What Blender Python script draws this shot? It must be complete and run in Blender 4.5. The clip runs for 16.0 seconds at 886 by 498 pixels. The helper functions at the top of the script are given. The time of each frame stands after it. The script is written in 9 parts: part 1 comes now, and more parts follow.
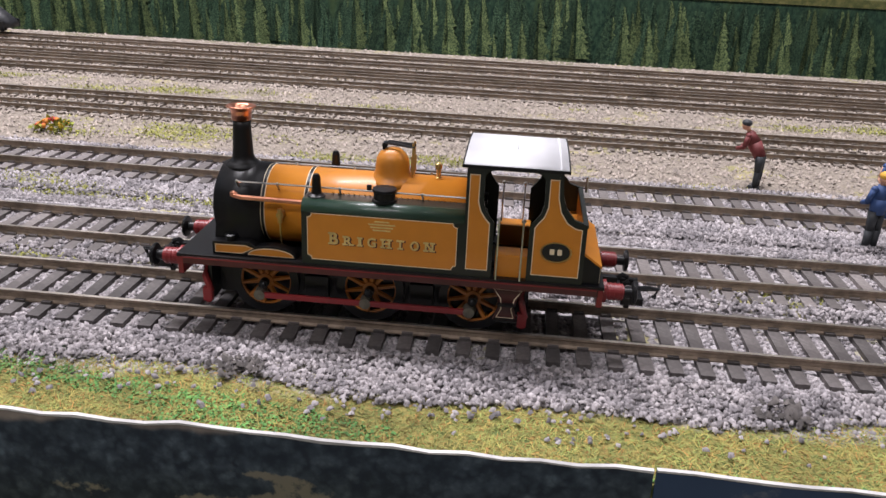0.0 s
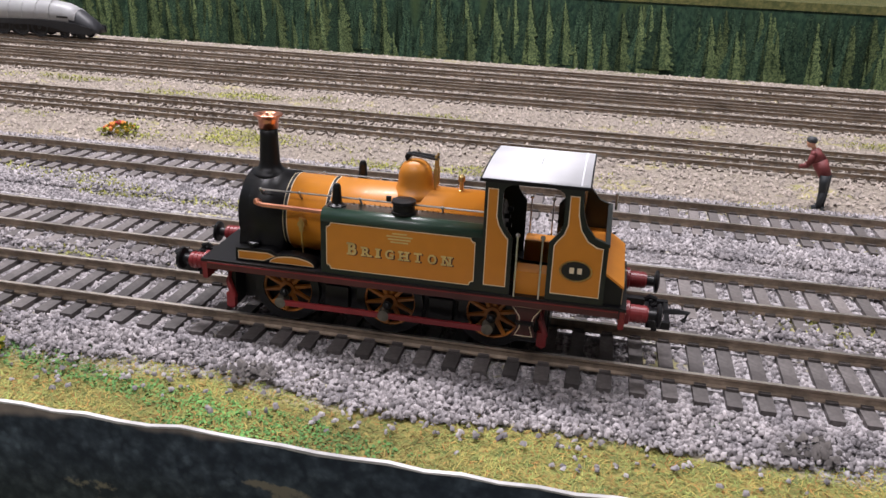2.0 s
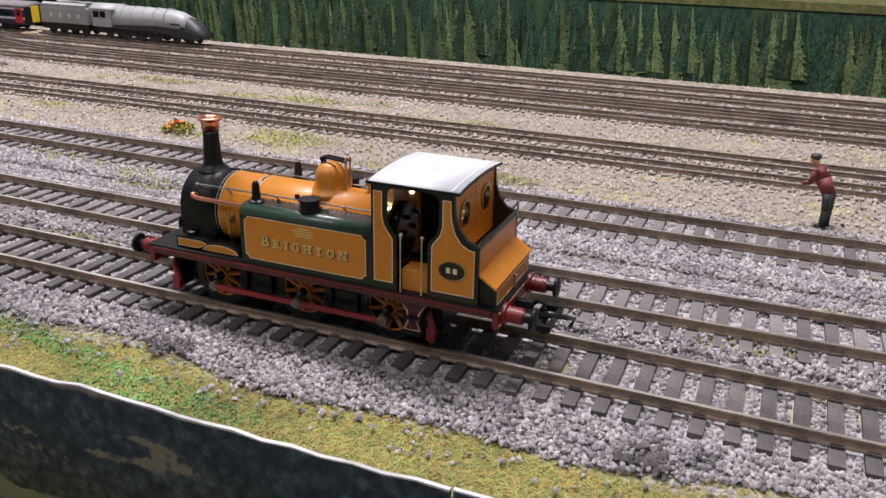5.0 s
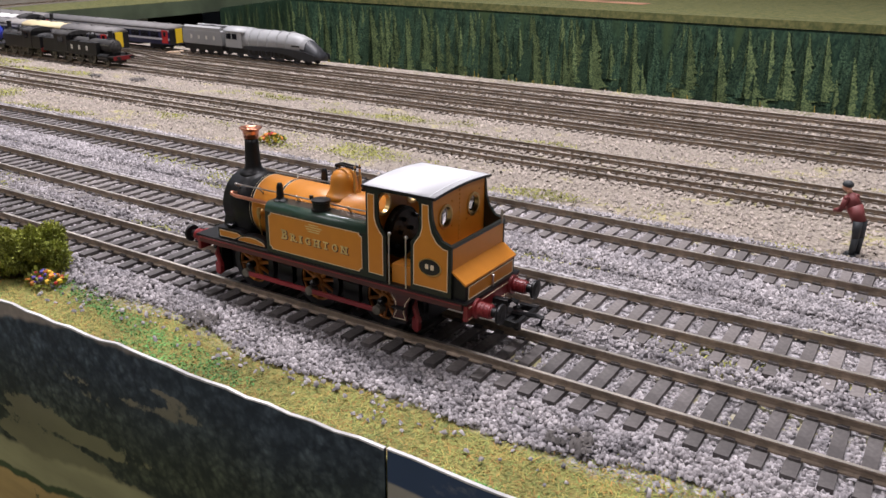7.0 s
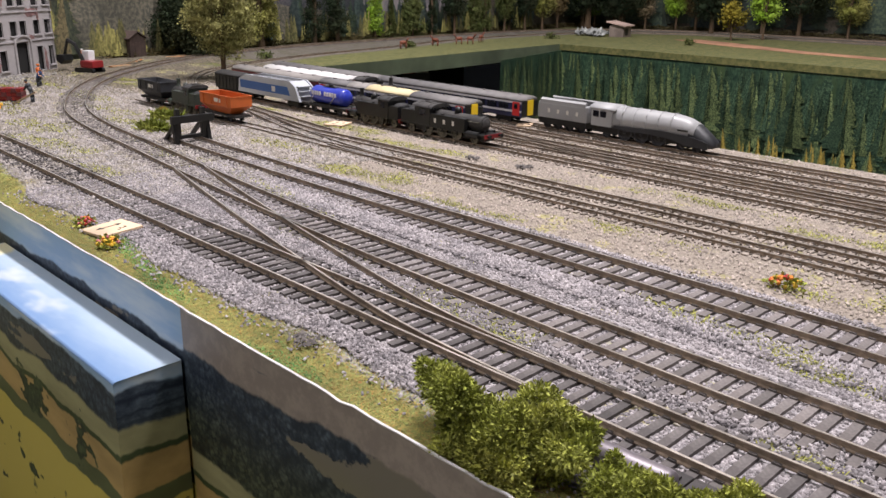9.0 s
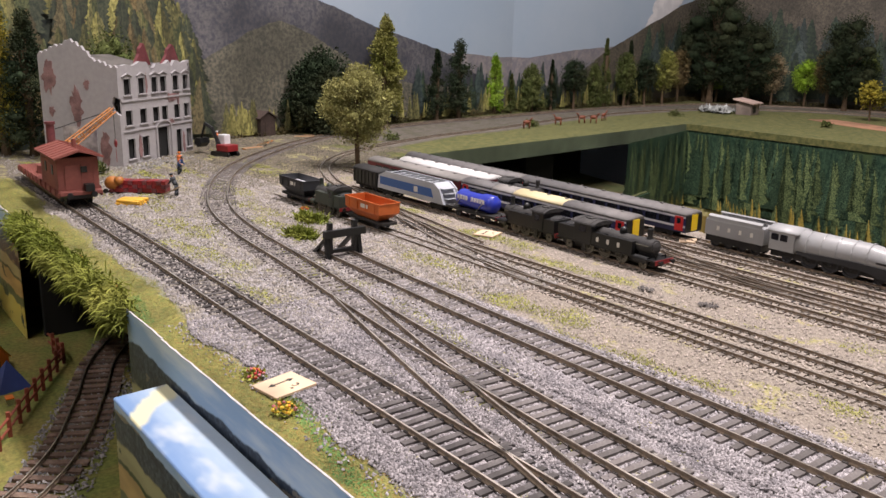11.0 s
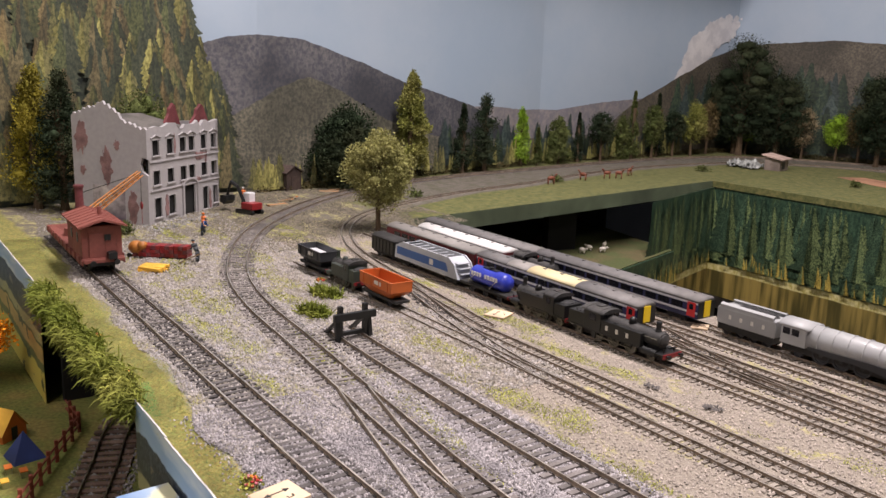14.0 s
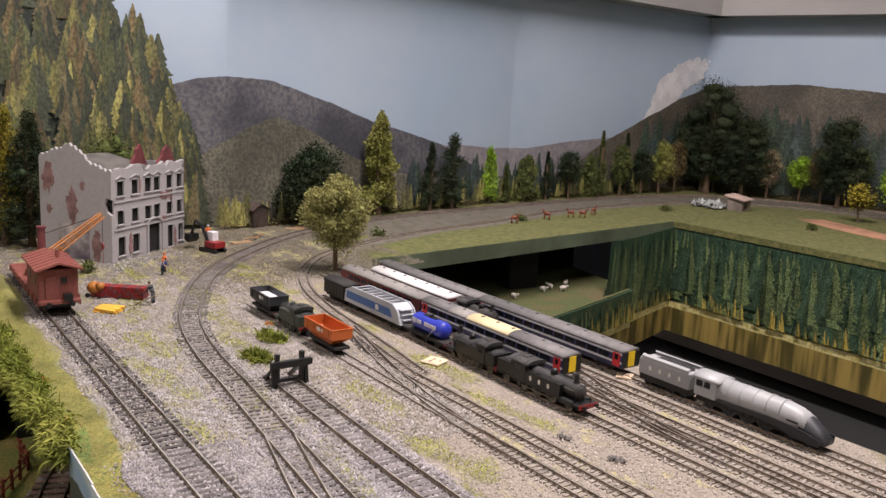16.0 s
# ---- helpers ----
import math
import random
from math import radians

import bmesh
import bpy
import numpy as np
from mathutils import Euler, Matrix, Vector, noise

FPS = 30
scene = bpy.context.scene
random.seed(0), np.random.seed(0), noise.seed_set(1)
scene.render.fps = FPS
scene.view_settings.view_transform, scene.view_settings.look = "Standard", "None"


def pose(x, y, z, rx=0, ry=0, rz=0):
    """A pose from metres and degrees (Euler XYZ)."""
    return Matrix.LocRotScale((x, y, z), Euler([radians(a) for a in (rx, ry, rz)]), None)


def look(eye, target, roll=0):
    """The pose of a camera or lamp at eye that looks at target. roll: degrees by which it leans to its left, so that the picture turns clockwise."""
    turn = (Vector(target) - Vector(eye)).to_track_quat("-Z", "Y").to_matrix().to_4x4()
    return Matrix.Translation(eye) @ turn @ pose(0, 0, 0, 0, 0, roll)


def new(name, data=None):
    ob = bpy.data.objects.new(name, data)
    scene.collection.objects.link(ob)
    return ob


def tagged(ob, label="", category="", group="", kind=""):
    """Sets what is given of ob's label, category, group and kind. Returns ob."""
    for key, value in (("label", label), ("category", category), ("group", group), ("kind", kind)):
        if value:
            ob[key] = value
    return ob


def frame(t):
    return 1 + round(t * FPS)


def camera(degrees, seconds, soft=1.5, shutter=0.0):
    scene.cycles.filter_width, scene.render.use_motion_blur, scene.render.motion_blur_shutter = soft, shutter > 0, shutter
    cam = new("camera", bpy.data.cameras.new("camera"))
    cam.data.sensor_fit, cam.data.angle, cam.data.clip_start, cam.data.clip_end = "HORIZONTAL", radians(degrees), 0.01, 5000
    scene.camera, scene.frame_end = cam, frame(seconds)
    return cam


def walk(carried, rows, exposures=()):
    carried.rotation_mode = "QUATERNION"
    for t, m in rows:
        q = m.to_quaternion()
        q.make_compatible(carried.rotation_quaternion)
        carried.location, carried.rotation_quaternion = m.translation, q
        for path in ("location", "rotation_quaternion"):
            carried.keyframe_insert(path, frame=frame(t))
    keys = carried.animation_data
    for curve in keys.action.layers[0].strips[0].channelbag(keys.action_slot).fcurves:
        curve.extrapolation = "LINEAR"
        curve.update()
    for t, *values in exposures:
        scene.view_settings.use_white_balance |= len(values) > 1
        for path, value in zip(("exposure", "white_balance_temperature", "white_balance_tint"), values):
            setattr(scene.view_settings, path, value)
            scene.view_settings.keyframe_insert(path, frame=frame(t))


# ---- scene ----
cam = camera(56.10, 16.0)
# seconds, eye, way, lean
PATH = [
    (0, (-0.21086, -0.15740, 0.08122), (-0.08163, 0.92439, -0.37262), 2.66),
    (0.5, (-0.20939, -0.15509, 0.07897), (-0.09965, 0.92503, -0.36659), 2.80),
    (1, (-0.20860, -0.15289, 0.07949), (-0.11119, 0.92291, -0.36862), 2.81),
    (1.5, (-0.20342, -0.15362, 0.07955), (-0.14989, 0.91862, -0.36562), 2.52),
    (2, (-0.19877, -0.15238, 0.08175), (-0.17994, 0.91245, -0.36750), 2.33),
    (2.5, (-0.19606, -0.15302, 0.08193), (-0.20019, 0.90852, -0.36676), 2.34),
    (3, (-0.19286, -0.15088, 0.08303), (-0.22965, 0.90019, -0.37002), 2.12),
    (3.5, (-0.19270, -0.14928, 0.08408), (-0.25001, 0.89551, -0.36818), 2.33),
    (4, (-0.18405, -0.14847, 0.08346), (-0.29155, 0.88443, -0.36440), 1.94),
    (6.5, (-0.10482, -0.14939, 0.09235), (-0.43937, 0.81989, -0.36706), 0.77),
    (7, (-0.10503, -0.15275, 0.09043), (-0.49943, 0.79454, -0.34537), 0.69),
    (7.5, (-0.12500, -0.15446, 0.09940), (-0.56452, 0.74537, -0.35460), -0.53),
    (8, (-0.17500, -0.16226, 0.10067), (-0.63881, 0.69604, -0.3278), -0.55),
    (8.5, (-0.25401, -0.16504, 0.1064), (-0.65961, 0.68174, -0.31646), 0.32),
    (9, (-0.26814, -0.16733, 0.11004), (-0.67749, 0.66734, -0.30928), 0.9),
    (9.5, (-0.28251, -0.16981, 0.11878), (-0.69689, 0.65294, -0.29666), 1.23),
    (10, (-0.311, -0.16802, 0.13066), (-0.72262, 0.63467, -0.27389), 1.38),
    (12.5, (-0.3445, -0.17116, 0.15687), (-0.7867, 0.57085, -0.23501), 1.2),
    (13, (-0.34188, -0.16249, 0.16415), (-0.78945, 0.56999, -0.22776), 1.44),
    (13.5, (-0.34062, -0.15927, 0.17271), (-0.79089, 0.57069, -0.22093), 1.83),
    (14, (-0.33214, -0.15628, 0.18232), (-0.79168, 0.57184, -0.21505), 2.04),
    (14.5, (-0.32559, -0.15215, 0.18774), (-0.7924, 0.57348, -0.20789), 2.44),
    (15, (-0.32046, -0.15148, 0.19462), (-0.79382, 0.57402, -0.20087), 2.67),
    (15.5, (-0.30629, -0.14777, 0.19855), (-0.79284, 0.57766, -0.19423), 2.87),
    (16, (-0.28733, -0.14079, 0.21077), (-0.78938, 0.58509, -0.18587), 3.01),
]
walk(cam, [(t, look(e, tuple(a + b for a, b in zip(e, w)), lean)) for t, e, w, lean in PATH],
     [(0, 0, 6280, 10), (7, 0, 6300, 10), (9, 0, 6500, 10), (12.5, 0, 6850, 13), (16, 0, 6850, 13)])

# ---------------------------------------------------------------- light
world = bpy.data.worlds.new("room_light")
world.use_nodes = True
scene.world = world
world.node_tree.nodes["Background"].inputs[0].default_value = (0.9, 0.93, 1.0, 1)
world.node_tree.nodes["Background"].inputs[1].default_value = 0.25


def strip_lamp(x, y, z, sx, sy, watts, colour=(1, 0.935, 0.965)):
    data = bpy.data.lights.new("ceiling_strip_lamp", "AREA")
    data.shape, data.size, data.size_y, data.energy, data.color = "RECTANGLE", sx, sy, watts, colour
    ob = new("ceiling_strip_lamp", data)
    ob.matrix_world = pose(x, y, z)
    return tagged(ob, "white fluorescent strip lamp under the room ceiling", "lamp", kind="structure")


strip_lamp(-0.62, 0.44, 1.40, 1.2, 0.12, 45)
strip_lamp(-0.6, -0.9, 1.40, 1.5, 0.12, 14)
strip_lamp(1.1, 0.3, 1.40, 0.12, 1.5, 9)


# ---------------------------------------------------------------- materials
def mat(name, colour, rough=0.6, metal=0.0, grain=0.0, scale=400.0, bump=0.0, second=None, spec=None, each=0.0, coat=0.0):
    """Principled surface with two scales of variation; grain: how far the colour varies, second: a colour for stains, each: variation from piece to piece."""
    m = bpy.data.materials.new(name)
    m.use_nodes = True
    nt = m.node_tree
    b = nt.nodes["Principled BSDF"]
    b.inputs["Base Color"].default_value = (*colour, 1)
    b.inputs["Roughness"].default_value = rough
    b.inputs["Metallic"].default_value = metal
    b.inputs["Coat Weight"].default_value = coat
    if spec is not None:
        b.inputs["Specular IOR Level"].default_value = spec
    out = None
    co = nt.nodes.new("ShaderNodeTexCoord")
    if grain or second or each:
        n1 = nt.nodes.new("ShaderNodeTexNoise")
        n1.inputs["Scale"].default_value, n1.inputs["Detail"].default_value = scale, 4
        n2 = nt.nodes.new("ShaderNodeTexNoise")
        n2.inputs["Scale"].default_value, n2.inputs["Detail"].default_value = scale * 0.12, 3
        for n in (n1, n2):
            nt.links.new(co.outputs["Object"], n.inputs["Vector"])
        mix = nt.nodes.new("ShaderNodeMix")
        mix.data_type = "RGBA"
        mix.inputs["A"].default_value = (*colour, 1)
        mix.inputs["B"].default_value = (*(second or tuple(c * 0.55 for c in colour)), 1)
        ramp = nt.nodes.new("ShaderNodeMapRange")
        ramp.inputs["From Min"].default_value, ramp.inputs["From Max"].default_value = 0.42, 0.68
        nt.links.new(n2.outputs["Fac"], ramp.inputs["Value"])
        nt.links.new(ramp.outputs["Result"], mix.inputs["Factor"])
        hsv = nt.nodes.new("ShaderNodeHueSaturation")
        nt.links.new(mix.outputs["Result"], hsv.inputs["Color"])
        val = nt.nodes.new("ShaderNodeMapRange")
        val.inputs["From Min"].default_value, val.inputs["From Max"].default_value = 0.25, 0.75
        val.inputs["To Min"].default_value, val.inputs["To Max"].default_value = 1 - grain, 1 + grain
        nt.links.new(n1.outputs["Fac"], val.inputs["Value"])
        out = val.outputs["Result"]
        if each:
            info = nt.nodes.new("ShaderNodeObjectInfo")
            geo = nt.nodes.new("ShaderNodeNewGeometry")
            add = nt.nodes.new("ShaderNodeMath")
            nt.links.new(info.outputs["Random"], add.inputs[0])
            nt.links.new(geo.outputs["Random Per Island"], add.inputs[1])
            fr = nt.nodes.new("ShaderNodeMath")
            fr.operation = "FRACT"
            nt.links.new(add.outputs[0], fr.inputs[0])
            mr = nt.nodes.new("ShaderNodeMapRange")
            mr.inputs["To Min"].default_value, mr.inputs["To Max"].default_value = 1 - each, 1 + each
            nt.links.new(fr.outputs[0], mr.inputs["Value"])
            mul = nt.nodes.new("ShaderNodeMath")
            mul.operation = "MULTIPLY"
            nt.links.new(out, mul.inputs[0])
            nt.links.new(mr.outputs["Result"], mul.inputs[1])
            out = mul.outputs[0]
        nt.links.new(out, hsv.inputs["Value"])
        nt.links.new(hsv.outputs["Color"], b.inputs["Base Color"])
    if bump:
        nb = nt.nodes.new("ShaderNodeTexNoise")
        nb.inputs["Scale"].default_value, nb.inputs["Detail"].default_value = scale * 2, 5
        nt.links.new(co.outputs["Object"], nb.inputs["Vector"])
        bp = nt.nodes.new("ShaderNodeBump")
        bp.inputs["Strength"].default_value, bp.inputs["Distance"].default_value = bump, 0.0006
        nt.links.new(nb.outputs["Fac"], bp.inputs["Height"])
        nt.links.new(bp.outputs["Normal"], b.inputs["Normal"])
    return m


M_STONE = mat("granite_chips", (0.305, 0.283, 0.288), 0.92, grain=0.35, scale=900, second=(0.20, 0.187, 0.195), spec=0.3, each=0.5)
M_RAIL = mat("nickel_silver_rail", (0.86, 0.79, 0.70), 0.36, 1.0, grain=0.15, scale=300)
M_RUST = mat("rusty_rail_web", (0.30, 0.235, 0.175), 0.5, 0.35, grain=0.3, scale=600)
M_SLEEPER = mat("sleeper_plastic", (0.036, 0.031, 0.030), 0.65, grain=0.3, scale=900, each=0.35)
M_SLEEPER_GREY = mat("dusty_sleeper_plastic", (0.125, 0.110, 0.104), 0.75, grain=0.3, scale=900, second=(0.15, 0.135, 0.13), each=0.35)
M_SLEEPER_MID = mat("worn_sleeper_plastic", (0.062, 0.054, 0.052), 0.7, grain=0.3, scale=900, second=(0.10, 0.09, 0.087), each=0.35)
M_SLEEPER_BROWN = mat("faded_brown_sleeper_plastic", (0.19, 0.162, 0.138), 0.75, grain=0.3, scale=900, second=(0.23, 0.20, 0.17), each=0.3)
M_BLACK = mat("black_paint", (0.008, 0.0085, 0.009), 0.42, grain=0.1, scale=400)
M_BOARD = mat("board_wood", (0.35, 0.27, 0.18), 0.8, grain=0.2, scale=60)
# flat black that stands in for the darkness of unlit hollows
M_VOID = mat("black_for_darkness", (0.01, 0.01, 0.01), 0.9, grain=0.1, scale=30)


# ---------------------------------------------------------------- mesh helpers
def mesh_of(name, verts, faces, smooth=False):
    me = bpy.data.meshes.new(name)
    me.from_pydata([tuple(v) for v in verts], [], faces)
    me.update()
    if smooth:
        me.polygons.foreach_set("use_smooth", [True] * len(me.polygons))
    return me


def part(name, bm, material, parent=None, label="", smooth=False):
    """Links a bmesh as one mesh object under a thing or part."""
    me = bpy.data.meshes.new(name)
    bm.normal_update()
    bm.to_mesh(me)
    bm.free()
    if smooth:
        me.polygons.foreach_set("use_smooth", [True] * len(me.polygons))
    me.materials.append(material)
    ob = new(name, me)
    ob.parent = parent
    return tagged(ob, label)


def empty(name, m, label, category, group="", kind=""):
    ob = new(name)
    ob.empty_display_size = 0.01
    ob.matrix_world = m
    return tagged(ob, label, category, group, kind)


def box(bm, x0, x1, y0, y1, z0, z1, bevel=0.0):
    r = bmesh.ops.create_cube(bm, size=1, matrix=Matrix.LocRotScale(((x0 + x1) / 2, (y0 + y1) / 2, (z0 + z1) / 2), None, (abs(x1 - x0), abs(y1 - y0), abs(z1 - z0))))
    if bevel:
        es = {e for v in r["verts"] for e in v.link_edges}
        bmesh.ops.bevel(bm, geom=list(es), offset=bevel, segments=2, profile=0.7, affect="EDGES")
    return bm


def cyl(bm, p, q, r0, r1=None, n=16, caps=True):
    p, q = Vector(p), Vector(q)
    m = Matrix.Translation((p + q) / 2) @ (q - p).to_track_quat("Z", "Y").to_matrix().to_4x4()
    bmesh.ops.create_cone(bm, cap_ends=caps, cap_tris=False, segments=n, radius1=r0, radius2=r0 if r1 is None else r1, depth=(q - p).length, matrix=m)
    return bm


def ball(bm, c, r, n=12, sc=(1, 1, 1)):
    bmesh.ops.create_uvsphere(bm, u_segments=n, v_segments=max(6, n // 2), radius=r, matrix=Matrix.LocRotScale(c, None, sc))
    return bm


def prism(bm, poly, axis, a, b):
    """Extrudes a polygon of (u, v) along an axis from a to b: axis x: (y, z), y: (x, z), z: (x, y)."""
    def at(u, v, w):
        return {"x": (w, u, v), "y": (u, w, v), "z": (u, v, w)}[axis]
    lo = [bm.verts.new(at(u, v, a)) for u, v in poly]
    hi = [bm.verts.new(at(u, v, b)) for u, v in poly]
    n = len(poly)
    fs = [bm.faces.new(lo), bm.faces.new(hi[::-1])] + [bm.faces.new((lo[(i + 1) % n], lo[i], hi[i], hi[(i + 1) % n])) for i in range(n)]
    bmesh.ops.recalc_face_normals(bm, faces=fs)
    return bm


def lathe(bm, prof, c=(0, 0, 0), n=20, axis="z"):
    """Turns a profile of (radius, height) about an upright axis through c."""
    rings = []
    for r, h in prof:
        ring = []
        for i in range(n):
            a = 2 * math.pi * i / n
            u, v = r * math.cos(a), r * math.sin(a)
            o = {"z": (u, v, h), "x": (h, u, v), "y": (u, h, v)}[axis]
            ring.append(bm.verts.new((c[0] + o[0], c[1] + o[1], c[2] + o[2])))
        rings.append(ring)
    fs = []
    for a, b in zip(rings, rings[1:]):
        for i in range(n):
            fs.append(bm.faces.new((a[i], a[(i + 1) % n], b[(i + 1) % n], b[i])))
    if tuple(prof[0]) != tuple(prof[-1]):
        fs += [bm.faces.new(rings[0][::-1]), bm.faces.new(rings[-1])]
    bmesh.ops.recalc_face_normals(bm, faces=fs)
    return bm


def tube(bm, pts, r, n=8):
    """A round bar through points."""
    pts = [Vector(p) for p in pts]
    rings = []
    for i, p in enumerate(pts):
        d = (pts[min(i + 1, len(pts) - 1)] - pts[max(i - 1, 0)]).normalized()
        q = d.to_track_quat("Z", "Y")
        rings.append([bm.verts.new(p + q @ Vector((r * math.cos(2 * math.pi * k / n), r * math.sin(2 * math.pi * k / n), 0))) for k in range(n)])
    for a, b in zip(rings, rings[1:]):
        for k in range(n):
            bm.faces.new((a[k], a[(k + 1) % n], b[(k + 1) % n], b[k]))
    bm.faces.new(rings[0][::-1])
    bm.faces.new(rings[-1])
    return bm


def B():
    return bmesh.new()


# ---------------------------------------------------------------- lines of track
def smooth_line(pts, step):
    """Points at even steps along a rounded line through pts, with the headings there."""
    p = np.array(pts, float)
    t = np.r_[0, np.cumsum(np.hypot(*np.diff(p, axis=0).T))]
    tt = np.linspace(0, t[-1], 400)
    m = np.gradient(p, t, axis=0)
    out = []
    for s in tt:
        i = min(np.searchsorted(t, s, side="right") - 1, len(t) - 2)
        h = t[i + 1] - t[i]
        u = (s - t[i]) / h
        out.append((2 * u**3 - 3 * u**2 + 1) * p[i] + (u**3 - 2 * u**2 + u) * h * m[i] + (-2 * u**3 + 3 * u**2) * p[i + 1] + (u**3 - u**2) * h * m[i + 1])
    out = np.array(out)
    d = np.r_[0, np.cumsum(np.hypot(*np.diff(out, axis=0).T))]
    s = np.arange(step / 2, d[-1], step)
    line = np.c_[np.interp(s, d, out[:, 0]), np.interp(s, d, out[:, 1])]
    g = np.gradient(line, axis=0)
    return line, np.arctan2(g[:, 1], g[:, 0])


def rail_mesh(line, head, off, top, high, wide):
    """An I-shaped rail beside the line."""
    nrm = np.c_[-np.sin(head), np.cos(head)]
    prof = [(-0.5, 0), (-0.5, -0.22), (-0.18, -0.36), (-0.18, -0.72), (-0.75, -0.86), (-0.75, -1), (0.75, -1), (0.75, -0.86), (0.18, -0.72), (0.18, -0.36), (0.5, -0.22), (0.5, 0)]
    v, f, n = [], [], len(prof)
    for (x, y), (a, b) in zip(line, nrm):
        v += [(x + a * (off + u * wide), y + b * (off + u * wide), top + w * high) for u, w in prof]
    for i in range(len(line) - 1):
        f += [(i * n + k, i * n + (k + 1) % n, (i + 1) * n + (k + 1) % n, (i + 1) * n + k) for k in range(n)]
    f += [tuple(range(n)), tuple(range((len(line) - 1) * n, len(line) * n))[::-1]]
    return v, f, n


OO = dict(gauge=0.0175, pitch=0.0062, top=0.0, high=0.0024, wide=0.0009, sl=0.031, sw=0.0029)
NG = dict(gauge=0.0096, pitch=0.0046, top=-0.0010, high=0.0018, wide=0.0008, sl=0.0185, sw=0.0024)
SLEEPER_MESH = {}


def sleeper_mesh(k, material):
    key = (k["sl"], material.name)
    if key not in SLEEPER_MESH:
        bm = B()
        box(bm, -k["sw"] / 2, k["sw"] / 2, -k["sl"] / 2, k["sl"] / 2, -0.0016, 0)
        for s in (-1, 1):
            box(bm, -k["sw"] * 0.4, k["sw"] * 0.4, s * k["gauge"] / 2 - k["wide"] * 1.3, s * k["gauge"] / 2 + k["wide"] * 1.3, 0, 0.0006)
        me = bpy.data.meshes.new("sleeper")
        bm.to_mesh(me)
        bm.free()
        me.materials.append(material)
        SLEEPER_MESH[key] = me
    return SLEEPER_MESH[key]


def track(label, pts, k, near=None, material=M_SLEEPER, drop=0.0, only=None):
    """A line of track: two rails on sleepers. near: the stretch of x whose sleepers are pieces of their own."""
    th = empty("railway_track", Matrix.Identity(4), label, "track", "tracks of the yard", "structure")
    fine, head = smooth_line(pts, 0.006)
    for s in (-1, 1):
        v, f, n = rail_mesh(fine, head, s * k["gauge"] / 2, k["top"], k["high"], k["wide"])
        me = mesh_of("rail", v, f)
        me.materials.append(M_RAIL)
        me.materials.append(M_RUST)
        me.polygons.foreach_set("material_index", [0 if i % n in (n - 1,) else 1 for i in range(len(me.polygons))])
        ob = new("rail", me)
        ob.parent = th
    line, head = smooth_line(pts, k["pitch"])
    z = k["top"] - k["high"] - drop
    src = sleeper_mesh(k, material)
    vs = np.array([v.co for v in src.vertices])
    fs = [tuple(p.vertices) for p in src.polygons]
    av, af = [], []
    rnd = random.Random(len(label))
    for (x, y), a in zip(line, head):
        if only and not only[0] < y < only[1]:
            continue
        if near and near[0] < x < near[1]:
            ob = new("sleeper", src)
            ob.matrix_world = Matrix.LocRotScale((x, y, z), Euler((0, 0, a + rnd.gauss(0, 0.012))), None)
            ob.parent = th
        else:
            c, s = math.cos(a), math.sin(a)
            o = len(av)
            av += [(x + c * p[0] - s * p[1], y + s * p[0] + c * p[1], z + p[2]) for p in vs]
            af += [tuple(i + o for i in f) for f in fs]
    if av:
        me = mesh_of("sleepers", av, af)
        me.materials.append(material)
        ob = new("sleepers", me)
        ob.parent = th
        tagged(ob, "rows of dark brown sleepers", kind="stuff")
    return th


TRACK_A = [(0.9, 0.00875), (0.3, 0.00875), (-0.55, 0.00875), (-0.70, 0.0087), (-0.84, 0.0103), (-1.05, 0.0120), (-1.25, 0.0150)]
TRACK_B = [(0.9, 0.0565), (0.3, 0.0565), (-0.60, 0.0565), (-0.73, 0.069), (-0.82, 0.079), (-0.90, 0.087), (-0.985, 0.104), (-1.08, 0.1415), (-1.187, 0.205), (-1.285, 0.296), (-1.36, 0.39), (-1.42, 0.5), (-1.47, 0.66), (-1.50, 0.85), (-1.535, 1.1), (-1.545, 1.35), (-1.50, 1.55), (-1.34, 1.68), (-1.0, 1.73), (-0.5, 1.74)]
CROSS = [(-0.38, 0.00875), (-0.46, 0.013), (-0.55, 0.029), (-0.64, 0.048), (-0.73, 0.069)]
TRACK_C = [(0.9, 0.107), (0.3, 0.107), (-0.5, 0.107), (-0.68, 0.1085), (-0.835, 0.1145)]
N_Y = [0.179, 0.204, 0.2635, 0.288, 0.305, 0.331, 0.357]
LOOP = [(-0.78, 0.212), (-0.9, 0.2285), (-0.98, 0.238), (-1.08, 0.263), (-1.15, 0.298), (-1.215, 0.357), (-1.26, 0.43), (-1.31, 0.55), (-1.36, 0.75), (-1.43, 1.0), (-1.455, 1.25), (-1.42, 1.45), (-1.30, 1.58), (-1.0, 1.64), (-0.5, 1.65)]
track("nickel silver running line nearest the board edge", TRACK_A, OO, (-0.72, 0.12), M_SLEEPER_MID)
track("nickel silver line beside it that curves away round the ruin", TRACK_B, OO, (-0.78, 0.12), M_SLEEPER_GREY)
track("siding that ends at the black timber buffer stop", TRACK_C, OO, (-0.84, 0.12), M_SLEEPER_GREY)
track("crossover from the edge line to the next", CROSS, OO, None, M_SLEEPER_MID, 0.00015, (0.026, 0.040))
for i, y in enumerate(N_Y):
    left = [-1.03, -0.80, -1.03, -0.95, -1.12, -1.14, -1.14][i]
    track("narrow rusty storage siding of the far yard", [(0.9, y), (0.3, y), (left + 0.05, y), (left, y)], NG, None, M_SLEEPER_BROWN)
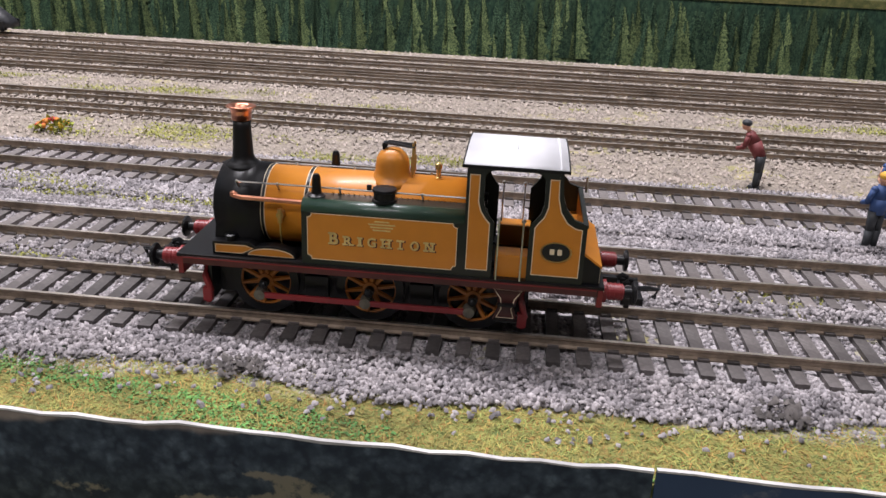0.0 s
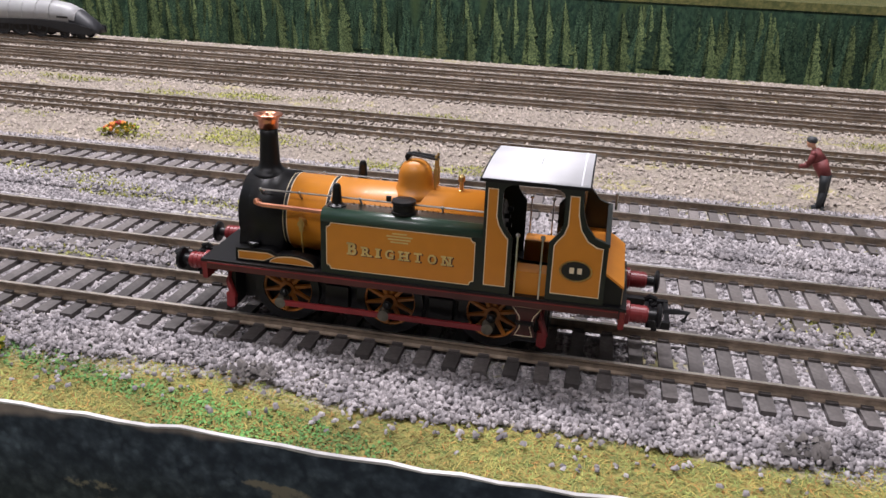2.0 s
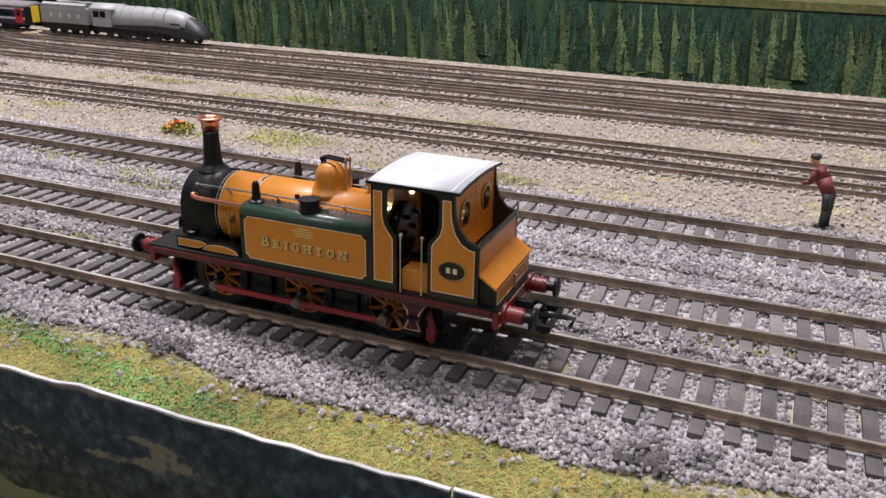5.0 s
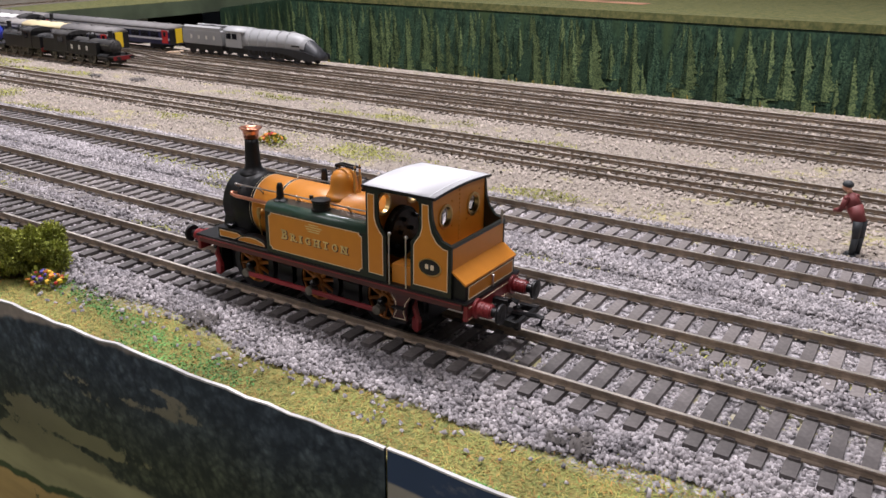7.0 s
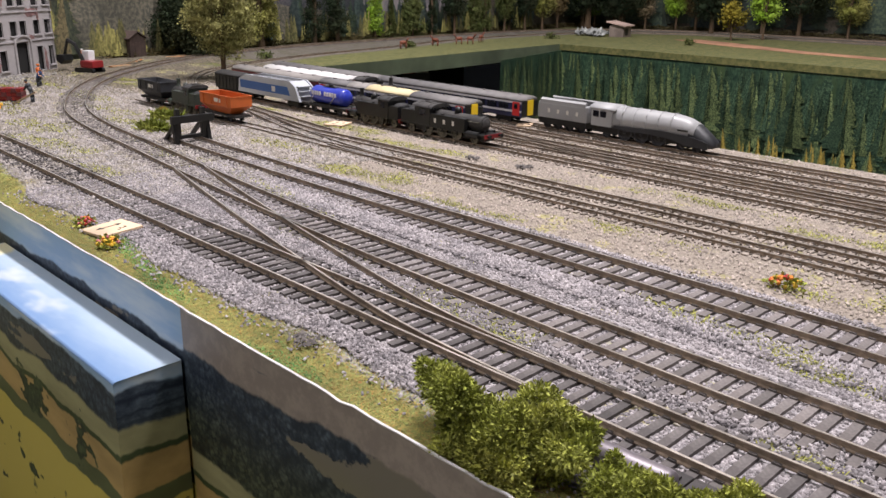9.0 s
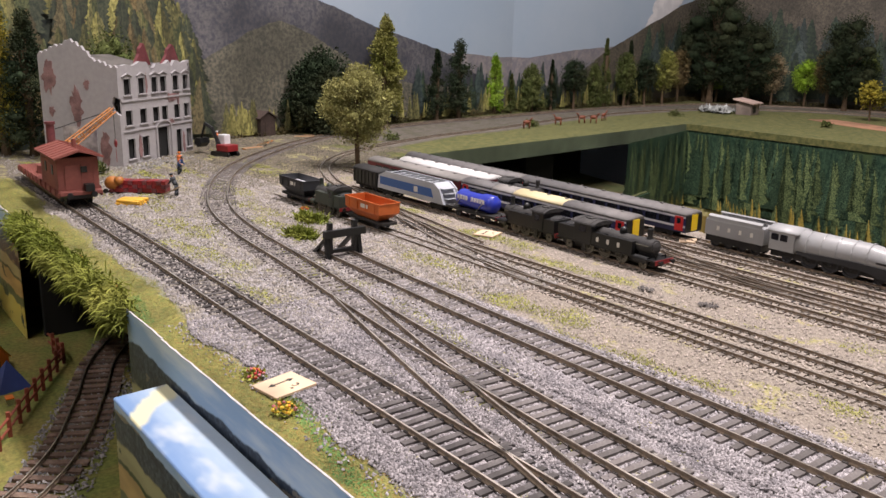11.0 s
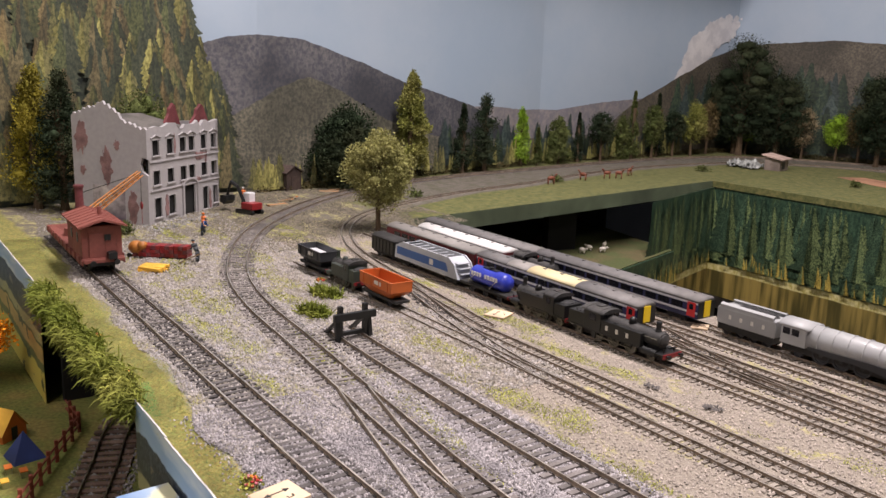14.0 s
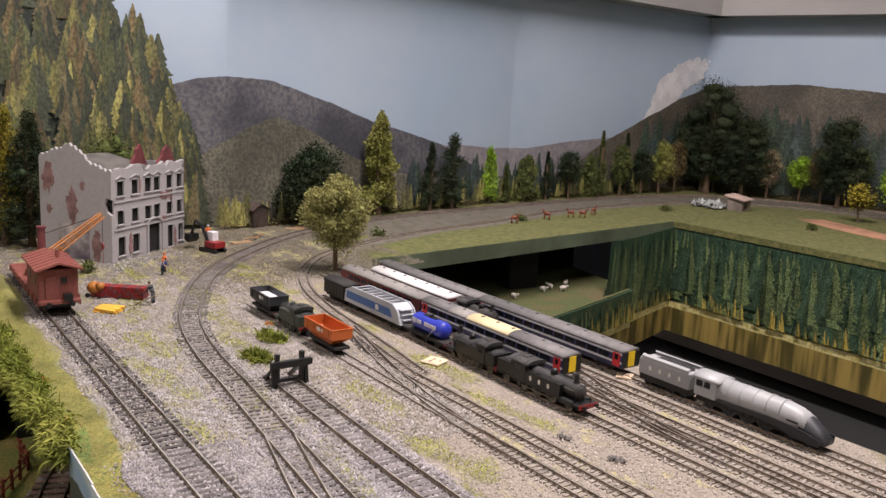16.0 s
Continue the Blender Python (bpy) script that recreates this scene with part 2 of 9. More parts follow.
for pts in ([(-0.60, 0.1795), (-0.69, 0.1800), (-0.78, 0.1925), (-0.86, 0.2110), (-0.92, 0.2275)], [(-0.56, 0.2885), (-0.60, 0.2905), (-0.67, 0.3060), (-0.735, 0.3255), (-0.78, 0.3310)]):
    track("narrow crossover between the storage sidings", pts, NG, None, M_SLEEPER, 0.00015)
track("narrow line that bends round the tree to the back", LOOP, NG, None, M_SLEEPER_BROWN)

# ---------------------------------------------------------------- the orange tank engine
M_ORANGE = mat("ochre_enamel", (0.53, 0.20, 0.017), 0.4, grain=0.06, scale=300, second=(0.48, 0.175, 0.014), coat=0.1)
M_OLIVE = mat("dark_green_enamel", (0.017, 0.042, 0.027), 0.35, grain=0.08, scale=300, coat=0.2)
M_COAL_BLACK = mat("satin_black_enamel", (0.006, 0.0062, 0.0075), 0.38, grain=0.15, scale=500, spec=0.32)
M_CRIMSON = mat("crimson_enamel", (0.24, 0.017, 0.020), 0.4, grain=0.1, scale=400)
M_MAROON = mat("maroon_valance", (0.075, 0.013, 0.013), 0.45, grain=0.12, scale=400)
M_CREAM = mat("cream_lining", (0.72, 0.60, 0.42), 0.5)
M_GOLD = mat("gold_lettering", (0.62, 0.46, 0.17), 0.4, 0.0, grain=0.1, scale=900)
M_COPPER = mat("polished_copper", (0.80, 0.36, 0.23), 0.28, 1.0, grain=0.12, scale=800)
M_BRASS = mat("polished_brass", (0.80, 0.56, 0.24), 0.28, 1.0, grain=0.1, scale=800)
M_STEEL = mat("bright_steel", (0.62, 0.60, 0.57), 0.3, 1.0, grain=0.1, scale=800)
M_WHITE = mat("white_roof_paint", (0.74, 0.745, 0.77), 0.5, grain=0.05, scale=200)
M_TIMBER = mat("cab_floor_wood", (0.30, 0.12, 0.04), 0.6, grain=0.3, scale=500)
M_GLASS = bpy.data.materials.new("clear_glazing")
M_GLASS.use_nodes = True
M_GLASS.node_tree.nodes["Principled BSDF"].inputs["Transmission Weight"].default_value = 1.0
M_GLASS.node_tree.nodes["Principled BSDF"].inputs["Roughness"].default_value = 0.05
PL = -0.240
M_TARNISH = mat("tarnished_steel", (0.16, 0.15, 0.12), 0.5, 0.6, grain=0.3, scale=900)
M_DEEP = mat("black_green_enamel", (0.0055, 0.0100, 0.0080), 0.36, grain=0.08, scale=300, coat=0.15)
M_SPOKE = mat("weathered_ochre_spokes", (0.43, 0.15, 0.016), 0.5, grain=0.25, scale=600, second=(0.25, 0.09, 0.02))


def mm(bm):
    """A bmesh drawn in millimetres, brought to metres."""
    bmesh.ops.scale(bm, vec=(0.001,) * 3, verts=bm.verts)
    return bm


def rounded(x0, x1, z0, z1, r, n=5):
    out = []
    for cx, cz, a in ((x1 - r, z1 - r, 0), (x0 + r, z1 - r, 90), (x0 + r, z0 + r, 180), (x1 - r, z0 + r, 270)):
        out += [(cx + r * math.cos(radians(a + 90 * i / n)), cz + r * math.sin(radians(a + 90 * i / n))) for i in range(n + 1)]
    return out


def notched(x0, x1, z0, z1, r, n=4):
    """A panel outline with scooped corners."""
    out = []
    for cx, cz, a in ((x1, z1, 270), (x0, z1, 0), (x0, z0, 90), (x1, z0, 180)):
        out += [(cx + r * math.cos(radians(a - 90 * i / n)), cz + r * math.sin(radians(a - 90 * i / n))) for i in range(n + 1)]
    return out


def lining(bm, poly, y, w, out=-1, deep=0.12):
    """A thin raised line along a closed outline on the face y."""
    n = len(poly)
    p = [Vector(q) for q in poly]
    area = sum(p[i].x * p[(i + 1) % n].y - p[(i + 1) % n].x * p[i].y for i in range(n))
    sgn = 1 if area > 0 else -1
    inn = []
    for i in range(n):
        a, b = (p[i] - p[i - 1]), (p[(i + 1) % n] - p[i])
        d = (a.normalized() + b.normalized())
        d = d.normalized() if d.length > 1e-6 else a.normalized()
        inn.append(p[i] + Vector((-d.y, d.x)) * w * sgn)
    rows = [[bm.verts.new((q.x, y + out * e, q.y)) for q in ring] for ring, e in ((p, 0), (p, deep), (inn, deep), (inn, 0))]
    for a, b in zip(rows, rows[1:]):
        for i in range(n):
            bm.faces.new((a[i], a[(i + 1) % n], b[(i + 1) % n], b[i]))
    return bm


def lettering(name, text, size, m, material, parent, label="", space=1.0):
    cu = bpy.data.curves.new(name, "FONT")
    cu.body, cu.size, cu.align_x, cu.align_y, cu.extrude, cu.space_character, cu.offset = text, size, "CENTER", "CENTER", size * 0.03, space, size * 0.02
    tmp = new(name, cu)
    me = bpy.data.meshes.new_from_object(tmp.evaluated_get(bpy.context.evaluated_depsgraph_get()))
    bpy.data.objects.remove(tmp)
    me.materials.clear()
    me.materials.append(material)
    ob = new(name, me)
    ob.matrix_world = m
    ob.parent = parent
    return tagged(ob, label)


def slab_word(word, m, parent):
    """Gold slab-serif name with a dark shade, the first letter taller; in metres, centred on m."""
    bm, dark = B(), B()
    wide = {"B": 1.95, "R": 1.9, "I": 0.75, "G": 1.9, "H": 1.95, "T": 1.8, "O": 1.95, "N": 1.95}
    feet = {"B": (0.14,), "R": (0.14, 0.9), "I": (0.5,), "H": (0.14, 0.86), "T": (0.5,), "N": (0.14, 0.86)}
    tops = {"B": (0.14,), "R": (0.14,), "I": (0.5,), "H": (0.14, 0.86), "N": (0.12, 0.86)}
    gap = 1.2
    total = 0.9 * sum(wide[c] for c in word) + gap * (len(word) - 1)
    x = -total / 2
    for i, c in enumerate(word):
        w, h = wide[c] * 0.9, 2.6 if i == 0 else 2.0
        cu = bpy.data.curves.new("letter", "FONT")
        cu.body, cu.size, cu.offset, cu.extrude = c, 1, 0.028, 0.03
        tmp = new("letter", cu)
        me = bpy.data.meshes.new_from_object(tmp.evaluated_get(bpy.context.evaluated_depsgraph_get()))
        bpy.data.objects.remove(tmp)
        co = np.array([v.co for v in me.vertices])
        lo, hi = co.min(0), co.max(0)
        stem = 0.62
        for target, ox, oz in ((bm, 0, 0.0), (dark, 0.28, -0.06)):
            vs = []
            for p in co:
                u = (p[0] - lo[0]) / (hi[0] - lo[0])
                u = x + w * u if c != "I" else x + w / 2 + (u - 0.5) * stem
                vs.append(target.verts.new((u + ox, (p[1] - lo[1]) / (hi[1] - lo[1]) * h - 1.12 - (0.12 if target is dark else 0), oz + (0.09 if p[2] > 0 else 0))))
            for f in me.polygons:
                if len(set(f.vertices)) > 2:
                    target.faces.new([vs[k] for k in f.vertices])
            for marks, z0 in ((feet, -1.12), (tops, -1.12 + h - 0.36)):
                for u in marks.get(c, ()):
                    a = x + w * u
                    d = 0.12 if target is dark else 0
                    box(target, a - 0.55 + ox, a + 0.55 + ox, z0 - d, z0 + 0.36 - d, oz, oz + 0.085)
        bpy.data.meshes.remove(me)
        x += w + gap
    a = part("name_lettering", mm(bm), M_GOLD, parent, "gold slab-serif name lettering")
    b = part("letter_shade", mm(dark), M_MAROON, parent, "dark shade of the letters")
    a.matrix_basis = b.matrix_basis = m
    return a


def spoked_wheel(parent, x, side):
    """A spoked driving wheel; side: -1 towards the board's edge."""
    y = side * 8.6
    bm = B()
    lathe(bm, [(5.5, 0), (7.2, 0), (7.2, 1.6), (7.9, 1.8), (7.9, 2.4), (5.5, 2.4), (5.5, 0)], n=36, axis="y")
    bmesh.ops.translate(bm, vec=(x, y - (0 if side < 0 else 0), 7.2), verts=bm.verts)
    if side > 0:
        bmesh.ops.scale(bm, vec=(1, -1, 1), space=Matrix.Translation((0, -y, 0)), verts=bm.verts)
        bmesh.ops.reverse_faces(bm, faces=bm.faces)
    wheel = part("wheel", mm(bm), M_COAL_BLACK, parent, "black steel tyre")
    bm = B()
    lathe(bm, [(5.2, 0.5), (5.6, 0.4), (5.6, 1.4), (5.2, 1.3), (5.2, 0.5)], n=36, axis="y")
    for i in range(10):
        a = 2 * math.pi * (i + 0.3) / 10
        d = Vector((math.cos(a), 0, math.sin(a)))
        cyl(bm, d * 1.2 + Vector((0, 0.7, 0)), d * 5.6 + Vector((0, 0.7, 0)), 0.62, 0.42, 6)
    cyl(bm, (0, -0.3, 0), (0, 1.6, 0), 1.7, 1.7, 16)
    bmesh.ops.translate(bm, vec=(x, y if side < 0 else y - 1.6, 7.2), verts=bm.verts)
    part("spokes", mm(bm), M_SPOKE, wheel, "ochre spokes and hub")
    bm = B()
    cyl(bm, (x, side * 8.8, 7.2), (x, side * 10.6, 7.2), 1.0, 1.0, 12)
    ball(bm, (x, side * 10.6, 7.2), 0.8, 8)
    part("hub_cap", mm(bm), M_COAL_BLACK, wheel)
    bm = B()
    cyl(bm, (x - 0.6, side * 9.2, 5.1), (x - 0.6, side * 11.6, 5.1), 1.35, 1.2, 12)
    part("crank_pin", mm(bm), M_TARNISH, wheel, "tarnished steel crank pin")


def tank_engine():
    e = empty("tank_locomotive", pose(PL, 0.00875, 0), "ochre and dark green tank engine with a copper-capped chimney", "locomotive")
    # frames and running plate
    bm = B()
    box(bm, -39.9, 48.2, -12.8, 12.8, 13.1, 13.8, 0.15)
    for s in (-1, 1):
        box(bm, -38.6, 47, s * 12.2, s * 12.75, 11.6, 13.0)
    part("running_plate", mm(bm), M_COAL_BLACK, e)
    for s in (-1, 1):
        bm = B()
        box(bm, -38.5, 46.8, s * 12.6, s * 13.0, 11.7, 13.3, 0.1)
        v = part("valance", mm(bm), M_MAROON, e, "maroon valance with a red line")
        bm = B()
        box(bm, -38.4, 46.7, s * 12.95, s * 13.08, 12.95, 13.15)
        part("red_line", mm(bm), M_CRIMSON, v)
    bm = B()
    box(bm, -33, 33.5, -6.4, 6.4, 3.2, 12.9)
    box(bm, -37, 46.5, -5.4, 5.4, 9.2, 12.9)
    box(bm, -30, 33, -7.2, 7.2, 8.5, 12.9)
    for x in (-11.5, 11.0):
        box(bm, x - 2.6, x + 2.6, -8.2, 8.2, 4.0, 9.0, 0.4)
    box(bm, -35.5, -33.8, -9.5, 9.5, 2.4, 12.2)
    part("frame", mm(bm), M_COAL_BLACK, e)
    bm = B()
    box(bm, 24.5, 33.0, -7.8, 7.8, 5.5, 12.9, 0.3)
    part("ashpan", mm(bm), M_COAL_BLACK, e)
    for x0, x1 in ((-39.8, -38.6), (46.9, 48.1)):
        bm = B()
        box(bm, x0, x1, -12.6, 12.6, 9.2, 13.1, 0.25)
        beam = part("buffer_beam", mm(bm), M_CRIMSON, e, "crimson buffer beam")
        bm = B()
        xx = x0 - 0.08 if x0 < 0 else x1 + 0.08
        for z in (9.7, 12.6):
            box(bm, xx - 0.05, xx + 0.05, -12, 12, z - 0.1, z + 0.1)
        part("lining", mm(bm), M_CREAM, beam)
    for x, s in ((-39.8, -1), (48.1, 1)):
        for y in (-8.7, 8.7):
            bm = B()
            lathe(bm, [(2.4, 0), (2.4, s * 0.8), (1.75, s * 1.0), (1.7, s * 4.2), (1.4, s * 4.3), (1.4, s * 4.5)], (x, y, 11.4), 20, "x")
            for k in (1.6, 2.5, 3.4):
                lathe(bm, [(1.85, s * k), (1.85, s * (k + 0.25))], (x, y, 11.4), 20, "x")
            bf = part("buffer", mm(bm), M_CRIMSON, e, "crimson banded buffer")
            bm = B()
            lathe(bm, [(1.1, s * 4.3), (1.1, s * 6.0), (2.3, s * 6.2), (2.5, s * 6.5), (2.4, s * 6.9), (1.2, s * 7.2)], (x, y, 11.4), 20, "x")
            part("buffer_head", mm(bm), M_COAL_BLACK, bf)
        bm = B()
        box(bm, x, x + s * 4, -0.9, 0.9, 9.6, 11.2, 0.3)
        tube(bm, [(x + s * 3.6, 0, 10.6), (x + s * 5, 0, 11.6), (x + s * 6.2, 0, 11.2), (x + s * 6.4, 0, 10.1), (x + s * 5.5, 0, 9.5)], 0.55, 6)
        part("draw_hook", mm(bm), M_COAL_BLACK, e)
        bm = B()
        box(bm, x - s * 1, x + s * 6.5, -3.2, 3.2, 7.2, 8.0, 0.2)
        for y in (-5.2, 5.2):
            box(bm, x + s * 4.5, x + s * 9.2, y - 0.6, y + 0.6, 7.2, 8.8, 0.2)
        box(bm, x + s * 8.2, x + s * 9.2, -5.8, 5.8, 7.4, 8.6, 0.2)
        box(bm, x + s * 4.5, x + s * 5.3, -5.8, 5.8, 7.2, 8.4, 0.2)
        tube(bm, [(x + s * 5, 0, 8.3), (x + s * 11, 0, 8.9), (x + s * 13, 0, 8.8), (x + s * 12.2, 0, 6.8)], 0.6, 6)
        box(bm, x + s * 6.0, x + s * 7.2, -0.8, 0.8, 4.2, 7.6, 0.2)
        part("coupling", mm(bm), M_COAL_BLACK, e, "black plastic tension-lock coupling")
    # wheels, rods, brakes
    for x in (-22.4, 0.2, 22.0):
        for s in (-1, 1):
            spoked_wheel(e, x, s)
    for s in (-1, 1):
        for x0, x1 in ((-22.4, 0.2), (0.2, 22.0)):
            bm = B()
            box(bm, x0 - 0.6, x1 - 0.6, s * 10.9, s * 11.5, 4.5, 5.7, 0.15)
            part("side_rod", mm(bm), M_CRIMSON, e, "crimson side rod")
        for x in (-34.6, 32.5):
            bm = B()
            tube(bm, [(x, s * 9.6, 11.5), (x - 0.6, s * 9.9, 8), (x + 0.5, s * 9.9, 4.5), (x - 0.2, s * 9.9, 2.0)], 0.75, 6)
            box(bm, x - 1.1, x + 0.9, s * 9.2, s * 10.6, 2.2, 5.4, 0.3)
            part("brake_hanger", mm(bm), M_CRIMSON, e, "crimson brake hanger and guard iron")
        # cab steps
        bm = B()
        prism(bm, [(25.5, 12.0), (32.8, 12.0), (31.2, 9.5), (30.6, 7.0), (31.3, 4.6), (26.4, 4.6), (27.4, 7.0), (27.2, 9.5)], "y", s * 11.6, s * 12.1)
        st = part("cab_step", mm(bm), M_MAROON, e, "maroon step plate lined in cream")
        bm = B()
        lining(bm, [(26.2, 11.4), (32.1, 11.4), (30.7, 9.3), (30.1, 7.0), (30.7, 5.0), (27.0, 5.0), (27.9, 7.0), (27.7, 9.3)], s * 12.1, 0.18, s)
        part("lining", mm(bm), M_CREAM, st)
        bm = B()
        box(bm, 26.6, 31.4, s * 11.6, s * 13.4, 4.5, 4.9, 0.1)
        box(bm, 27.2, 30.8, s * 11.6, s * 13.4, 8.0, 8.4, 0.1)
        part("tread", mm(bm), M_COAL_BLACK, st)
    # boiler, smokebox, chimney
    bm = B()
    lathe(bm, [(8.2, -23.2), (8.2, 19.7)], (0, 0, 22.1), 48, "x")
    boiler = part("boiler", mm(bm), M_ORANGE, e, "ochre boiler barrel", True)
    for x in (-22.7, -13.7):
        bm = B()
        lathe(bm, [(8.2, x - 0.3), (8.33, x - 0.3), (8.33, x + 0.3), (8.2, x + 0.3)], (0, 0, 22.1), 40, "x")
        bd = part("boiler_band", mm(bm), M_COAL_BLACK, boiler, "black boiler band edged in cream")
        bm = B()
        for d in (-0.46, 0.32):
            lathe(bm, [(8.2, x + d), (8.30, x + d), (8.30, x + d + 0.14), (8.2, x + d + 0.14)], (0, 0, 22.1), 40, "x")
        part("lining", mm(bm), M_CREAM, bd)
    bm = B()
    sec = [(8.6 * math.cos(radians(a)), 22.1 + 8.6 * math.sin(radians(a))) for a in range(-20, 201, 10)]
    sec += [(-8.6, 17.5), (-9.2, 13.1), (9.2, 13.1), (8.6, 17.5)]
    prism(bm, sec, "x", -32.8, -23.2)
    smoke = part("smokebox", mm(bm), M_COAL_BLACK, e, "satin black smokebox", True)
    bm = B()
    lathe(bm, [(7.2, -32.8), (7.2, -33.3), (6.6, -33.8), (3.0, -34.4), (0.01, -34.5)], (0, 0, 22.1), 32, "x")
    door = part("smokebox_door", mm(bm), M_COAL_BLACK, smoke, "", True)
    bm = B()
    cyl(bm, (-34.4, 0, 22.1), (-35.8, 0, 22.1), 0.35, 0.3, 8)
    cyl(bm, (-35.4, 0, 22.1), (-35.4, 2.2, 20.6), 0.25, 0.2, 6)
    cyl(bm, (-35.6, 0, 22.1), (-35.6, -2.0, 20.4), 0.25, 0.2, 6)
    part("door_handle", mm(bm), M_STEEL, door, "bright door handles")
    bm = B()
    lathe(bm, [(4.0, 29.0), (3.9, 30.3), (3.1, 30.8), (2.45, 31.5), (2.2, 32.5), (1.9, 38.0), (1.85, 39.9)], (-29.0, 0, 0), 32)
    ch = part("chimney", mm(bm), M_COAL_BLACK, e, "", True)
    bm = B()
    lathe(bm, [(1.5, 40.4), (2.05, 39.8), (2.15, 41.5), (2.5, 42.2), (3.05, 42.5), (3.1, 42.75), (2.5, 42.8), (1.6, 42.5), (1.5, 40.4)], (-29.0, 0, 0), 32)
    part("cap", mm(bm), M_COPPER, ch, "polished copper chimney cap", True)
    bm = B()
    lathe(bm, [(5.6, 28.6), (4.6, 29.5), (3.9, 30.4), (3.6, 31.4), (3.55, 32.6), (3.35, 33.8), (2.75, 34.9), (1.8, 35.7), (0.9, 36.0), (0.02, 36.1)], (3.1, 0, 0), 32)
    dome = part("dome", mm(bm), M_ORANGE, boiler, "ochre steam dome", True)
    bm = B()
    for y in (-1.0, 1.0):
        cyl(bm, (7.5, y, 29.8), (7.5, y, 37.4), 0.30, 0.26, 8)
        cyl(bm, (7.5, y, 31.0), (7.5, y, 34.6), 0.46, 0.46, 8)
    part("spring_balance", mm(bm), M_BRASS, dome, "brass spring balances")
    bm = B()
    for y in (-1.0, 1.0):
        tube(bm, [(1.3, y * 0.6, 35.7), (1.4, y * 0.6, 36.8), (2.3, y * 0.7, 37.1), (7.8, y, 36.6)], 0.32, 6)
    cyl(bm, (1.5, -0.9, 36.6), (1.5, 0.9, 36.6), 0.6, 0.6, 8)
    part("valve_lever", mm(bm), M_COAL_BLACK, dome)
    bm = B()
    lathe(bm, [(0.8, 29.6), (0.8, 30.2), (0.45, 30.4), (0.45, 32.0), (0.75, 32.2), (0.7, 33.2), (0.2, 33.6)], (12.8, 0, 0), 14)
    part("whistle", mm(bm), M_BRASS, boiler, "brass whistle")
    for s in (-1, 1):
        bm = B()
        tube(bm, [(-28.4, s * 7.6, 26.0), (-28.5, s * 8.9, 26.2), (-27.9, s * 9.3, 26.1), (-26.8, s * 9.4, 25.9), (-13.2, s * 9.3, 25.7)], 0.5, 10)
        ball(bm, (-28.4, s * 8.9, 26.3), 0.75, 10)
        part("feed_pipe", mm(bm), M_COPPER, boiler, "bright copper pipe")
        bm = B()
        tube(bm, [(-28.2, s * 7.5, 28.6), (-12, s * 7.7, 28.7), (19.6, s * 7.7, 28.7)], 0.2, 6)
        for x in (-28.0, -19.5, -6.5, 10.5):
            cyl(bm, (x, s * 6.4, 27.2), (x, s * 7.7, 28.7), 0.26, 0.24, 6)
            ball(bm, (x, s * 7.7, 28.7), 0.38, 8)
        part("handrail", mm(bm), M_STEEL, boiler, "bright steel handrail with knobs")
        bm = B()
        cyl(bm, (-18.6, s * 8.0, 22.6), (-18.6, s * 9.6, 22.6), 0.9, 0.8, 10)
        cyl(bm, (-18.6, s * 9.3, 24.0), (-18.6, s * 9.3, 21.0), 0.55, 0.55, 8)
        tube(bm, [(-18.6, s * 9.3, 21.2), (-18.6, s * 9.2, 18.5), (-18.6, s * 8.4, 15.5)], 0.22, 6)
        part("clack_valve", mm(bm), M_BRASS, boiler, "brass clack valve")
        # side tanks
        bm = B()
        curve = [(s * (10.1 + 2.4 * math.cos(radians(a))), 24.9 + 2.4 * math.sin(radians(a))) for a in range(0, 91, 15)]
        prism(bm, [(s * 6.6, 13.7), (s * 12.5, 13.7)] + curve + [(s * 6.6, 27.3)], "x", -13.3, 19.6)
        tank = part("side_tank", mm(bm), M_DEEP, e, "black-green side water tank with an ochre lined panel")
        bm = B()
        over = [(s * (10.1 + 2.47 * math.cos(radians(a))), 24.9 + 2.47 * math.sin(radians(a))) for a in range(0, 83, 9)]
        under = [(s * (10.1 + 2.30 * math.cos(radians(a))), 24.9 + 2.30 * math.sin(radians(a))) for a in range(81, -1, -9)]
        prism(bm, over + under, "x", -13.35, 19.6)
        part("tank_shoulder", mm(bm), M_OLIVE, tank, "mid green rounded tank shoulder", True)
        bm = B()
        prism(bm, notched(-12.1, 18.3, 14.9, 24.9, 0.9), "y", s * 12.5, s * 12.62)
        panel = part("panel", mm(bm), M_ORANGE, tank, "ochre name panel")
        bm = B()
        lining(bm, notched(-12.1, 18.3, 14.9, 24.9, 0.9), s * 12.6, 0.17, s, 0.08)
        part("lining", mm(bm), M_CREAM, panel, "cream panel line")
        rot = pose(0.0031, s * 0.01266, 0.0196, 90, 0, 0 if s < 0 else 180)
        slab_word("BRIGHTON", rot, panel)
        bm = B()
        for k, w in ((24.0, 3.0), (23.4, 5.4), (22.8, 4.6), (22.2, 3.6)):
            box(bm, 3.1 - w / 2, 3.1 + w / 2, s * 12.6, s * 12.7, k - 0.14, k + 0.14)
        part("emblem", mm(bm), M_GOLD, panel, "small gold transfer")
        bm = B()
        lathe(bm, [(2.5, 27.3), (2.5, 27.8), (2.2, 27.9), (2.2, 29.3), (2.5, 29.5), (2.4, 30.0), (0.4, 30.3)], (3.0, s * 9.2, 0), 24)
        box(bm, -0.6, 0.4, s * 8.9, s * 9.5, 29.4, 30.5, 0.15)
        part("filler", mm(bm), M_COAL_BLACK, tank, "black tank filler with lid")
        bm = B()
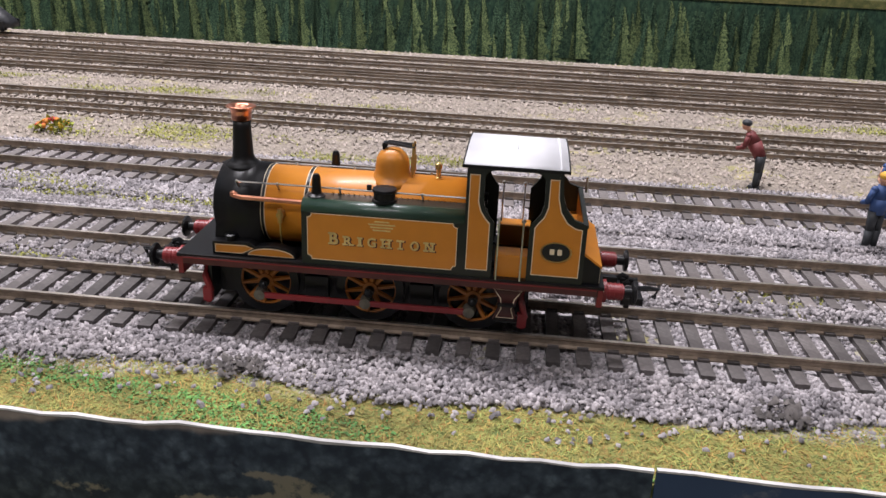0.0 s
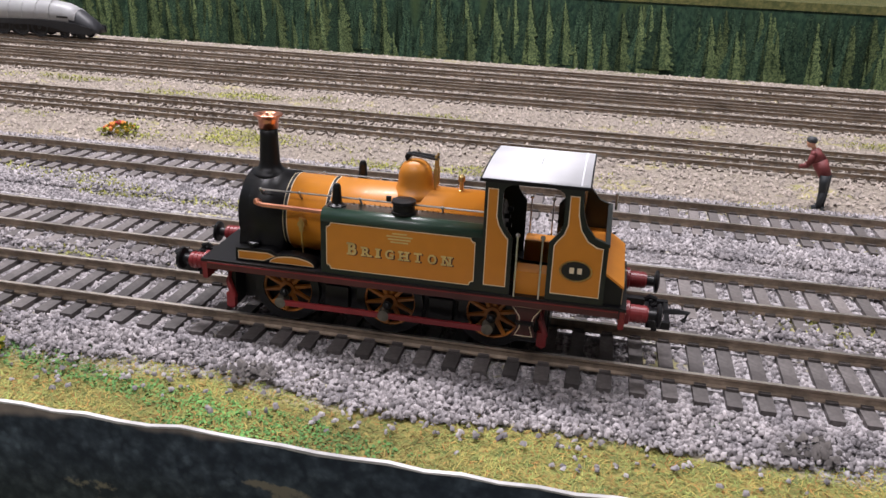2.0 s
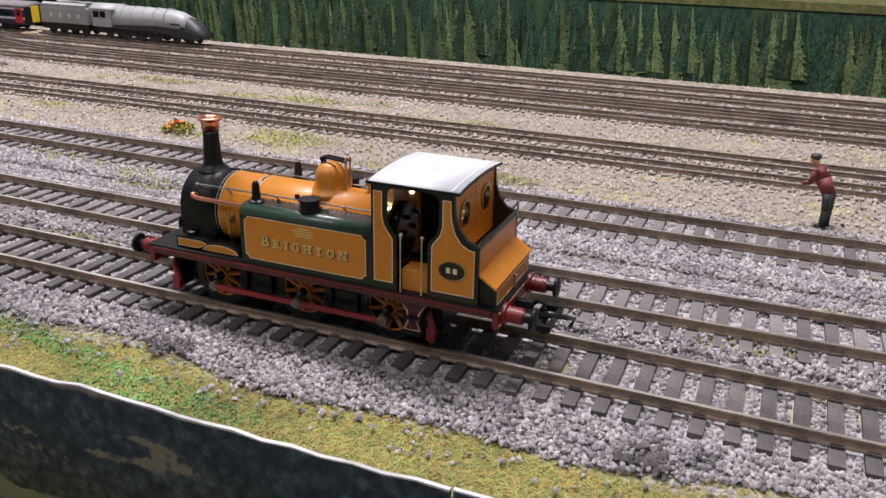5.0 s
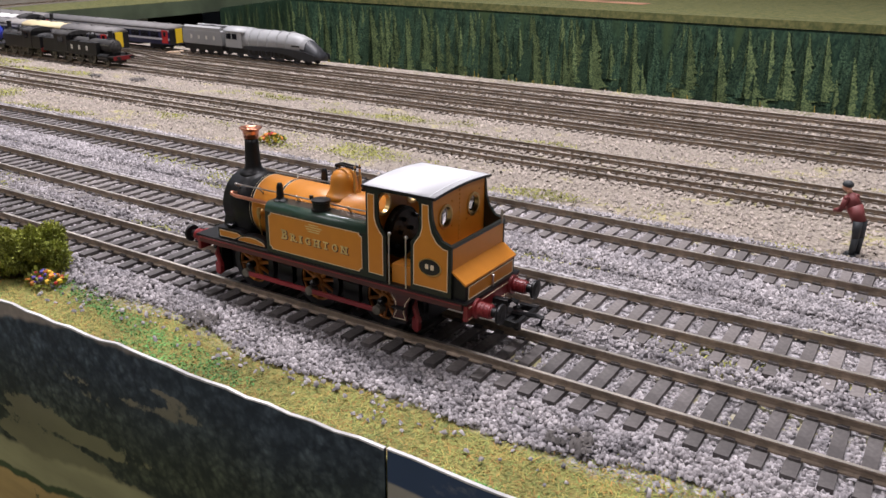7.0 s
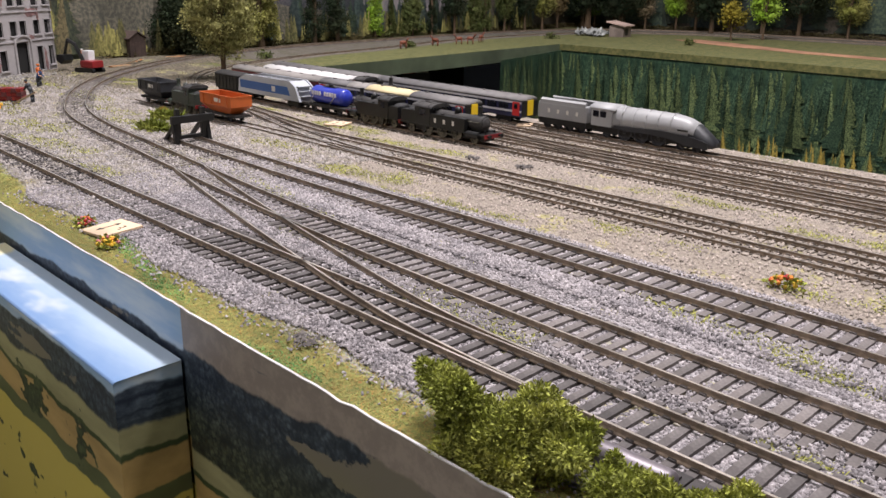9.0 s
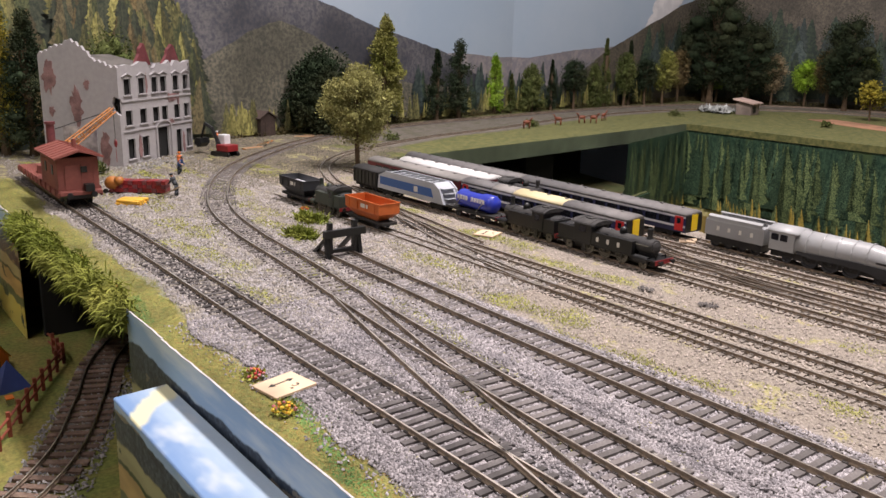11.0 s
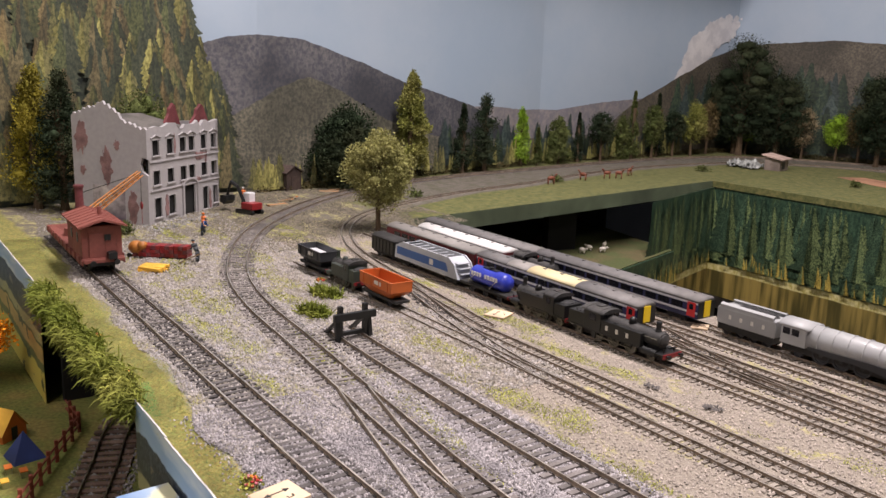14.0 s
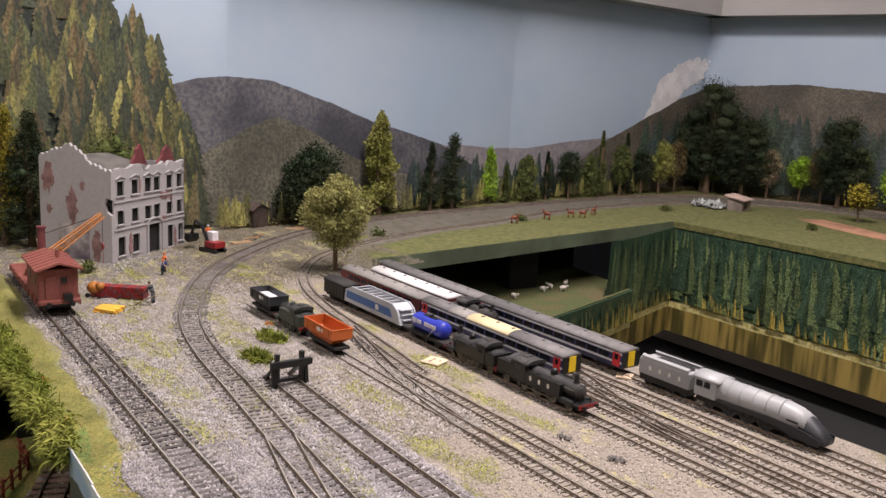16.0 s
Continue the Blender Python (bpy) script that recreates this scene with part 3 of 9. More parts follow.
        lathe(bm, [(1.9, 26.9), (1.9, 27.5), (1.1, 27.9), (1.0, 28.6), (0.85, 31.2), (0.55, 31.9), (0.1, 32.0)], (-11.0, s * 8.9, 0), 16)
        part("vent_pipe", mm(bm), M_COAL_BLACK, tank)
        bm = B()
        for i in range(24):
            ball(bm, (-8 + i * 1.1, s * 6.9, 27.5), 0.22, 6)
        part("rivets", mm(bm), M_ORANGE, tank)
        # sand box and splasher
        bm = B()
        prism(bm, [(-32.6, 13.7), (-32.6, 16.5), (-24.9, 16.7), (-23.4, 15.9)] + [(-20.2 + 5.4 * math.cos(radians(a)), 13.7 + 2.5 * math.sin(radians(a))) for a in range(110, -1, -18)], "y", s * 8.6, s * 11.2)
        lathe(bm, [(1.0, 16.4), (1.0, 17.0), (0.9, 17.2), (1.3, 17.3), (1.3, 17.7), (0.9, 17.9)], (-29.0, s * 9.8, 0), 16)
        sb = part("sand_box", mm(bm), M_COAL_BLACK, e, "black sand box with ochre panels")
        bm = B()
        prism(bm, [(-32.0, 14.2), (-32.0, 16.0), (-25.4, 16.1), (-23.9, 15.5), (-26.4, 14.2)], "y", s * 11.2, s * 11.32)
        prism(bm, [(-20.2 + 4.9 * math.cos(radians(a)), 14.1 + 1.7 * math.sin(radians(a))) for a in range(180, -1, -18)], "y", s * 11.2, s * 11.32)
        pn = part("panel", mm(bm), M_ORANGE, sb)
        bm = B()
        lining(bm, [(-32.0, 14.2), (-32.0, 16.0), (-25.4, 16.1), (-23.9, 15.5), (-26.4, 14.2)], s * 11.3, 0.16, s, 0.08)
        lining(bm, [(-20.2 + 4.9 * math.cos(radians(a)), 14.1 + 1.7 * math.sin(radians(a))) for a in range(180, -1, -18)], s * 11.3, 0.16, s, 0.08)
        part("lining", mm(bm), M_CREAM, pn)
        # cab side
        bm = B()
        # two uprights and the lintel as one sheet
        prism(bm, [(19.6, 13.7), (25.4, 13.7), (25.4, 25.6), (24.6, 26.6), (23.6, 28.0), (23.1, 29.8), (23.1, 36.8), (19.6, 36.8)], "y", s * 11.9, s * 12.5)
        prism(bm, [(32.4, 13.7), (43.6, 13.7), (43.6, 26.4), (42.2, 26.5), (40.2, 27.4), (38.9, 29.4), (38.3, 32.0), (38.1, 36.8), (34.8, 36.8), (34.8, 29.8), (34.3, 28.0), (33.2, 26.6), (32.4, 25.6)], "y", s * 11.9, s * 12.5)
        prism(bm, [(23.1, 36.8), (23.1, 34.6), (23.4, 35.5), (24.2, 36.1), (25.2, 36.3), (32.7, 36.3), (33.7, 36.1), (34.5, 35.5), (34.8, 34.6), (34.8, 36.8)], "y", s * 11.9, s * 12.5)
        side = part("cab_side", mm(bm), M_DEEP, e, "black-green cab side with ochre lined panels")
        p1 = [(20.2, 15.4), (24.6, 15.4), (24.6, 25.4), (23.7, 26.4), (22.7, 28.0), (22.2, 29.8), (22.2, 35.3), (20.2, 35.3)]
        p2 = [(33.3, 15.3), (42.7, 15.3), (42.7, 25.5), (41.4, 25.7), (39.7, 26.7), (38.3, 28.8), (37.6, 31.6), (37.4, 35.3), (35.6, 35.3), (35.6, 29.6), (35.0, 27.6), (33.9, 26.2), (33.3, 25.2)]
        for poly in (p1, p2):
            bm = B()
            prism(bm, poly, "y", s * 12.5, s * 12.62)
            pn = part("panel", mm(bm), M_ORANGE, side)
            bm = B()
            lining(bm, poly, s * 12.6, 0.2, s, 0.08)
            part("lining", mm(bm), M_CREAM, pn)
        bm = B()
        lathe(bm, [(2.4, s * 12.6), (2.4, s * 12.8), (1.9, s * 12.85)], (0, 0, 0), 24, "y")
        bmesh.ops.scale(bm, vec=(1.15, 1, 0.78), verts=bm.verts)
        bmesh.ops.translate(bm, vec=(37.9, 0, 20.5), verts=bm.verts)
        plate = part("oval_plate", mm(bm), M_BLACK, side, "black oval plate with brass rim")
        bm = B()
        lathe(bm, [(2.5, s * 12.6), (2.75, s * 12.6), (2.75, s * 12.82), (2.5, s * 12.82), (2.5, s * 12.6)], (0, 0, 0), 28, "y")
        bmesh.ops.scale(bm, vec=(1.15, 1, 0.78), verts=bm.verts)
        bmesh.ops.translate(bm, vec=(37.9, 0, 20.5), verts=bm.verts)
        part("rim", mm(bm), M_BRASS, plate)
        bm = B()
        for d in (-0.75, 0.75):
            box(bm, 37.9 + d - 0.45, 37.9 + d + 0.45, s * 12.8, s * 12.95, 20.0, 21.2, 0.1)
        part("bars", mm(bm), M_CREAM, plate, "pale bars")
        for x in (26.4, 31.2):
            bm = B()
            cyl(bm, (x, s * 12.7, 13.7), (x, s * 12.7, 26.2), 0.19, 0.19, 8)
            ball(bm, (x, s * 12.5, 26.4), 0.5, 8)
            part("handrail", mm(bm), M_STEEL, side, "steel cab handrail")
    # cab ends, floor, roof, bunker
    for x, zb in ((19.7, 13.1), (37.4, 22.0)):
        bm = B()
        n = 28
        zt = 36.9
        outer = [(-12, zb), (12, zb), (12, zt), (-12, zt)]
        prism(bm, [(-12, zb), (-12, 27.8), (12, 27.8), (12, zb)], "x", x, x + 0.5)
        prism(bm, [(-12, 34.4), (-12, zt), (12, zt), (12, 34.4)], "x", x, x + 0.5)
        for a, b in ((-12, -9.4), (-3.2, 3.2), (9.4, 12)):
            prism(bm, [(a, 27.8), (a, 34.4), (b, 34.4), (b, 27.8)], "x", x, x + 0.5)
        for cy in (-6.3, 6.3):
            ring = [(cy + 2.6 * math.cos(2 * math.pi * i / n), 31.1 + 2.6 * math.sin(2 * math.pi * i / n)) for i in range(n)]
            sq = []
            for u, v in ring:
                du, dv = u - cy, v - 31.1
                k = max(abs(du) / 3.1, abs(dv) / 3.3)
                sq.append((cy + du / k, 31.1 + dv / k))
            for i in range(n):
                j = (i + 1) % n
                vs = [bm.verts.new((xx, u, v)) for xx in (x, x + 0.5) for u, v in (ring[i], ring[j], sq[j], sq[i])]
                bm.faces.new(vs[:4][::-1])
                bm.faces.new(vs[4:])
        endp = part("cab_front" if x < 30 else "cab_back", mm(bm), M_ORANGE, e, "ochre cab sheet with two round windows")
        for cy in (-6.3, 6.3):
            bm = B()
            lathe(bm, [(2.3, -0.35), (2.9, -0.35), (2.9, 0.85), (2.3, 0.85), (2.3, -0.35)], (x, cy, 31.1), 26, "x")
            part("window_rim", mm(bm), M_BRASS, endp, "brass spectacle rim")
        if x > 30:
            bm = B()
            for z in range(12):
                ball(bm, (x + 0.55, 0, 24 + z * 1.1), 0.24, 6)
            part("rivets", mm(bm), M_ORANGE, endp)
    bm = B()
    box(bm, 20.2, 37.4, -11.9, 11.9, 13.0, 13.5)
    part("cab_floor", mm(bm), M_TIMBER, e)
    for s in (-1, 1):
        bm = B()
        box(bm, 26, 33, s * 6.5, s * 11.2, 13.5, 18.5, 0.3)
        part("seat_locker", mm(bm), M_ORANGE, e, "ochre locker in the cab")
    bm = B()
    lathe(bm, [(6.6, 20.2), (6.6, 22.0), (5.8, 22.3)], (0, 0, 22.5), 24, "x")
    for i in range(6):
        cyl(bm, (22.2, -4 + i * 1.6, 20 + (i % 3) * 3), (23.4, -4 + i * 1.6, 20 + (i % 3) * 3), 0.6, 0.5, 8)
    part("backhead", mm(bm), M_COAL_BLACK, e, "black boiler backhead with fittings")
    bm = B()
    sec = [(12.9 * math.sin(radians(a)) / math.sin(radians(40)), 37.15 + 0.8 * (math.cos(radians(a * 2.2)) - math.cos(radians(88)))) for a in range(-40, 41, 8)]
    prism(bm, sec + [(u, v - 0.55) for u, v in sec[::-1]], "x", 18.6, 39.3)
    roof = part("roof", mm(bm), M_COAL_BLACK, e, "black-edged white cab roof")
    bm = B()
    sec2 = [(u * 0.975, v + 0.06) for u, v in sec]
    prism(bm, sec2 + [(u, v - 0.2) for u, v in sec2[::-1]], "x", 18.9, 39.0)
    top = part("roof_skin", mm(bm), M_WHITE, roof, "white roof with rain strips", True)
    bm = B()
    for i in range(8):
        ball(bm, (29, -2.1 + i * 0.6, 38.02), 0.12, 6)
    prism(bm, [(u * 0.97, v + 0.16) for u, v in sec] + [(u * 0.97, v) for u, v in sec[::-1]], "x", 37.3, 37.6)
    part("rain_strip", mm(bm), M_WHITE, top)
    bm = B()
    box(bm, 42.9, 43.5, -12.2, 12.2, 13.1, 26.4, 0.2)
    box(bm, 37.8, 43.0, -12.0, 12.0, 20.5, 21.0)
    bunker = part("bunker", mm(bm), M_ORANGE, e, "ochre coal bunker")
    bm = B()
    box(bm, 42.8, 43.8, -12.6, 12.6, 25.8, 26.6, 0.2)
    for s in (-1, 1):
        prism(bm, [(37.9, 37.0), (38.4, 32), (39.2, 29.6), (41, 27.4), (43.6, 26.5), (43.6, 25.9), (40.6, 26.6), (38.5, 29), (37.6, 32), (37.4, 37)], "y", s * 11.8, s * 12.7)
    part("beading", mm(bm), M_DEEP, bunker, "black-green edge beading")
    bm = B()
    prism(bm, [(43.4, 13.1), (47.0, 13.1), (47.0, 18.0), (43.4, 20.6)], "y", -11.8, 11.8)
    tb = part("tool_box", mm(bm), M_COAL_BLACK, e, "tool box with ochre lid and lined panel")
    bm = B()
    prism(bm, [(43.3, 20.8), (47.3, 18.0), (47.3, 17.5), (43.3, 20.3)], "y", -12.2, 12.2)
    part("lid", mm(bm), M_ORANGE, tb)
    bm = B()
    box(bm, 47.0, 47.15, -10.6, 10.6, 13.9, 17.0)
    pn = part("panel", mm(bm), M_ORANGE, tb)
    bm = B()
    for z in (13.9, 17.0):
        box(bm, 47.1, 47.25, -10.7, 10.7, z - 0.1, z + 0.1)
    for y in (-10.6, 10.6):
        box(bm, 47.1, 47.25, y - 0.1, y + 0.1, 13.9, 17.0)
    part("lining", mm(bm), M_CREAM, pn)
    for x, y, z in ((-37.5, 6, 13), (44.4, 9.5, 26.4), (47.6, 0, 13.2)):
        bm = B()
        lathe(bm, [(0.3, z), (0.25, z + 3.0), (0.4, z + 3.2), (0.4, z + 3.5), (0.2, z + 3.7)], (x, y, 0), 8)
        part("lamp_iron", mm(bm), M_STEEL, e, "small bright lamp iron")
    return e


tank_engine()
# ---------------------------------------------------------------- ground and boards
GZ = -0.0036


def band_nodes(nt):
    """Object coordinates, split, with a soft wobble for hand-laid edges."""
    co = nt.nodes.new("ShaderNodeTexCoord")
    sep = nt.nodes.new("ShaderNodeSeparateXYZ")
    nt.links.new(co.outputs["Object"], sep.inputs[0])
    return co, sep


def node_math(nt, op, a, b=None, c=None):
    n = nt.nodes.new("ShaderNodeMath")
    n.operation = op
    for i, v in enumerate((a, b, c)):
        if v is None:
            continue
        if isinstance(v, (int, float)):
            n.inputs[i].default_value = v
        else:
            nt.links.new(v, n.inputs[i])
    return n.outputs[0]


def node_noise(nt, co, scale, detail=4, rough=0.6, stretch=(1, 1, 1), out="Fac"):
    mp = nt.nodes.new("ShaderNodeMapping")
    mp.inputs["Scale"].default_value = stretch
    nt.links.new(co.outputs["Object"], mp.inputs["Vector"])
    n = nt.nodes.new("ShaderNodeTexNoise")
    n.inputs["Scale"].default_value, n.inputs["Detail"].default_value, n.inputs["Roughness"].default_value = scale, detail, rough
    nt.links.new(mp.outputs["Vector"], n.inputs["Vector"])
    return n.outputs[out]


def node_mix(nt, fac, a, b):
    n = nt.nodes.new("ShaderNodeMix")
    n.data_type = "RGBA"
    for k, v in (("Factor", fac), ("A", a), ("B", b)):
        if isinstance(v, (int, float)):
            n.inputs[k].default_value = v
        elif isinstance(v, tuple):
            n.inputs[k].default_value = (*v, 1)
        else:
            nt.links.new(v, n.inputs[k])
    return n.outputs["Result"]


def node_step(nt, v, lo, hi):
    n = nt.nodes.new("ShaderNodeMapRange")
    n.interpolation_type = "SMOOTHSTEP"
    n.inputs["From Min"].default_value, n.inputs["From Max"].default_value = lo, hi
    nt.links.new(v, n.inputs["Value"])
    return n.outputs["Result"]


def ground_material():
    m = bpy.data.materials.new("scenic_ground")
    m.use_nodes = True
    nt = m.node_tree
    b = nt.nodes["Principled BSDF"]
    b.inputs["Roughness"].default_value = 0.95
    co, sep = band_nodes(nt)
    X, Y = sep.outputs[0], sep.outputs[1]
    wob = node_noise(nt, co, 28, 5)
    fine = node_noise(nt, co, 900, 3)
    mid = node_noise(nt, co, 130, 4)
    stone = node_mix(nt, node_step(nt, fine, 0.3, 0.7), (0.19, 0.18, 0.187), (0.46, 0.435, 0.445))
    tan = node_mix(nt, node_step(nt, fine, 0.3, 0.75), (0.19, 0.16, 0.13), (0.34, 0.30, 0.25))
    green = node_mix(nt, node_step(nt, mid, 0.35, 0.65), (0.26, 0.25, 0.09), (0.42, 0.37, 0.17))
    # pale sandy ground of the far yard
    yy = node_math(nt, "MULTIPLY_ADD", wob, 0.05, Y)
    col = node_mix(nt, node_step(nt, yy, 0.135, 0.16), stone, tan)
    # light sandy ground towards the ruin
    xx = node_math(nt, "MULTIPLY_ADD", wob, 0.25, X)
    col = node_mix(nt, node_step(nt, node_math(nt, "MULTIPLY", xx, -1.0), 0.72, 0.95), col, tan)
    # dark trodden earth round the ruin
    earth = node_mix(nt, node_step(nt, fine, 0.3, 0.75), (0.085, 0.072, 0.052), (0.20, 0.175, 0.135))
    col = node_mix(nt, node_step(nt, node_math(nt, "MULTIPLY", xx, -1.0), 0.92, 1.06), col, earth)
    # tufts of moss all over
    tuft = node_noise(nt, co, 34, 4, 0.65, (1, 1.6, 1))
    west2 = node_math(nt, "MULTIPLY", node_step(nt, node_math(nt, "MULTIPLY", X, -1.0), 0.55, 0.95), 0.07)
    tuft = node_math(nt, "ADD", tuft, west2)
    speck = node_step(nt, node_noise(nt, co, 420, 3), 0.36, 0.52)
    col = node_mix(nt, node_math(nt, "MULTIPLY", node_math(nt, "MULTIPLY", node_step(nt, tuft, 0.55, 0.64), speck), 0.85), col, green)
    # grass verge along the edge
    ye = node_math(nt, "MULTIPLY_ADD", wob, 0.018, Y)
    west = node_step(nt, node_math(nt, "MULTIPLY", X, -1.0), 0.70, 0.80)
    ye = node_math(nt, "MULTIPLY_ADD", west, -0.009, ye)
    edge = node_math(nt, "SUBTRACT", 1.0, node_step(nt, ye, -0.018, -0.012))
    gr = node_mix(nt, node_step(nt, node_noise(nt, co, 320, 5, 0.7), 0.38, 0.62), (0.10, 0.13, 0.035), (0.30, 0.25, 0.075))
    gr = node_mix(nt, node_math(nt, "MULTIPLY", node_step(nt, mid, 0.45, 0.65), 0.5), gr, (0.26, 0.205, 0.06))
    col = node_mix(nt, edge, col, gr)
    # grass of the far banks beyond the curve
    far = node_step(nt, node_math(nt, "MULTIPLY_ADD", wob, 0.1, Y), 0.43, 0.46)
    line = node_math(nt, "MULTIPLY_ADD", Y, 0.22, X)
    gr2 = node_mix(nt, node_step(nt, mid, 0.3, 0.7), (0.065, 0.08, 0.022), (0.165, 0.155, 0.052))
    gr2 = node_mix(nt, node_math(nt, "MULTIPLY", node_step(nt, node_noise(nt, co, 420, 4), 0.5, 0.7), 0.6), gr2, (0.08, 0.09, 0.03))
    col = node_mix(nt, far, col, gr2)
    nt.links.new(col, b.inputs["Base Color"])
    bp = nt.nodes.new("ShaderNodeBump")
    bp.inputs["Strength"].default_value, bp.inputs["Distance"].default_value = 0.9, 0.0008
    nt.links.new(fine, bp.inputs["Height"])
    nt.links.new(bp.outputs["Normal"], b.inputs["Normal"])
    return m


M_GROUND = ground_material()


def sheet(name, poly, z, thick, material, label, category, kind="structure"):
    bm = B()
    prism(bm, poly, "z", z - thick, z)
    return tagged(part(name, bm, material), label, category, kind=kind)


YARD = [(0.95, -0.0425), (0.95, 0.392), (-0.50, 0.392), (-1.14, 0.385), (-1.175, 0.40), (-1.265, 1.1135), (-0.45, 1.0965), (0.95, 1.0985), (0.95, 1.95), (-1.72, 1.95), (-1.72, -0.04), (-1.04, -0.0425)]
sheet("ground", YARD, GZ, 0.011, M_GROUND, "ballasted and grassed baseboard of the model railway", "ground")

# sleeper footprints, so that the chippings lie between them
RES = 0.0005
GX0, GY0 = -1.3, -0.05
FOOT = np.zeros((2800, 1000), bool)
for pts, k in ((TRACK_A, OO), (TRACK_B, OO), (TRACK_C, OO)):
    line, head = smooth_line(pts, k["pitch"])
    u = np.arange(-k["sw"] / 2 - 0.0003, k["sw"] / 2 + 0.0004, RES / 2)
    v = np.arange(-k["sl"] / 2, k["sl"] / 2 + 1e-6, RES / 2)
    U, V = [a.ravel() for a in np.meshgrid(u, v)]
    for (x, y), a in zip(line, head):
        i = ((x + math.cos(a) * U - math.sin(a) * V - GX0) / RES).astype(int)
        j = ((y + math.sin(a) * U + math.cos(a) * V - GY0) / RES).astype(int)
        ok = (i >= 0) & (i < FOOT.shape[0]) & (j >= 0) & (j < FOOT.shape[1])
        FOOT[i[ok], j[ok]] = True


def scatter_stones(name, n, x0, x1, y0, y1, size, z, material, label, keep=None, seed=1, lift=0.0, blocks=False):
    """Loose chippings as one mesh: crooked little blocks near the walk, pyramids farther off; they lie lower inside the tracks."""
    rng = np.random.default_rng(seed)
    p = np.c_[rng.uniform(x0, x1, n), rng.uniform(y0, y1, n)]
    i, j = ((p[:, 0] - GX0) / RES).astype(int), ((p[:, 1] - GY0) / RES).astype(int)
    inside = (i >= 0) & (i < FOOT.shape[0]) & (j >= 0) & (j < FOOT.shape[1])
    on = np.zeros(n, bool)
    on[inside] = FOOT[i[inside], j[inside]]
    ok = ~on | (rng.random(n) < 0.02)
    if keep is not None:
        ok &= keep(p, rng)
    p = p[ok]
    n = len(p)
    if blocks:
        s = size * rng.uniform(0.62, 1.3, n)
        base = np.array([(1, 1, -0.5), (-1, 1, -0.5), (-1, -1, -0.5), (1, -1, -0.5), (0.72, 0.7, 0.75), (-0.7, 0.75, 0.7), (-0.72, -0.7, 0.75), (0.75, -0.7, 0.7)]) * (0.95, 0.72, 0.8)
        sides = [(0, 1, 5, 4), (1, 2, 6, 5), (2, 3, 7, 6), (3, 0, 4, 7), (4, 5, 6, 7)]
        sh = base[None] * rng.uniform(0.75, 1.2, (n, 1, 3)) + rng.normal(0, 0.17, (n, 8, 3))
    else:
        s = size * rng.uniform(0.55, 1.35, n)
        base = np.array([(1, 0, 0), (0, 0.8, 0), (-1, 0, 0), (0, -0.8, 0), (0.2, 0.1, 1.0)])
        sides = [(0, 1, 4), (1, 2, 4), (2, 3, 4), (3, 0, 4)]
        sh = base[None] * rng.uniform(0.6, 1.25, (n, 5, 1)) + rng.normal(0, 0.16, (n, 5, 3))
    k = len(base)
    a, tip = rng.uniform(0, 6.283, n), rng.normal(0, 0.3, n)
    c, d = np.cos(a)[:, None], np.sin(a)[:, None]
    in_track = np.min(np.abs(p[:, 1:2] - np.array([[0.00875, 0.0565, 0.107]])), axis=1) < 0.0175
    rise = np.where(in_track & (p[:, 0] > -0.6), -0.0004 + 0.35 * lift * rng.random(n), lift * rng.random(n))
    v = np.empty((n, k, 3))
    v[..., 0] = p[:, None, 0] + s[:, None] * (c * sh[..., 0] - d * sh[..., 1])
    v[..., 1] = p[:, None, 1] + s[:, None] * (d * sh[..., 0] + c * sh[..., 1])
    v[..., 2] = z + rise[:, None] + s[:, None] * (sh[..., 2] + tip[:, None] * sh[..., 0])
    m = len(sides[0])
    f = (np.array(sides)[None] + k * np.arange(n)[:, None, None]).reshape(-1, m)
    me = bpy.data.meshes.new(name)
    me.vertices.add(k * n)
    me.vertices.foreach_set("co", v.ravel())
    me.loops.add(f.size)
    me.loops.foreach_set("vertex_index", f.ravel().astype(np.int32))
    me.polygons.add(len(f))
    me.polygons.foreach_set("loop_start", np.arange(0, f.size, m, dtype=np.int32))
    me.update(calc_edges=True)
    me.materials.append(material)
    return tagged(new(name, me), label, "gravel", kind="stuff")


def edge_line(x):
    return np.interp(x, [-1.25, -1.05, -0.8, -0.71], [-0.001, -0.011, -0.0135, -0.0225]) + 0.003 * np.sin(x * 37) + 0.002 * np.sin(x * 91 + 1)


def mossy(p, r):
    """Where moss has crept over the ballast; thicker towards the ruin."""
    f = np.sin(p[:, 0] * 43 + 3 * np.sin(p[:, 1] * 70)) + np.sin(p[:, 0] * 17 + p[:, 1] * 90) + 0.5 * np.sin(p[:, 0] * 131 + p[:, 1] * 57)
    free = (np.abs(p[:, 1] - 0.033) < 0.009) | (np.abs(p[:, 1] - 0.082) < 0.011) | ((p[:, 1] > 0.126) & (p[:, 1] < 0.166)) | (np.abs(p[:, 1] - 0.232) < 0.014) | ((p[:, 0] < -0.80) & (np.abs(p[:, 1] - 0.05) < 0.02)) | ((p[:, 0] < -0.86) & (p[:, 1] > 0.11) & (p[:, 1] < 0.166))
    return free & (f > np.interp(p[:, 0], [-1.0, -0.6, -0.2], [0.35, 0.85, 1.35]) + r.normal(0, 0.3, len(p)))


def off_rails(p):
    ok = np.ones(len(p), bool)
    for y in (0, 0.0175, 0.04785, 0.06515, 0.0983, 0.1157):
        ok &= np.abs(p[:, 1] - y) > 0.0011
    return ok


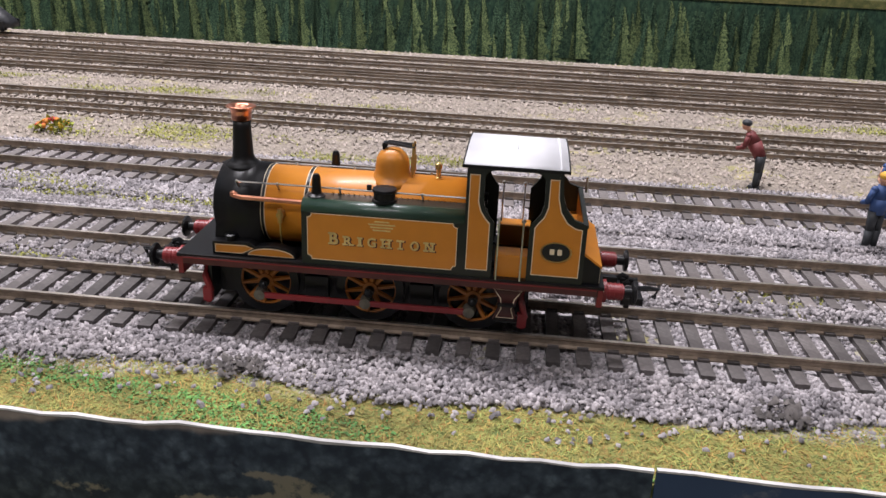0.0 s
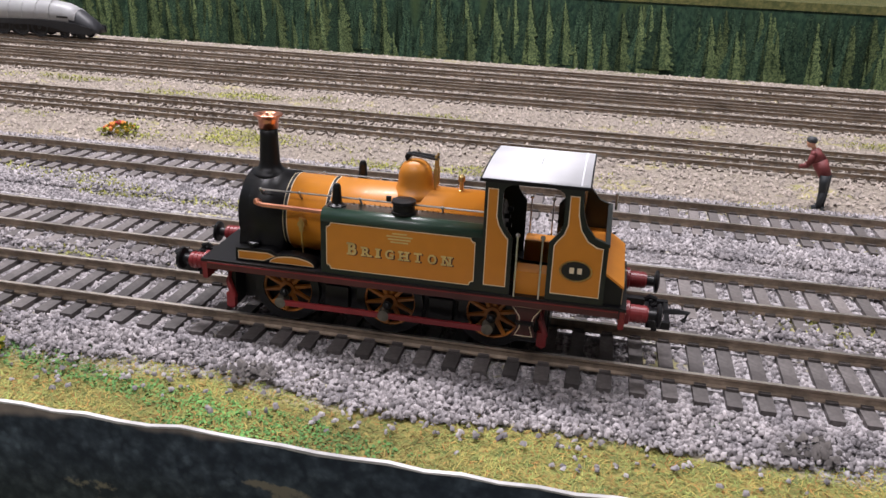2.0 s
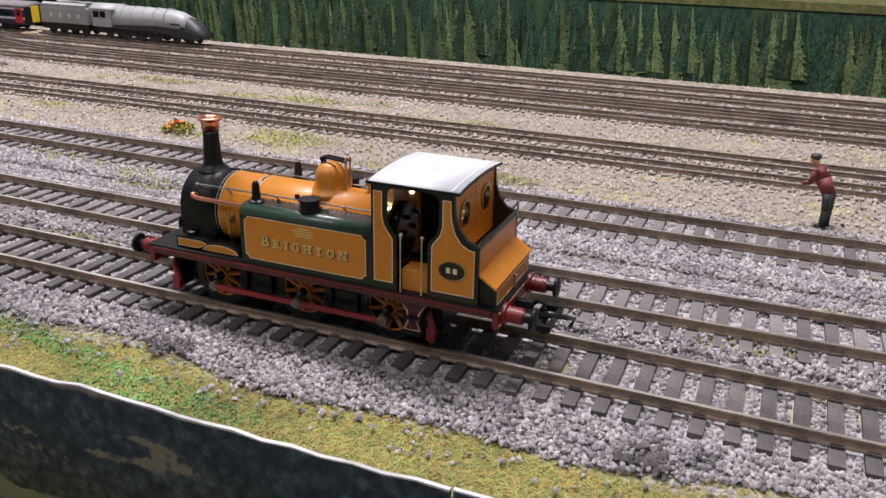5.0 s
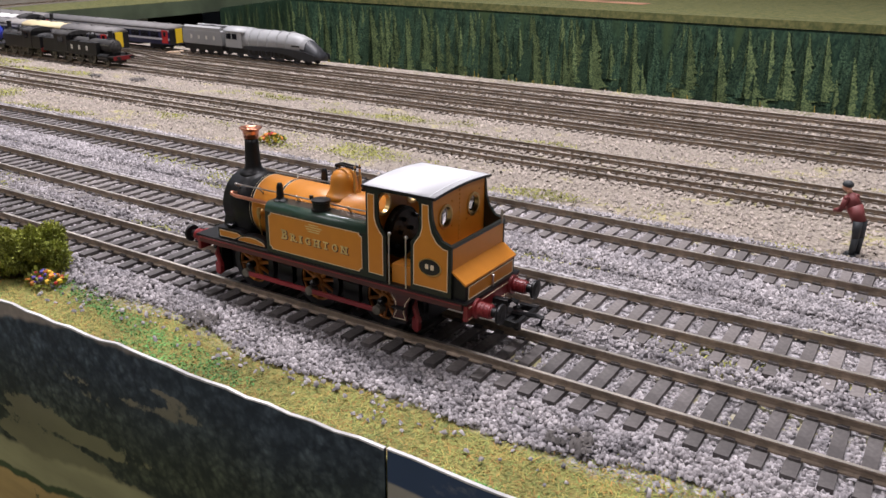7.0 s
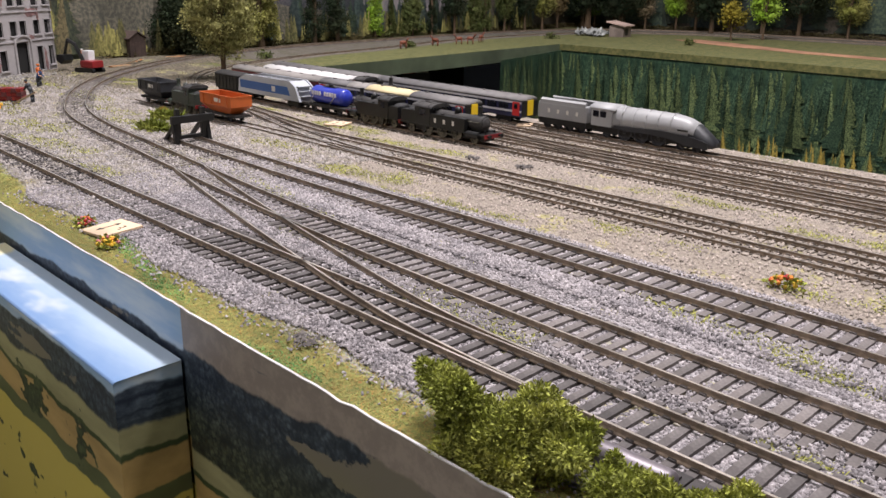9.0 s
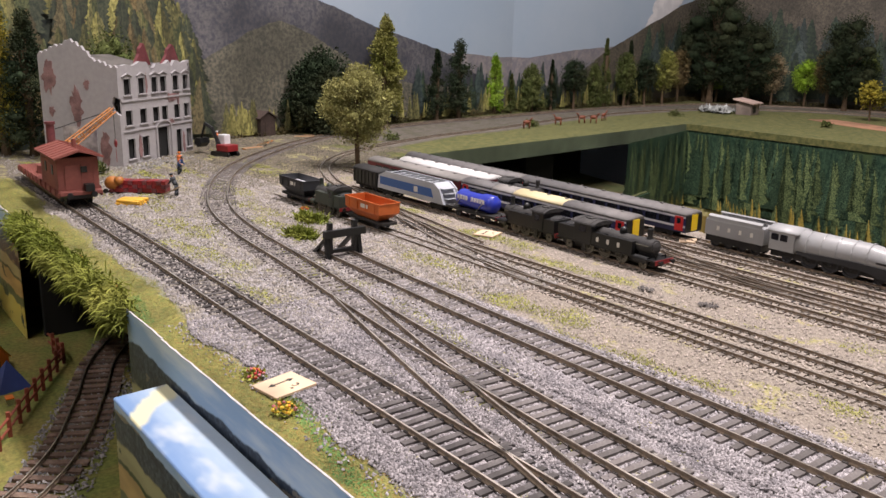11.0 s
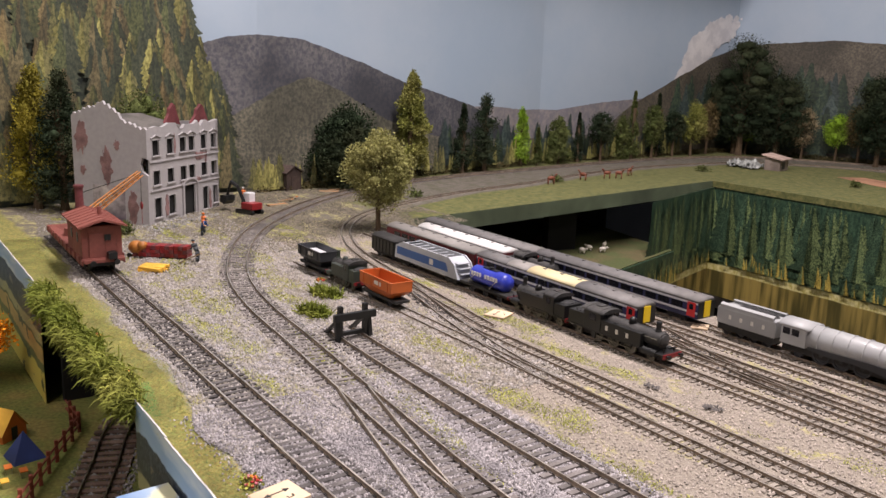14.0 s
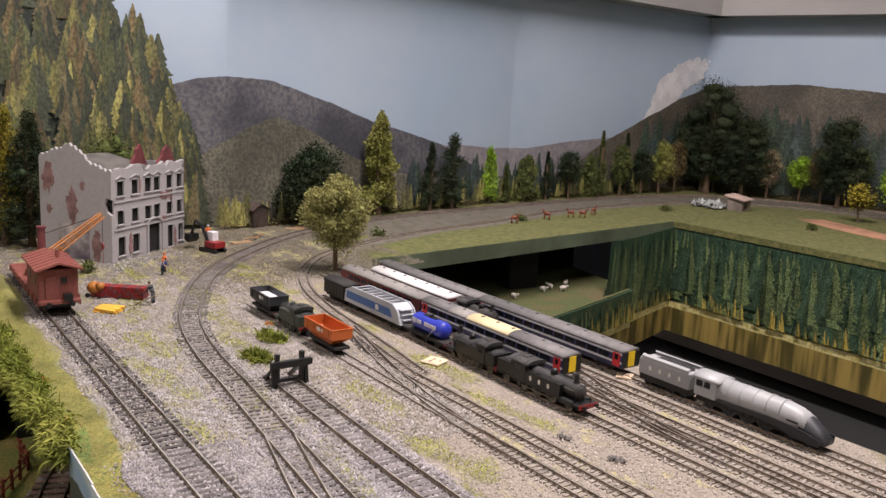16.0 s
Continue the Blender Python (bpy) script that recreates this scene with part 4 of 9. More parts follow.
scatter_stones("ballast_chippings", 200000, -0.74, 0.04, -0.034, 0.078, 0.00050, GZ + 0.0004, M_STONE, "loose grey granite ballast chippings round the tracks",
               lambda p, r: off_rails(p) & (~mossy(p, r) | (r.random(len(p)) < 0.45)) & ((p[:, 1] > edge_line(p[:, 0])) | (r.random(len(p)) < 0.10 * np.exp((p[:, 1] - edge_line(p[:, 0])) / 0.006) + 0.007)), 1, 0.0011, True)
scatter_stones("ballast_chippings", 80000, -0.74, 0.04, 0.078, 0.128, 0.00068, GZ + 0.0004, M_STONE, "loose grey granite ballast chippings along the siding",
               lambda p, r: off_rails(p) & (~mossy(p, r) | (r.random(len(p)) < 0.45)), 11, 0.0008)
M_WARM = mat("warm_grey_chippings", (0.285, 0.262, 0.248), 0.92, grain=0.3, scale=900, second=(0.20, 0.18, 0.145), spec=0.3, each=0.42)
scatter_stones("ballast_chippings", 110000, -1.42, -0.68, -0.028, 0.20, 0.0009, GZ + 0.0006, M_WARM, "loose grey granite ballast chippings by the curve",
               lambda p, r: (p[:, 1] > edge_line(p[:, 0])) & (~mossy(p, r) | (r.random(len(p)) < 0.35)) & (r.random(len(p)) < np.interp(p[:, 0], [-1.42, -1.2, -1.02], [0.06, 0.16, 0.8])), 2, 0.0005)
M_SAND = mat("sandy_chippings", (0.335, 0.287, 0.248), 0.95, grain=0.3, scale=900, second=(0.27, 0.235, 0.205), each=0.3)
scatter_stones("yard_chippings", 85000, -1.12, 0.30, 0.125, 0.388, 0.00075, GZ + 0.0003, M_SAND, "pale sandy chippings of the far yard", lambda p, r: ~mossy(p, r) | (r.random(len(p)) < 0.4), 3, 0.0004)
M_EARTH = mat("brown_earth_grit", (0.15, 0.128, 0.095), 0.95, grain=0.3, scale=900, second=(0.095, 0.085, 0.055), each=0.45)
scatter_stones("earth_chippings", 42000, -1.44, -1.02, 0.16, 0.46, 0.0010, GZ + 0.0002, M_EARTH, "grey-brown grit and earth beside the curve",
               lambda p, r: (np.sin(p[:, 0] * 50 + p[:, 1] * 31) + np.sin(p[:, 0] * 21 - p[:, 1] * 63) + r.normal(0, 0.6, len(p)) > -0.6) & (p[:, 0] < -1.10 - 0.2 * (p[:, 1] - 0.3)), 4, 0.0006)
M_CLOD = mat("dark_earth_clods", (0.10, 0.09, 0.085), 0.95, grain=0.3, scale=900, each=0.4)
for k, (x, y) in enumerate(((-0.475, -0.026), (-0.158, -0.019), (-0.262, -0.020), (-0.64, 0.225), (-0.60, 0.23))):
    scatter_stones("dark_clinker_heap", 150, x - 0.008, x + 0.008, y - 0.005, y + 0.005, 0.0010, GZ + 0.001, M_CLOD, "small heap of dark clinker on the ballast", lambda p, r, x=x, y=y: ((p[:, 0] - x) / 0.007) ** 2 + ((p[:, 1] - y) / 0.0045) ** 2 < r.uniform(0.1, 1.0, len(p)), 20 + k, 0.0012)


def fibres(name, n, x0, x1, y0, y1, long, wide, z, material, label, keep=None, seed=5, up=0.5, category="grass"):
    """Short static-grass fibres as one mesh."""
    rng = np.random.default_rng(seed)
    p = np.c_[rng.uniform(x0, x1, n), rng.uniform(y0, y1, n)]
    if keep is not None:
        p = p[keep(p, rng)]
    n = len(p)
    a = rng.uniform(0, 6.283, n)
    l = long * rng.uniform(0.5, 1.3, n)
    e = rng.uniform(0.05, up, n)
    d = np.c_[np.cos(a) * np.cos(e), np.sin(a) * np.cos(e), np.sin(e)]
    s = np.c_[-np.sin(a), np.cos(a), np.zeros(n)] * wide
    o = np.c_[p, np.full(n, z)]
    v = np.stack([o - s, o + s, o + d * l[:, None] * 0.6 + s * 0.8, o + d * l[:, None] * 0.6 - s * 0.8, o + d * l[:, None] + np.array([0, 0, -0.0003])], 1)
    q = np.arange(n)[:, None] * 5
    f = np.concatenate([q + np.array([[0, 1, 2]]), q + np.array([[0, 2, 3]]), q + np.array([[3, 2, 4]])])
    me = bpy.data.meshes.new(name)
    me.vertices.add(5 * n)
    me.vertices.foreach_set("co", v.ravel())
    me.loops.add(f.size)
    me.loops.foreach_set("vertex_index", f.ravel().astype(np.int32))
    me.polygons.add(len(f))
    me.polygons.foreach_set("loop_start", np.arange(0, f.size, 3, dtype=np.int32))
    me.update(calc_edges=True)
    me.materials.append(material)
    return tagged(new(name, me), label, category, kind="stuff")


M_FIB1 = mat("ochre_grass_fibre", (0.34, 0.285, 0.08), 0.9, grain=0.2, scale=300, each=0.4)
M_FIB2 = mat("green_grass_fibre", (0.25, 0.29, 0.08), 0.9, grain=0.2, scale=300, each=0.4)
M_FIB3 = mat("fresh_green_flock", (0.13, 0.29, 0.075), 0.9, grain=0.2, scale=300, each=0.35)
M_FIB5 = mat("rust_grass_fibre", (0.38, 0.20, 0.06), 0.9, grain=0.2, scale=300, each=0.4)
M_FIB4 = mat("yellow_green_moss", (0.31, 0.315, 0.075), 0.9, grain=0.2, scale=300, each=0.4)
verge = lambda p, r: p[:, 1] < edge_line(p[:, 0]) + r.normal(0, 0.0022, len(p))
fibres("static_grass", 26000, -1.25, -0.72, -0.0425, -0.004, 0.0026, 0.00012, GZ, M_FIB1, "ochre static grass of the verge towards the tunnel mouth", verge, 5)
fibres("static_grass", 28000, -1.25, -0.72, -0.0425, -0.004, 0.0024, 0.00012, GZ, M_FIB2, "olive green static grass of the verge towards the tunnel mouth", verge, 6)
fibres("static_grass", 62000, -0.72, 0.10, -0.0425, -0.008, 0.0017, 0.00009, GZ, M_FIB1, "ochre static grass of the verge along the board edge", verge, 15, 0.6)
fibres("static_grass", 70000, -0.72, 0.10, -0.0425, -0.008, 0.0016, 0.00009, GZ, M_FIB2, "olive green static grass of the verge along the board edge", verge, 16, 0.6)
fibres("static_grass", 16000, -0.72, 0.10, -0.0425, -0.008, 0.0016, 0.00009, GZ, M_FIB5, "rust brown static grass in the verge", verge, 17, 0.6)
fibres("green_flock", 60000, -0.80, 0.10, -0.0425, -0.012, 0.0008, 0.00026, GZ + 0.0003, M_FIB3, "bright green scatter in patches on the verge",
       lambda p, r: np.sin(p[:, 0] * 61 + 2 * np.sin(p[:, 1] * 220)) + np.sin(p[:, 0] * 23 + p[:, 1] * 150) + r.normal(0, 0.25, len(p)) > 1.15, 7, 1.2)
fibres("moss_tufts", 420000, -1.35, 0.2, 0.02, 0.25, 0.0017, 0.00024, GZ + 0.0004, M_FIB4, "sparse yellow-green moss tufts between the tracks",
       mossy, 8, 1.0)

# ---------------------------------------------------------------- printed panels along the edge
def print_material(name, kind, top=0.0, first=0.004, woods_to=0.045):
    """A printed country scene: a band of moor or sky at the top, then woods, then fields."""
    m = bpy.data.materials.new(name)
    m.use_nodes = True
    nt = m.node_tree
    b = nt.nodes["Principled BSDF"]
    b.inputs["Roughness"].default_value = 0.55
    co, sep = band_nodes(nt)
    X, Z = sep.outputs[0], sep.outputs[2]
    wob = node_noise(nt, co, 22, 5, 0.6, (1, 1, 0.4))
    woods = node_noise(nt, co, 150, 4, 0.7)
    big = node_noise(nt, co, 16, 3, 0.5, (1, 1, 3))
    if kind == "plain":
        col = node_mix(nt, node_step(nt, node_math(nt, "MULTIPLY_ADD", node_math(nt, "ADD", X, 0.275), 0.03, node_math(nt, "MULTIPLY_ADD", wob, 0.002, Z)), -0.0035, -0.0027), (0.30, 0.28, 0.24), (0.030, 0.055, 0.115))
        col = node_mix(nt, node_math(nt, "MULTIPLY", node_step(nt, woods, 0.6, 0.75), 0.25), col, (0.35, 0.34, 0.32))
    else:
        # tree crowns: pale tops with dark gaps between them, laid flat on the sheet
        flat = nt.nodes.new("ShaderNodeCombineXYZ")
        nt.links.new(X, flat.inputs[0])
        nt.links.new(Z, flat.inputs[1])
        warp = nt.nodes.new("ShaderNodeVectorMath")
        sc = nt.nodes.new("ShaderNodeVectorMath")
        sc.operation = "SCALE"
        sc.inputs["Scale"].default_value = 0.0030
        nt.links.new(node_noise(nt, co, 260, 4, 0.7, out="Color"), sc.inputs[0])
        nt.links.new(flat.outputs[0], warp.inputs[0])
        nt.links.new(sc.outputs[0], warp.inputs[1])
        tops = []
        for size in (300, 620):
            vo = nt.nodes.new("ShaderNodeTexVoronoi")
            vo.voronoi_dimensions = "2D"
            vo.inputs["Scale"].default_value = size
            nt.links.new(warp.outputs[0], vo.inputs["Vector"])
            tops.append(node_math(nt, "SUBTRACT", 1.0, node_step(nt, vo.outputs["Distance"], 0.05, 0.72)))
        crown = node_math(nt, "MULTIPLY", node_math(nt, "MULTIPLY_ADD", tops[1], 0.45, node_math(nt, "MULTIPLY", tops[0], 0.65)), node_step(nt, woods, 0.28, 0.72))
        forest = node_mix(nt, crown, (0.006, 0.012, 0.012), (0.095, 0.115, 0.07))
        blue = node_mix(nt, crown, (0.008, 0.016, 0.034), (0.085, 0.118, 0.155))
        down = node_math(nt, "SUBTRACT", node_math(nt, "MULTIPLY_ADD", wob, 0.016, Z), top + 0.008)
        if kind == "scene":
            # the moor widens towards the tunnel end
            down = node_math(nt, "ADD", down, node_math(nt, "MULTIPLY_ADD", node_math(nt, "MAXIMUM", X, -0.46), -0.075, -0.0241))
        haze = node_step(nt, down, -first - 0.034, -first - 0.004)
        wood = node_mix(nt, haze, forest, blue)
        # glades and meadows between ragged belts of trees
        belt = node_math(nt, "MULTIPLY_ADD", woods, 0.16, node_noise(nt, co, 21, 3, 0.55, (0.42, 1, 2.4)))
        glade = node_step(nt, belt, 0.635, 0.655)
        meadow = node_mix(nt, node_step(nt, big, 0.35, 0.65), (0.17, 0.165, 0.085), (0.12, 0.115, 0.065))
        wood = node_mix(nt, glade, wood, node_mix(nt, haze, meadow, (0.17, 0.155, 0.125)))
        # fields in bands below the woods, with hedges and a yellow crop
        field = (0.50, 0.42, 0.09)
        for depth, tone in ((0.034, (0.10, 0.12, 0.05)), (0.026, (0.43, 0.30, 0.115)), (0.012, (0.045, 0.07, 0.028)), (0.0095, (0.31, 0.30, 0.155))):
            shade = node_mix(nt, node_step(nt, node_noise(nt, co, 55, 4, 0.6, (0.35, 1, 1.6)), 0.35, 0.7), tone, tuple(c * 0.72 for c in tone))
            field = node_mix(nt, node_step(nt, down, -woods_to - depth - 0.0006, -woods_to - depth + 0.0006), field, shade)
        clump = node_step(nt, node_math(nt, "MULTIPLY_ADD", woods, 0.22, node_noise(nt, co, 46, 3, 0.6, (0.6, 1, 0.9))), 0.72, 0.74)
        field = node_mix(nt, clump, field, node_mix(nt, crown, (0.012, 0.022, 0.012), (0.09, 0.12, 0.05)))
        col = node_mix(nt, node_step(nt, down, -woods_to - 0.001, -woods_to + 0.001), field, wood)
        moor = node_mix(nt, node_step(nt, woods, 0.4, 0.65), (0.24, 0.205, 0.185), (0.31, 0.265, 0.23))
        moor = node_mix(nt, node_step(nt, node_noise(nt, co, 40, 4, 0.65, (0.5, 1, 1.4)), 0.66, 0.70), moor, (0.06, 0.08, 0.10))
        sky = node_mix(nt, node_step(nt, node_noise(nt, co, 30, 4, 0.6, (0.4, 1, 2)), 0.4, 0.65), (0.26, 0.40, 0.58), (0.52, 0.60, 0.64))
        col = node_mix(nt, node_step(nt, down, -first - 0.0008, -first + 0.0008), col, moor if kind == "scene" else sky)
    nt.links.new(col, b.inputs["Base Color"])
    return m


M_PRINT = print_material("country_print", "scene")
M_PRINT_SKY = print_material("country_print_with_sky", "sky", 0.0, 0.016, 0.040)
M_PRINT_BOX = print_material("country_print_of_the_box", "sky", -0.0205, 0.005, 0.020)
M_PLAIN = print_material("blue_and_drab_paint", "plain")
M_PAPER = mat("torn_white_paper_edge", (0.62, 0.61, 0.60), 0.9, grain=0.15, scale=400)


def edge_panel(x0, x1, y, material, label, seed):
    """A thin upright panel whose papered top edge is a little uneven."""
    th = empty("front_panel", Matrix.Identity(4), label, "panel", "printed panels along the board edge", "structure")
    rng = random.Random(seed)
    n = max(4, int((x1 - x0) / 0.006))
    tops = [0.0004 + rng.gauss(0, 0.00022) for _ in range(n + 1)]
    bm = B()
    rows = []
    for i in range(n + 1):
        x = x0 + (x1 - x0) * i / n
        rows.append([bm.verts.new(q) for q in ((x, y, -0.16), (x, y, tops[i]), (x, y + 0.0005, tops[i]), (x, y + 0.0005, -0.16))])
    for a, b in zip(rows, rows[1:]):
        for k in range(3):
            bm.faces.new((a[k], b[k], b[k + 1], a[k + 1]))
    part("board", bm, material, th)
    bm = B()
    rows = []
    for i in range(n + 1):
        x = x0 + (x1 - x0) * i / n
        w = 0.00012 + abs(rng.gauss(0, 0.00016))
        rows.append([bm.verts.new(q) for q in ((x, y - 0.0002, tops[i] - w * 0.8), (x, y - 0.0002, tops[i] + 0.0002), (x, y + 0.0006, tops[i] + 0.0002), (x, y + 0.0006, tops[i] - 0.003))])
    for a, b in zip(rows, rows[1:]):
        for k in range(3):
            bm.faces.new((a[k], b[k], b[k + 1], a[k + 1]))
    part("paper_edge", bm, M_PAPER, th, "frayed white paper edge")
    return th


edge_panel(-0.1850, 0.95, -0.0445, M_PLAIN, "upright edge panel painted dark blue over drab grey", 1)
edge_panel(-0.522, -0.1855, -0.0447, M_PRINT, "printed landscape panel of woods and fields along the edge", 2)
edge_panel(-0.714, -0.523, -0.0440, M_PRINT_SKY, "printed landscape panel behind the papered ledge box", 3)
edge_panel(-0.768, -0.7145, -0.0432, M_PRINT_SKY, "short printed panel beside the tunnel mouth", 4)
edge_panel(-1.60, -1.035, -0.0437, M_PRINT_SKY, "printed landscape panel beyond the tunnel mouth", 5)


def ledge_material():
    m = bpy.data.materials.new("printed_sky_paper")
    m.use_nodes = True
    nt = m.node_tree
    b = nt.nodes["Principled BSDF"]
    b.inputs["Roughness"].default_value = 0.62
    b.inputs["Specular IOR Level"].default_value = 0.3
    co, sep = band_nodes(nt)
    cloud = node_noise(nt, co, 26, 5, 0.6, (0.35, 1.3, 1))
    yy = node_math(nt, "MULTIPLY_ADD", cloud, 0.03, sep.outputs[1])
    col = node_mix(nt, node_step(nt, yy, -0.056, -0.034), (0.15, 0.25, 0.43), (0.36, 0.45, 0.54))
    col = node_mix(nt, node_step(nt, node_noise(nt, co, 40, 3, 0.6, (0.5, 1, 1)), 0.56, 0.72), col, (0.46, 0.51, 0.54))
    gleam = node_math(nt, "ABSOLUTE", node_math(nt, "ADD", node_math(nt, "MULTIPLY_ADD", cloud, 0.03, node_math(nt, "MULTIPLY_ADD", sep.outputs[1], 0.9, sep.outputs[0])), 0.7285))
    col = node_mix(nt, node_math(nt, "SUBTRACT", 1.0, node_step(nt, gleam, 0.004, 0.010)), col, (0.60, 0.58, 0.38))
    nt.links.new(col, b.inputs["Base Color"])
    return m


M_LEDGE = ledge_material()
th = empty("ledge_box", Matrix.Identity(4), "box ledge papered with a printed sky and fields, along the edge panel", "box", kind="structure")
bm = B()
r = 0.0013
sec = [(-0.0452, -0.16), (-0.0452, -0.0200), (-0.0700 + r, -0.0205)] + [(-0.0700 + r - r * math.sin(radians(a)), -0.0205 - r + r * math.cos(radians(a))) for a in range(15, 91, 15)] + [(-0.0715, -0.16)]
prism(bm, sec, "x", -0.706, -0.5235)
part("papered_body", bm, M_PRINT_BOX, th, "printed side with woods and fields")
bm = B()
top = sec[1:8]
rows = [[bm.verts.new((x, y - (0.0003 if i > 1 else 0), z + 0.0004)) for i, (y, z) in enumerate(top)] for x in (-0.7065, -0.523)]
for k in range(len(top) - 1):
    bm.faces.new((rows[0][k], rows[0][k + 1], rows[1][k + 1], rows[1][k]))
part("papered_top", bm, M_LEDGE, th, "glossy pale blue printed sky")

# ---------------------------------------------------------------- bushes, flowers and track-side things
M_LEAF = mat("olive_foliage", (0.22, 0.25, 0.035), 0.8, grain=0.3, scale=250, second=(0.36, 0.36, 0.075), each=0.5)
M_TWIG = mat("brown_twig", (0.10, 0.065, 0.035), 0.9, grain=0.3, scale=500)


def leaf_cloud(bm_v, bm_f, rng, centre, radii, n, leaf, slim=0.32):
    """Adds n little folded leaves over and in an ellipsoid."""
    c, r = np.array(centre), np.array(radii)
    d = rng.normal(0, 1, (n, 3))
    d /= np.linalg.norm(d, axis=1)[:, None]
    rad = rng.uniform(0.3, 1.2, n) ** 0.7
    p = c + d * r * rad[:, None]
    t = d + rng.normal(0, 0.7, (n, 3)) + np.array([0, 0, 0.35])
    t /= np.linalg.norm(t, axis=1)[:, None]
    s = np.cross(t, rng.normal(0, 1, (n, 3)))
    s /= np.maximum(np.linalg.norm(s, axis=1), 1e-6)[:, None]
    l = leaf * rng.uniform(0.6, 1.4, n)[:, None]
    q = np.stack([p, p + t * l * 0.5 + s * l * slim, p + t * l, p + t * l * 0.5 - s * l * slim], 1)
    o = sum(len(a) for a in bm_v)
    bm_v.append(q.reshape(-1, 3))
    i = o + 4 * np.arange(n)[:, None]
    bm_f.append(np.concatenate([i + np.array([[0, 1, 2]]), i + np.array([[0, 2, 3]])]))


def tri_mesh(name, vs, fs, material, parent=None, label=""):
    v, f = np.concatenate(vs), np.concatenate(fs)
    me = bpy.data.meshes.new(name)
    me.vertices.add(len(v))
    me.vertices.foreach_set("co", v.ravel())
    me.loops.add(f.size)
    me.loops.foreach_set("vertex_index", f.ravel().astype(np.int32))
    me.polygons.add(len(f))
    me.polygons.foreach_set("loop_start", np.arange(0, f.size, 3, dtype=np.int32))
    me.update(calc_edges=True)
    me.materials.append(material)
    ob = new(name, me)
    ob.parent = parent
    return tagged(ob, label)


def bush(label, at, clumps, leaf, n, seed, material=None, category="bush", slim=0.2):
    th = empty("bush", Matrix.Translation(at), label, category)
    rng = np.random.default_rng(seed)
    vs, fs = [], []
    bm = B()
    for c, r in clumps:
        for _ in range(5):
            k = np.array(c) + rng.normal(0, 0.45, 3) * np.array(r)
            leaf_cloud(vs, fs, rng, k, np.array(r) * rng.uniform(0.35, 0.6), n // 8, leaf, slim)
        for _ in range(14):
            k = np.array(c) + (np.clip(rng.normal(0, 0.42, 3), -0.75, 0.75) + np.array((0, 0, 0.3))) * np.array(r)
            leaf_cloud(vs, fs, rng, k, np.array(r) * rng.uniform(0.14, 0.30, 3), n // 36, leaf, slim)
        for _ in range(6):
            q = np.array(c) + rng.normal(0, 0.5, 3) * np.array(r)
            tube(bm, [(c[0], c[1], -0.001), ((c[0] + q[0]) / 2, (c[1] + q[1]) / 2, q[2] * 0.55), tuple(q)], leaf * 0.12, 5)
    part("twigs", bm, M_TWIG, th)
    tri_mesh("foliage", vs, fs, material or M_LEAF, th)
    return th


bush("olive green foliage clump overhanging the board edge beside the track", (-0.383, -0.030, GZ),
     [((-0.018, 0.0, 0.008), (0.014, 0.011, 0.010)), ((-0.004, -0.003, 0.010), (0.015, 0.011, 0.012)), ((0.012, 0.001, 0.009), (0.013, 0.011, 0.010)), ((0.002, -0.008, 0.004), (0.018, 0.006, 0.007))], 0.00125, 17000, 31)
bush("lower olive foliage clump beside the steel tube", (-0.338, -0.026, GZ),
     [((-0.010, -0.002, 0.006), (0.011, 0.010, 0.008)), ((0.004, 0.0, 0.006), (0.010, 0.010, 0.008)), ((0.010, 0.006, 0.007), (0.006, 0.006, 0.008))], 0.00115, 15000, 32)


PETALS = [mat(n, c, 0.8, each=0.25) for n, c in (("red_petals", (0.5, 0.05, 0.04)), ("yellow_petals", (0.75, 0.5, 0.05)), ("pink_petals", (0.6, 0.18, 0.22)), ("violet_petals", (0.14, 0.10, 0.4)), ("orange_petals", (0.7, 0.25, 0.04)))]


def flowers(at, r, label, palette, seed):
    th = empty("flower_clump", Matrix.Translation(at), label, "flowers", "flower clumps on the layout")
    rng = np.random.default_rng(seed)
    vs, fs = [], []
    leaf_cloud(vs, fs, rng, (0, 0, r * 0.25), (r, r * 0.8, r * 0.45), 260, r * 0.28)
    tri_mesh("foliage", vs, fs, M_LEAF, th)
    for k in palette:
        bm = B()
        for _ in range(9):
            a, q = rng.uniform(0, 6.28), r * math.sqrt(rng.random()) * 0.95
            bmesh.ops.create_icosphere(bm, subdivisions=1, radius=r * 0.13 * rng.uniform(0.7, 1.3), matrix=Matrix.Translation((q * math.cos(a), q * math.sin(a) * 0.8, r * (0.75 - 0.45 * (q / r) ** 2))))
        part("blossoms", bm, PETALS[k], th)
    return th


flowers((-0.3195, -0.0265, GZ), 0.0055, "clump of mixed yellow, violet and red flowers on the verge", (0, 1, 3, 4), 41)
flowers((-0.392, 0.1435, GZ), 0.0065, "clump of orange and red flowers between the tracks", (0, 1, 4, 4), 42)
flowers((-0.655, -0.024, GZ), 0.0055, "clump of pink and red flowers by the card", (0, 2, 2, 4), 43)
flowers((-0.616, -0.0295, GZ), 0.0060, "clump of orange and yellow flowers by the card", (4, 1, 1, 2), 44)
flowers((-0.816, -0.035, GZ), 0.0045, "clump of red and orange flowers on the grass", (0, 4, 2), 45)
flowers((-0.895, -0.033, GZ), 0.0045, "clump of red and yellow flowers on the grass", (0, 4, 1), 46)
flowers((-0.955, 0.165, GZ), 0.0050, "clump of red flowers by the narrow line", (0, 0, 4), 47)

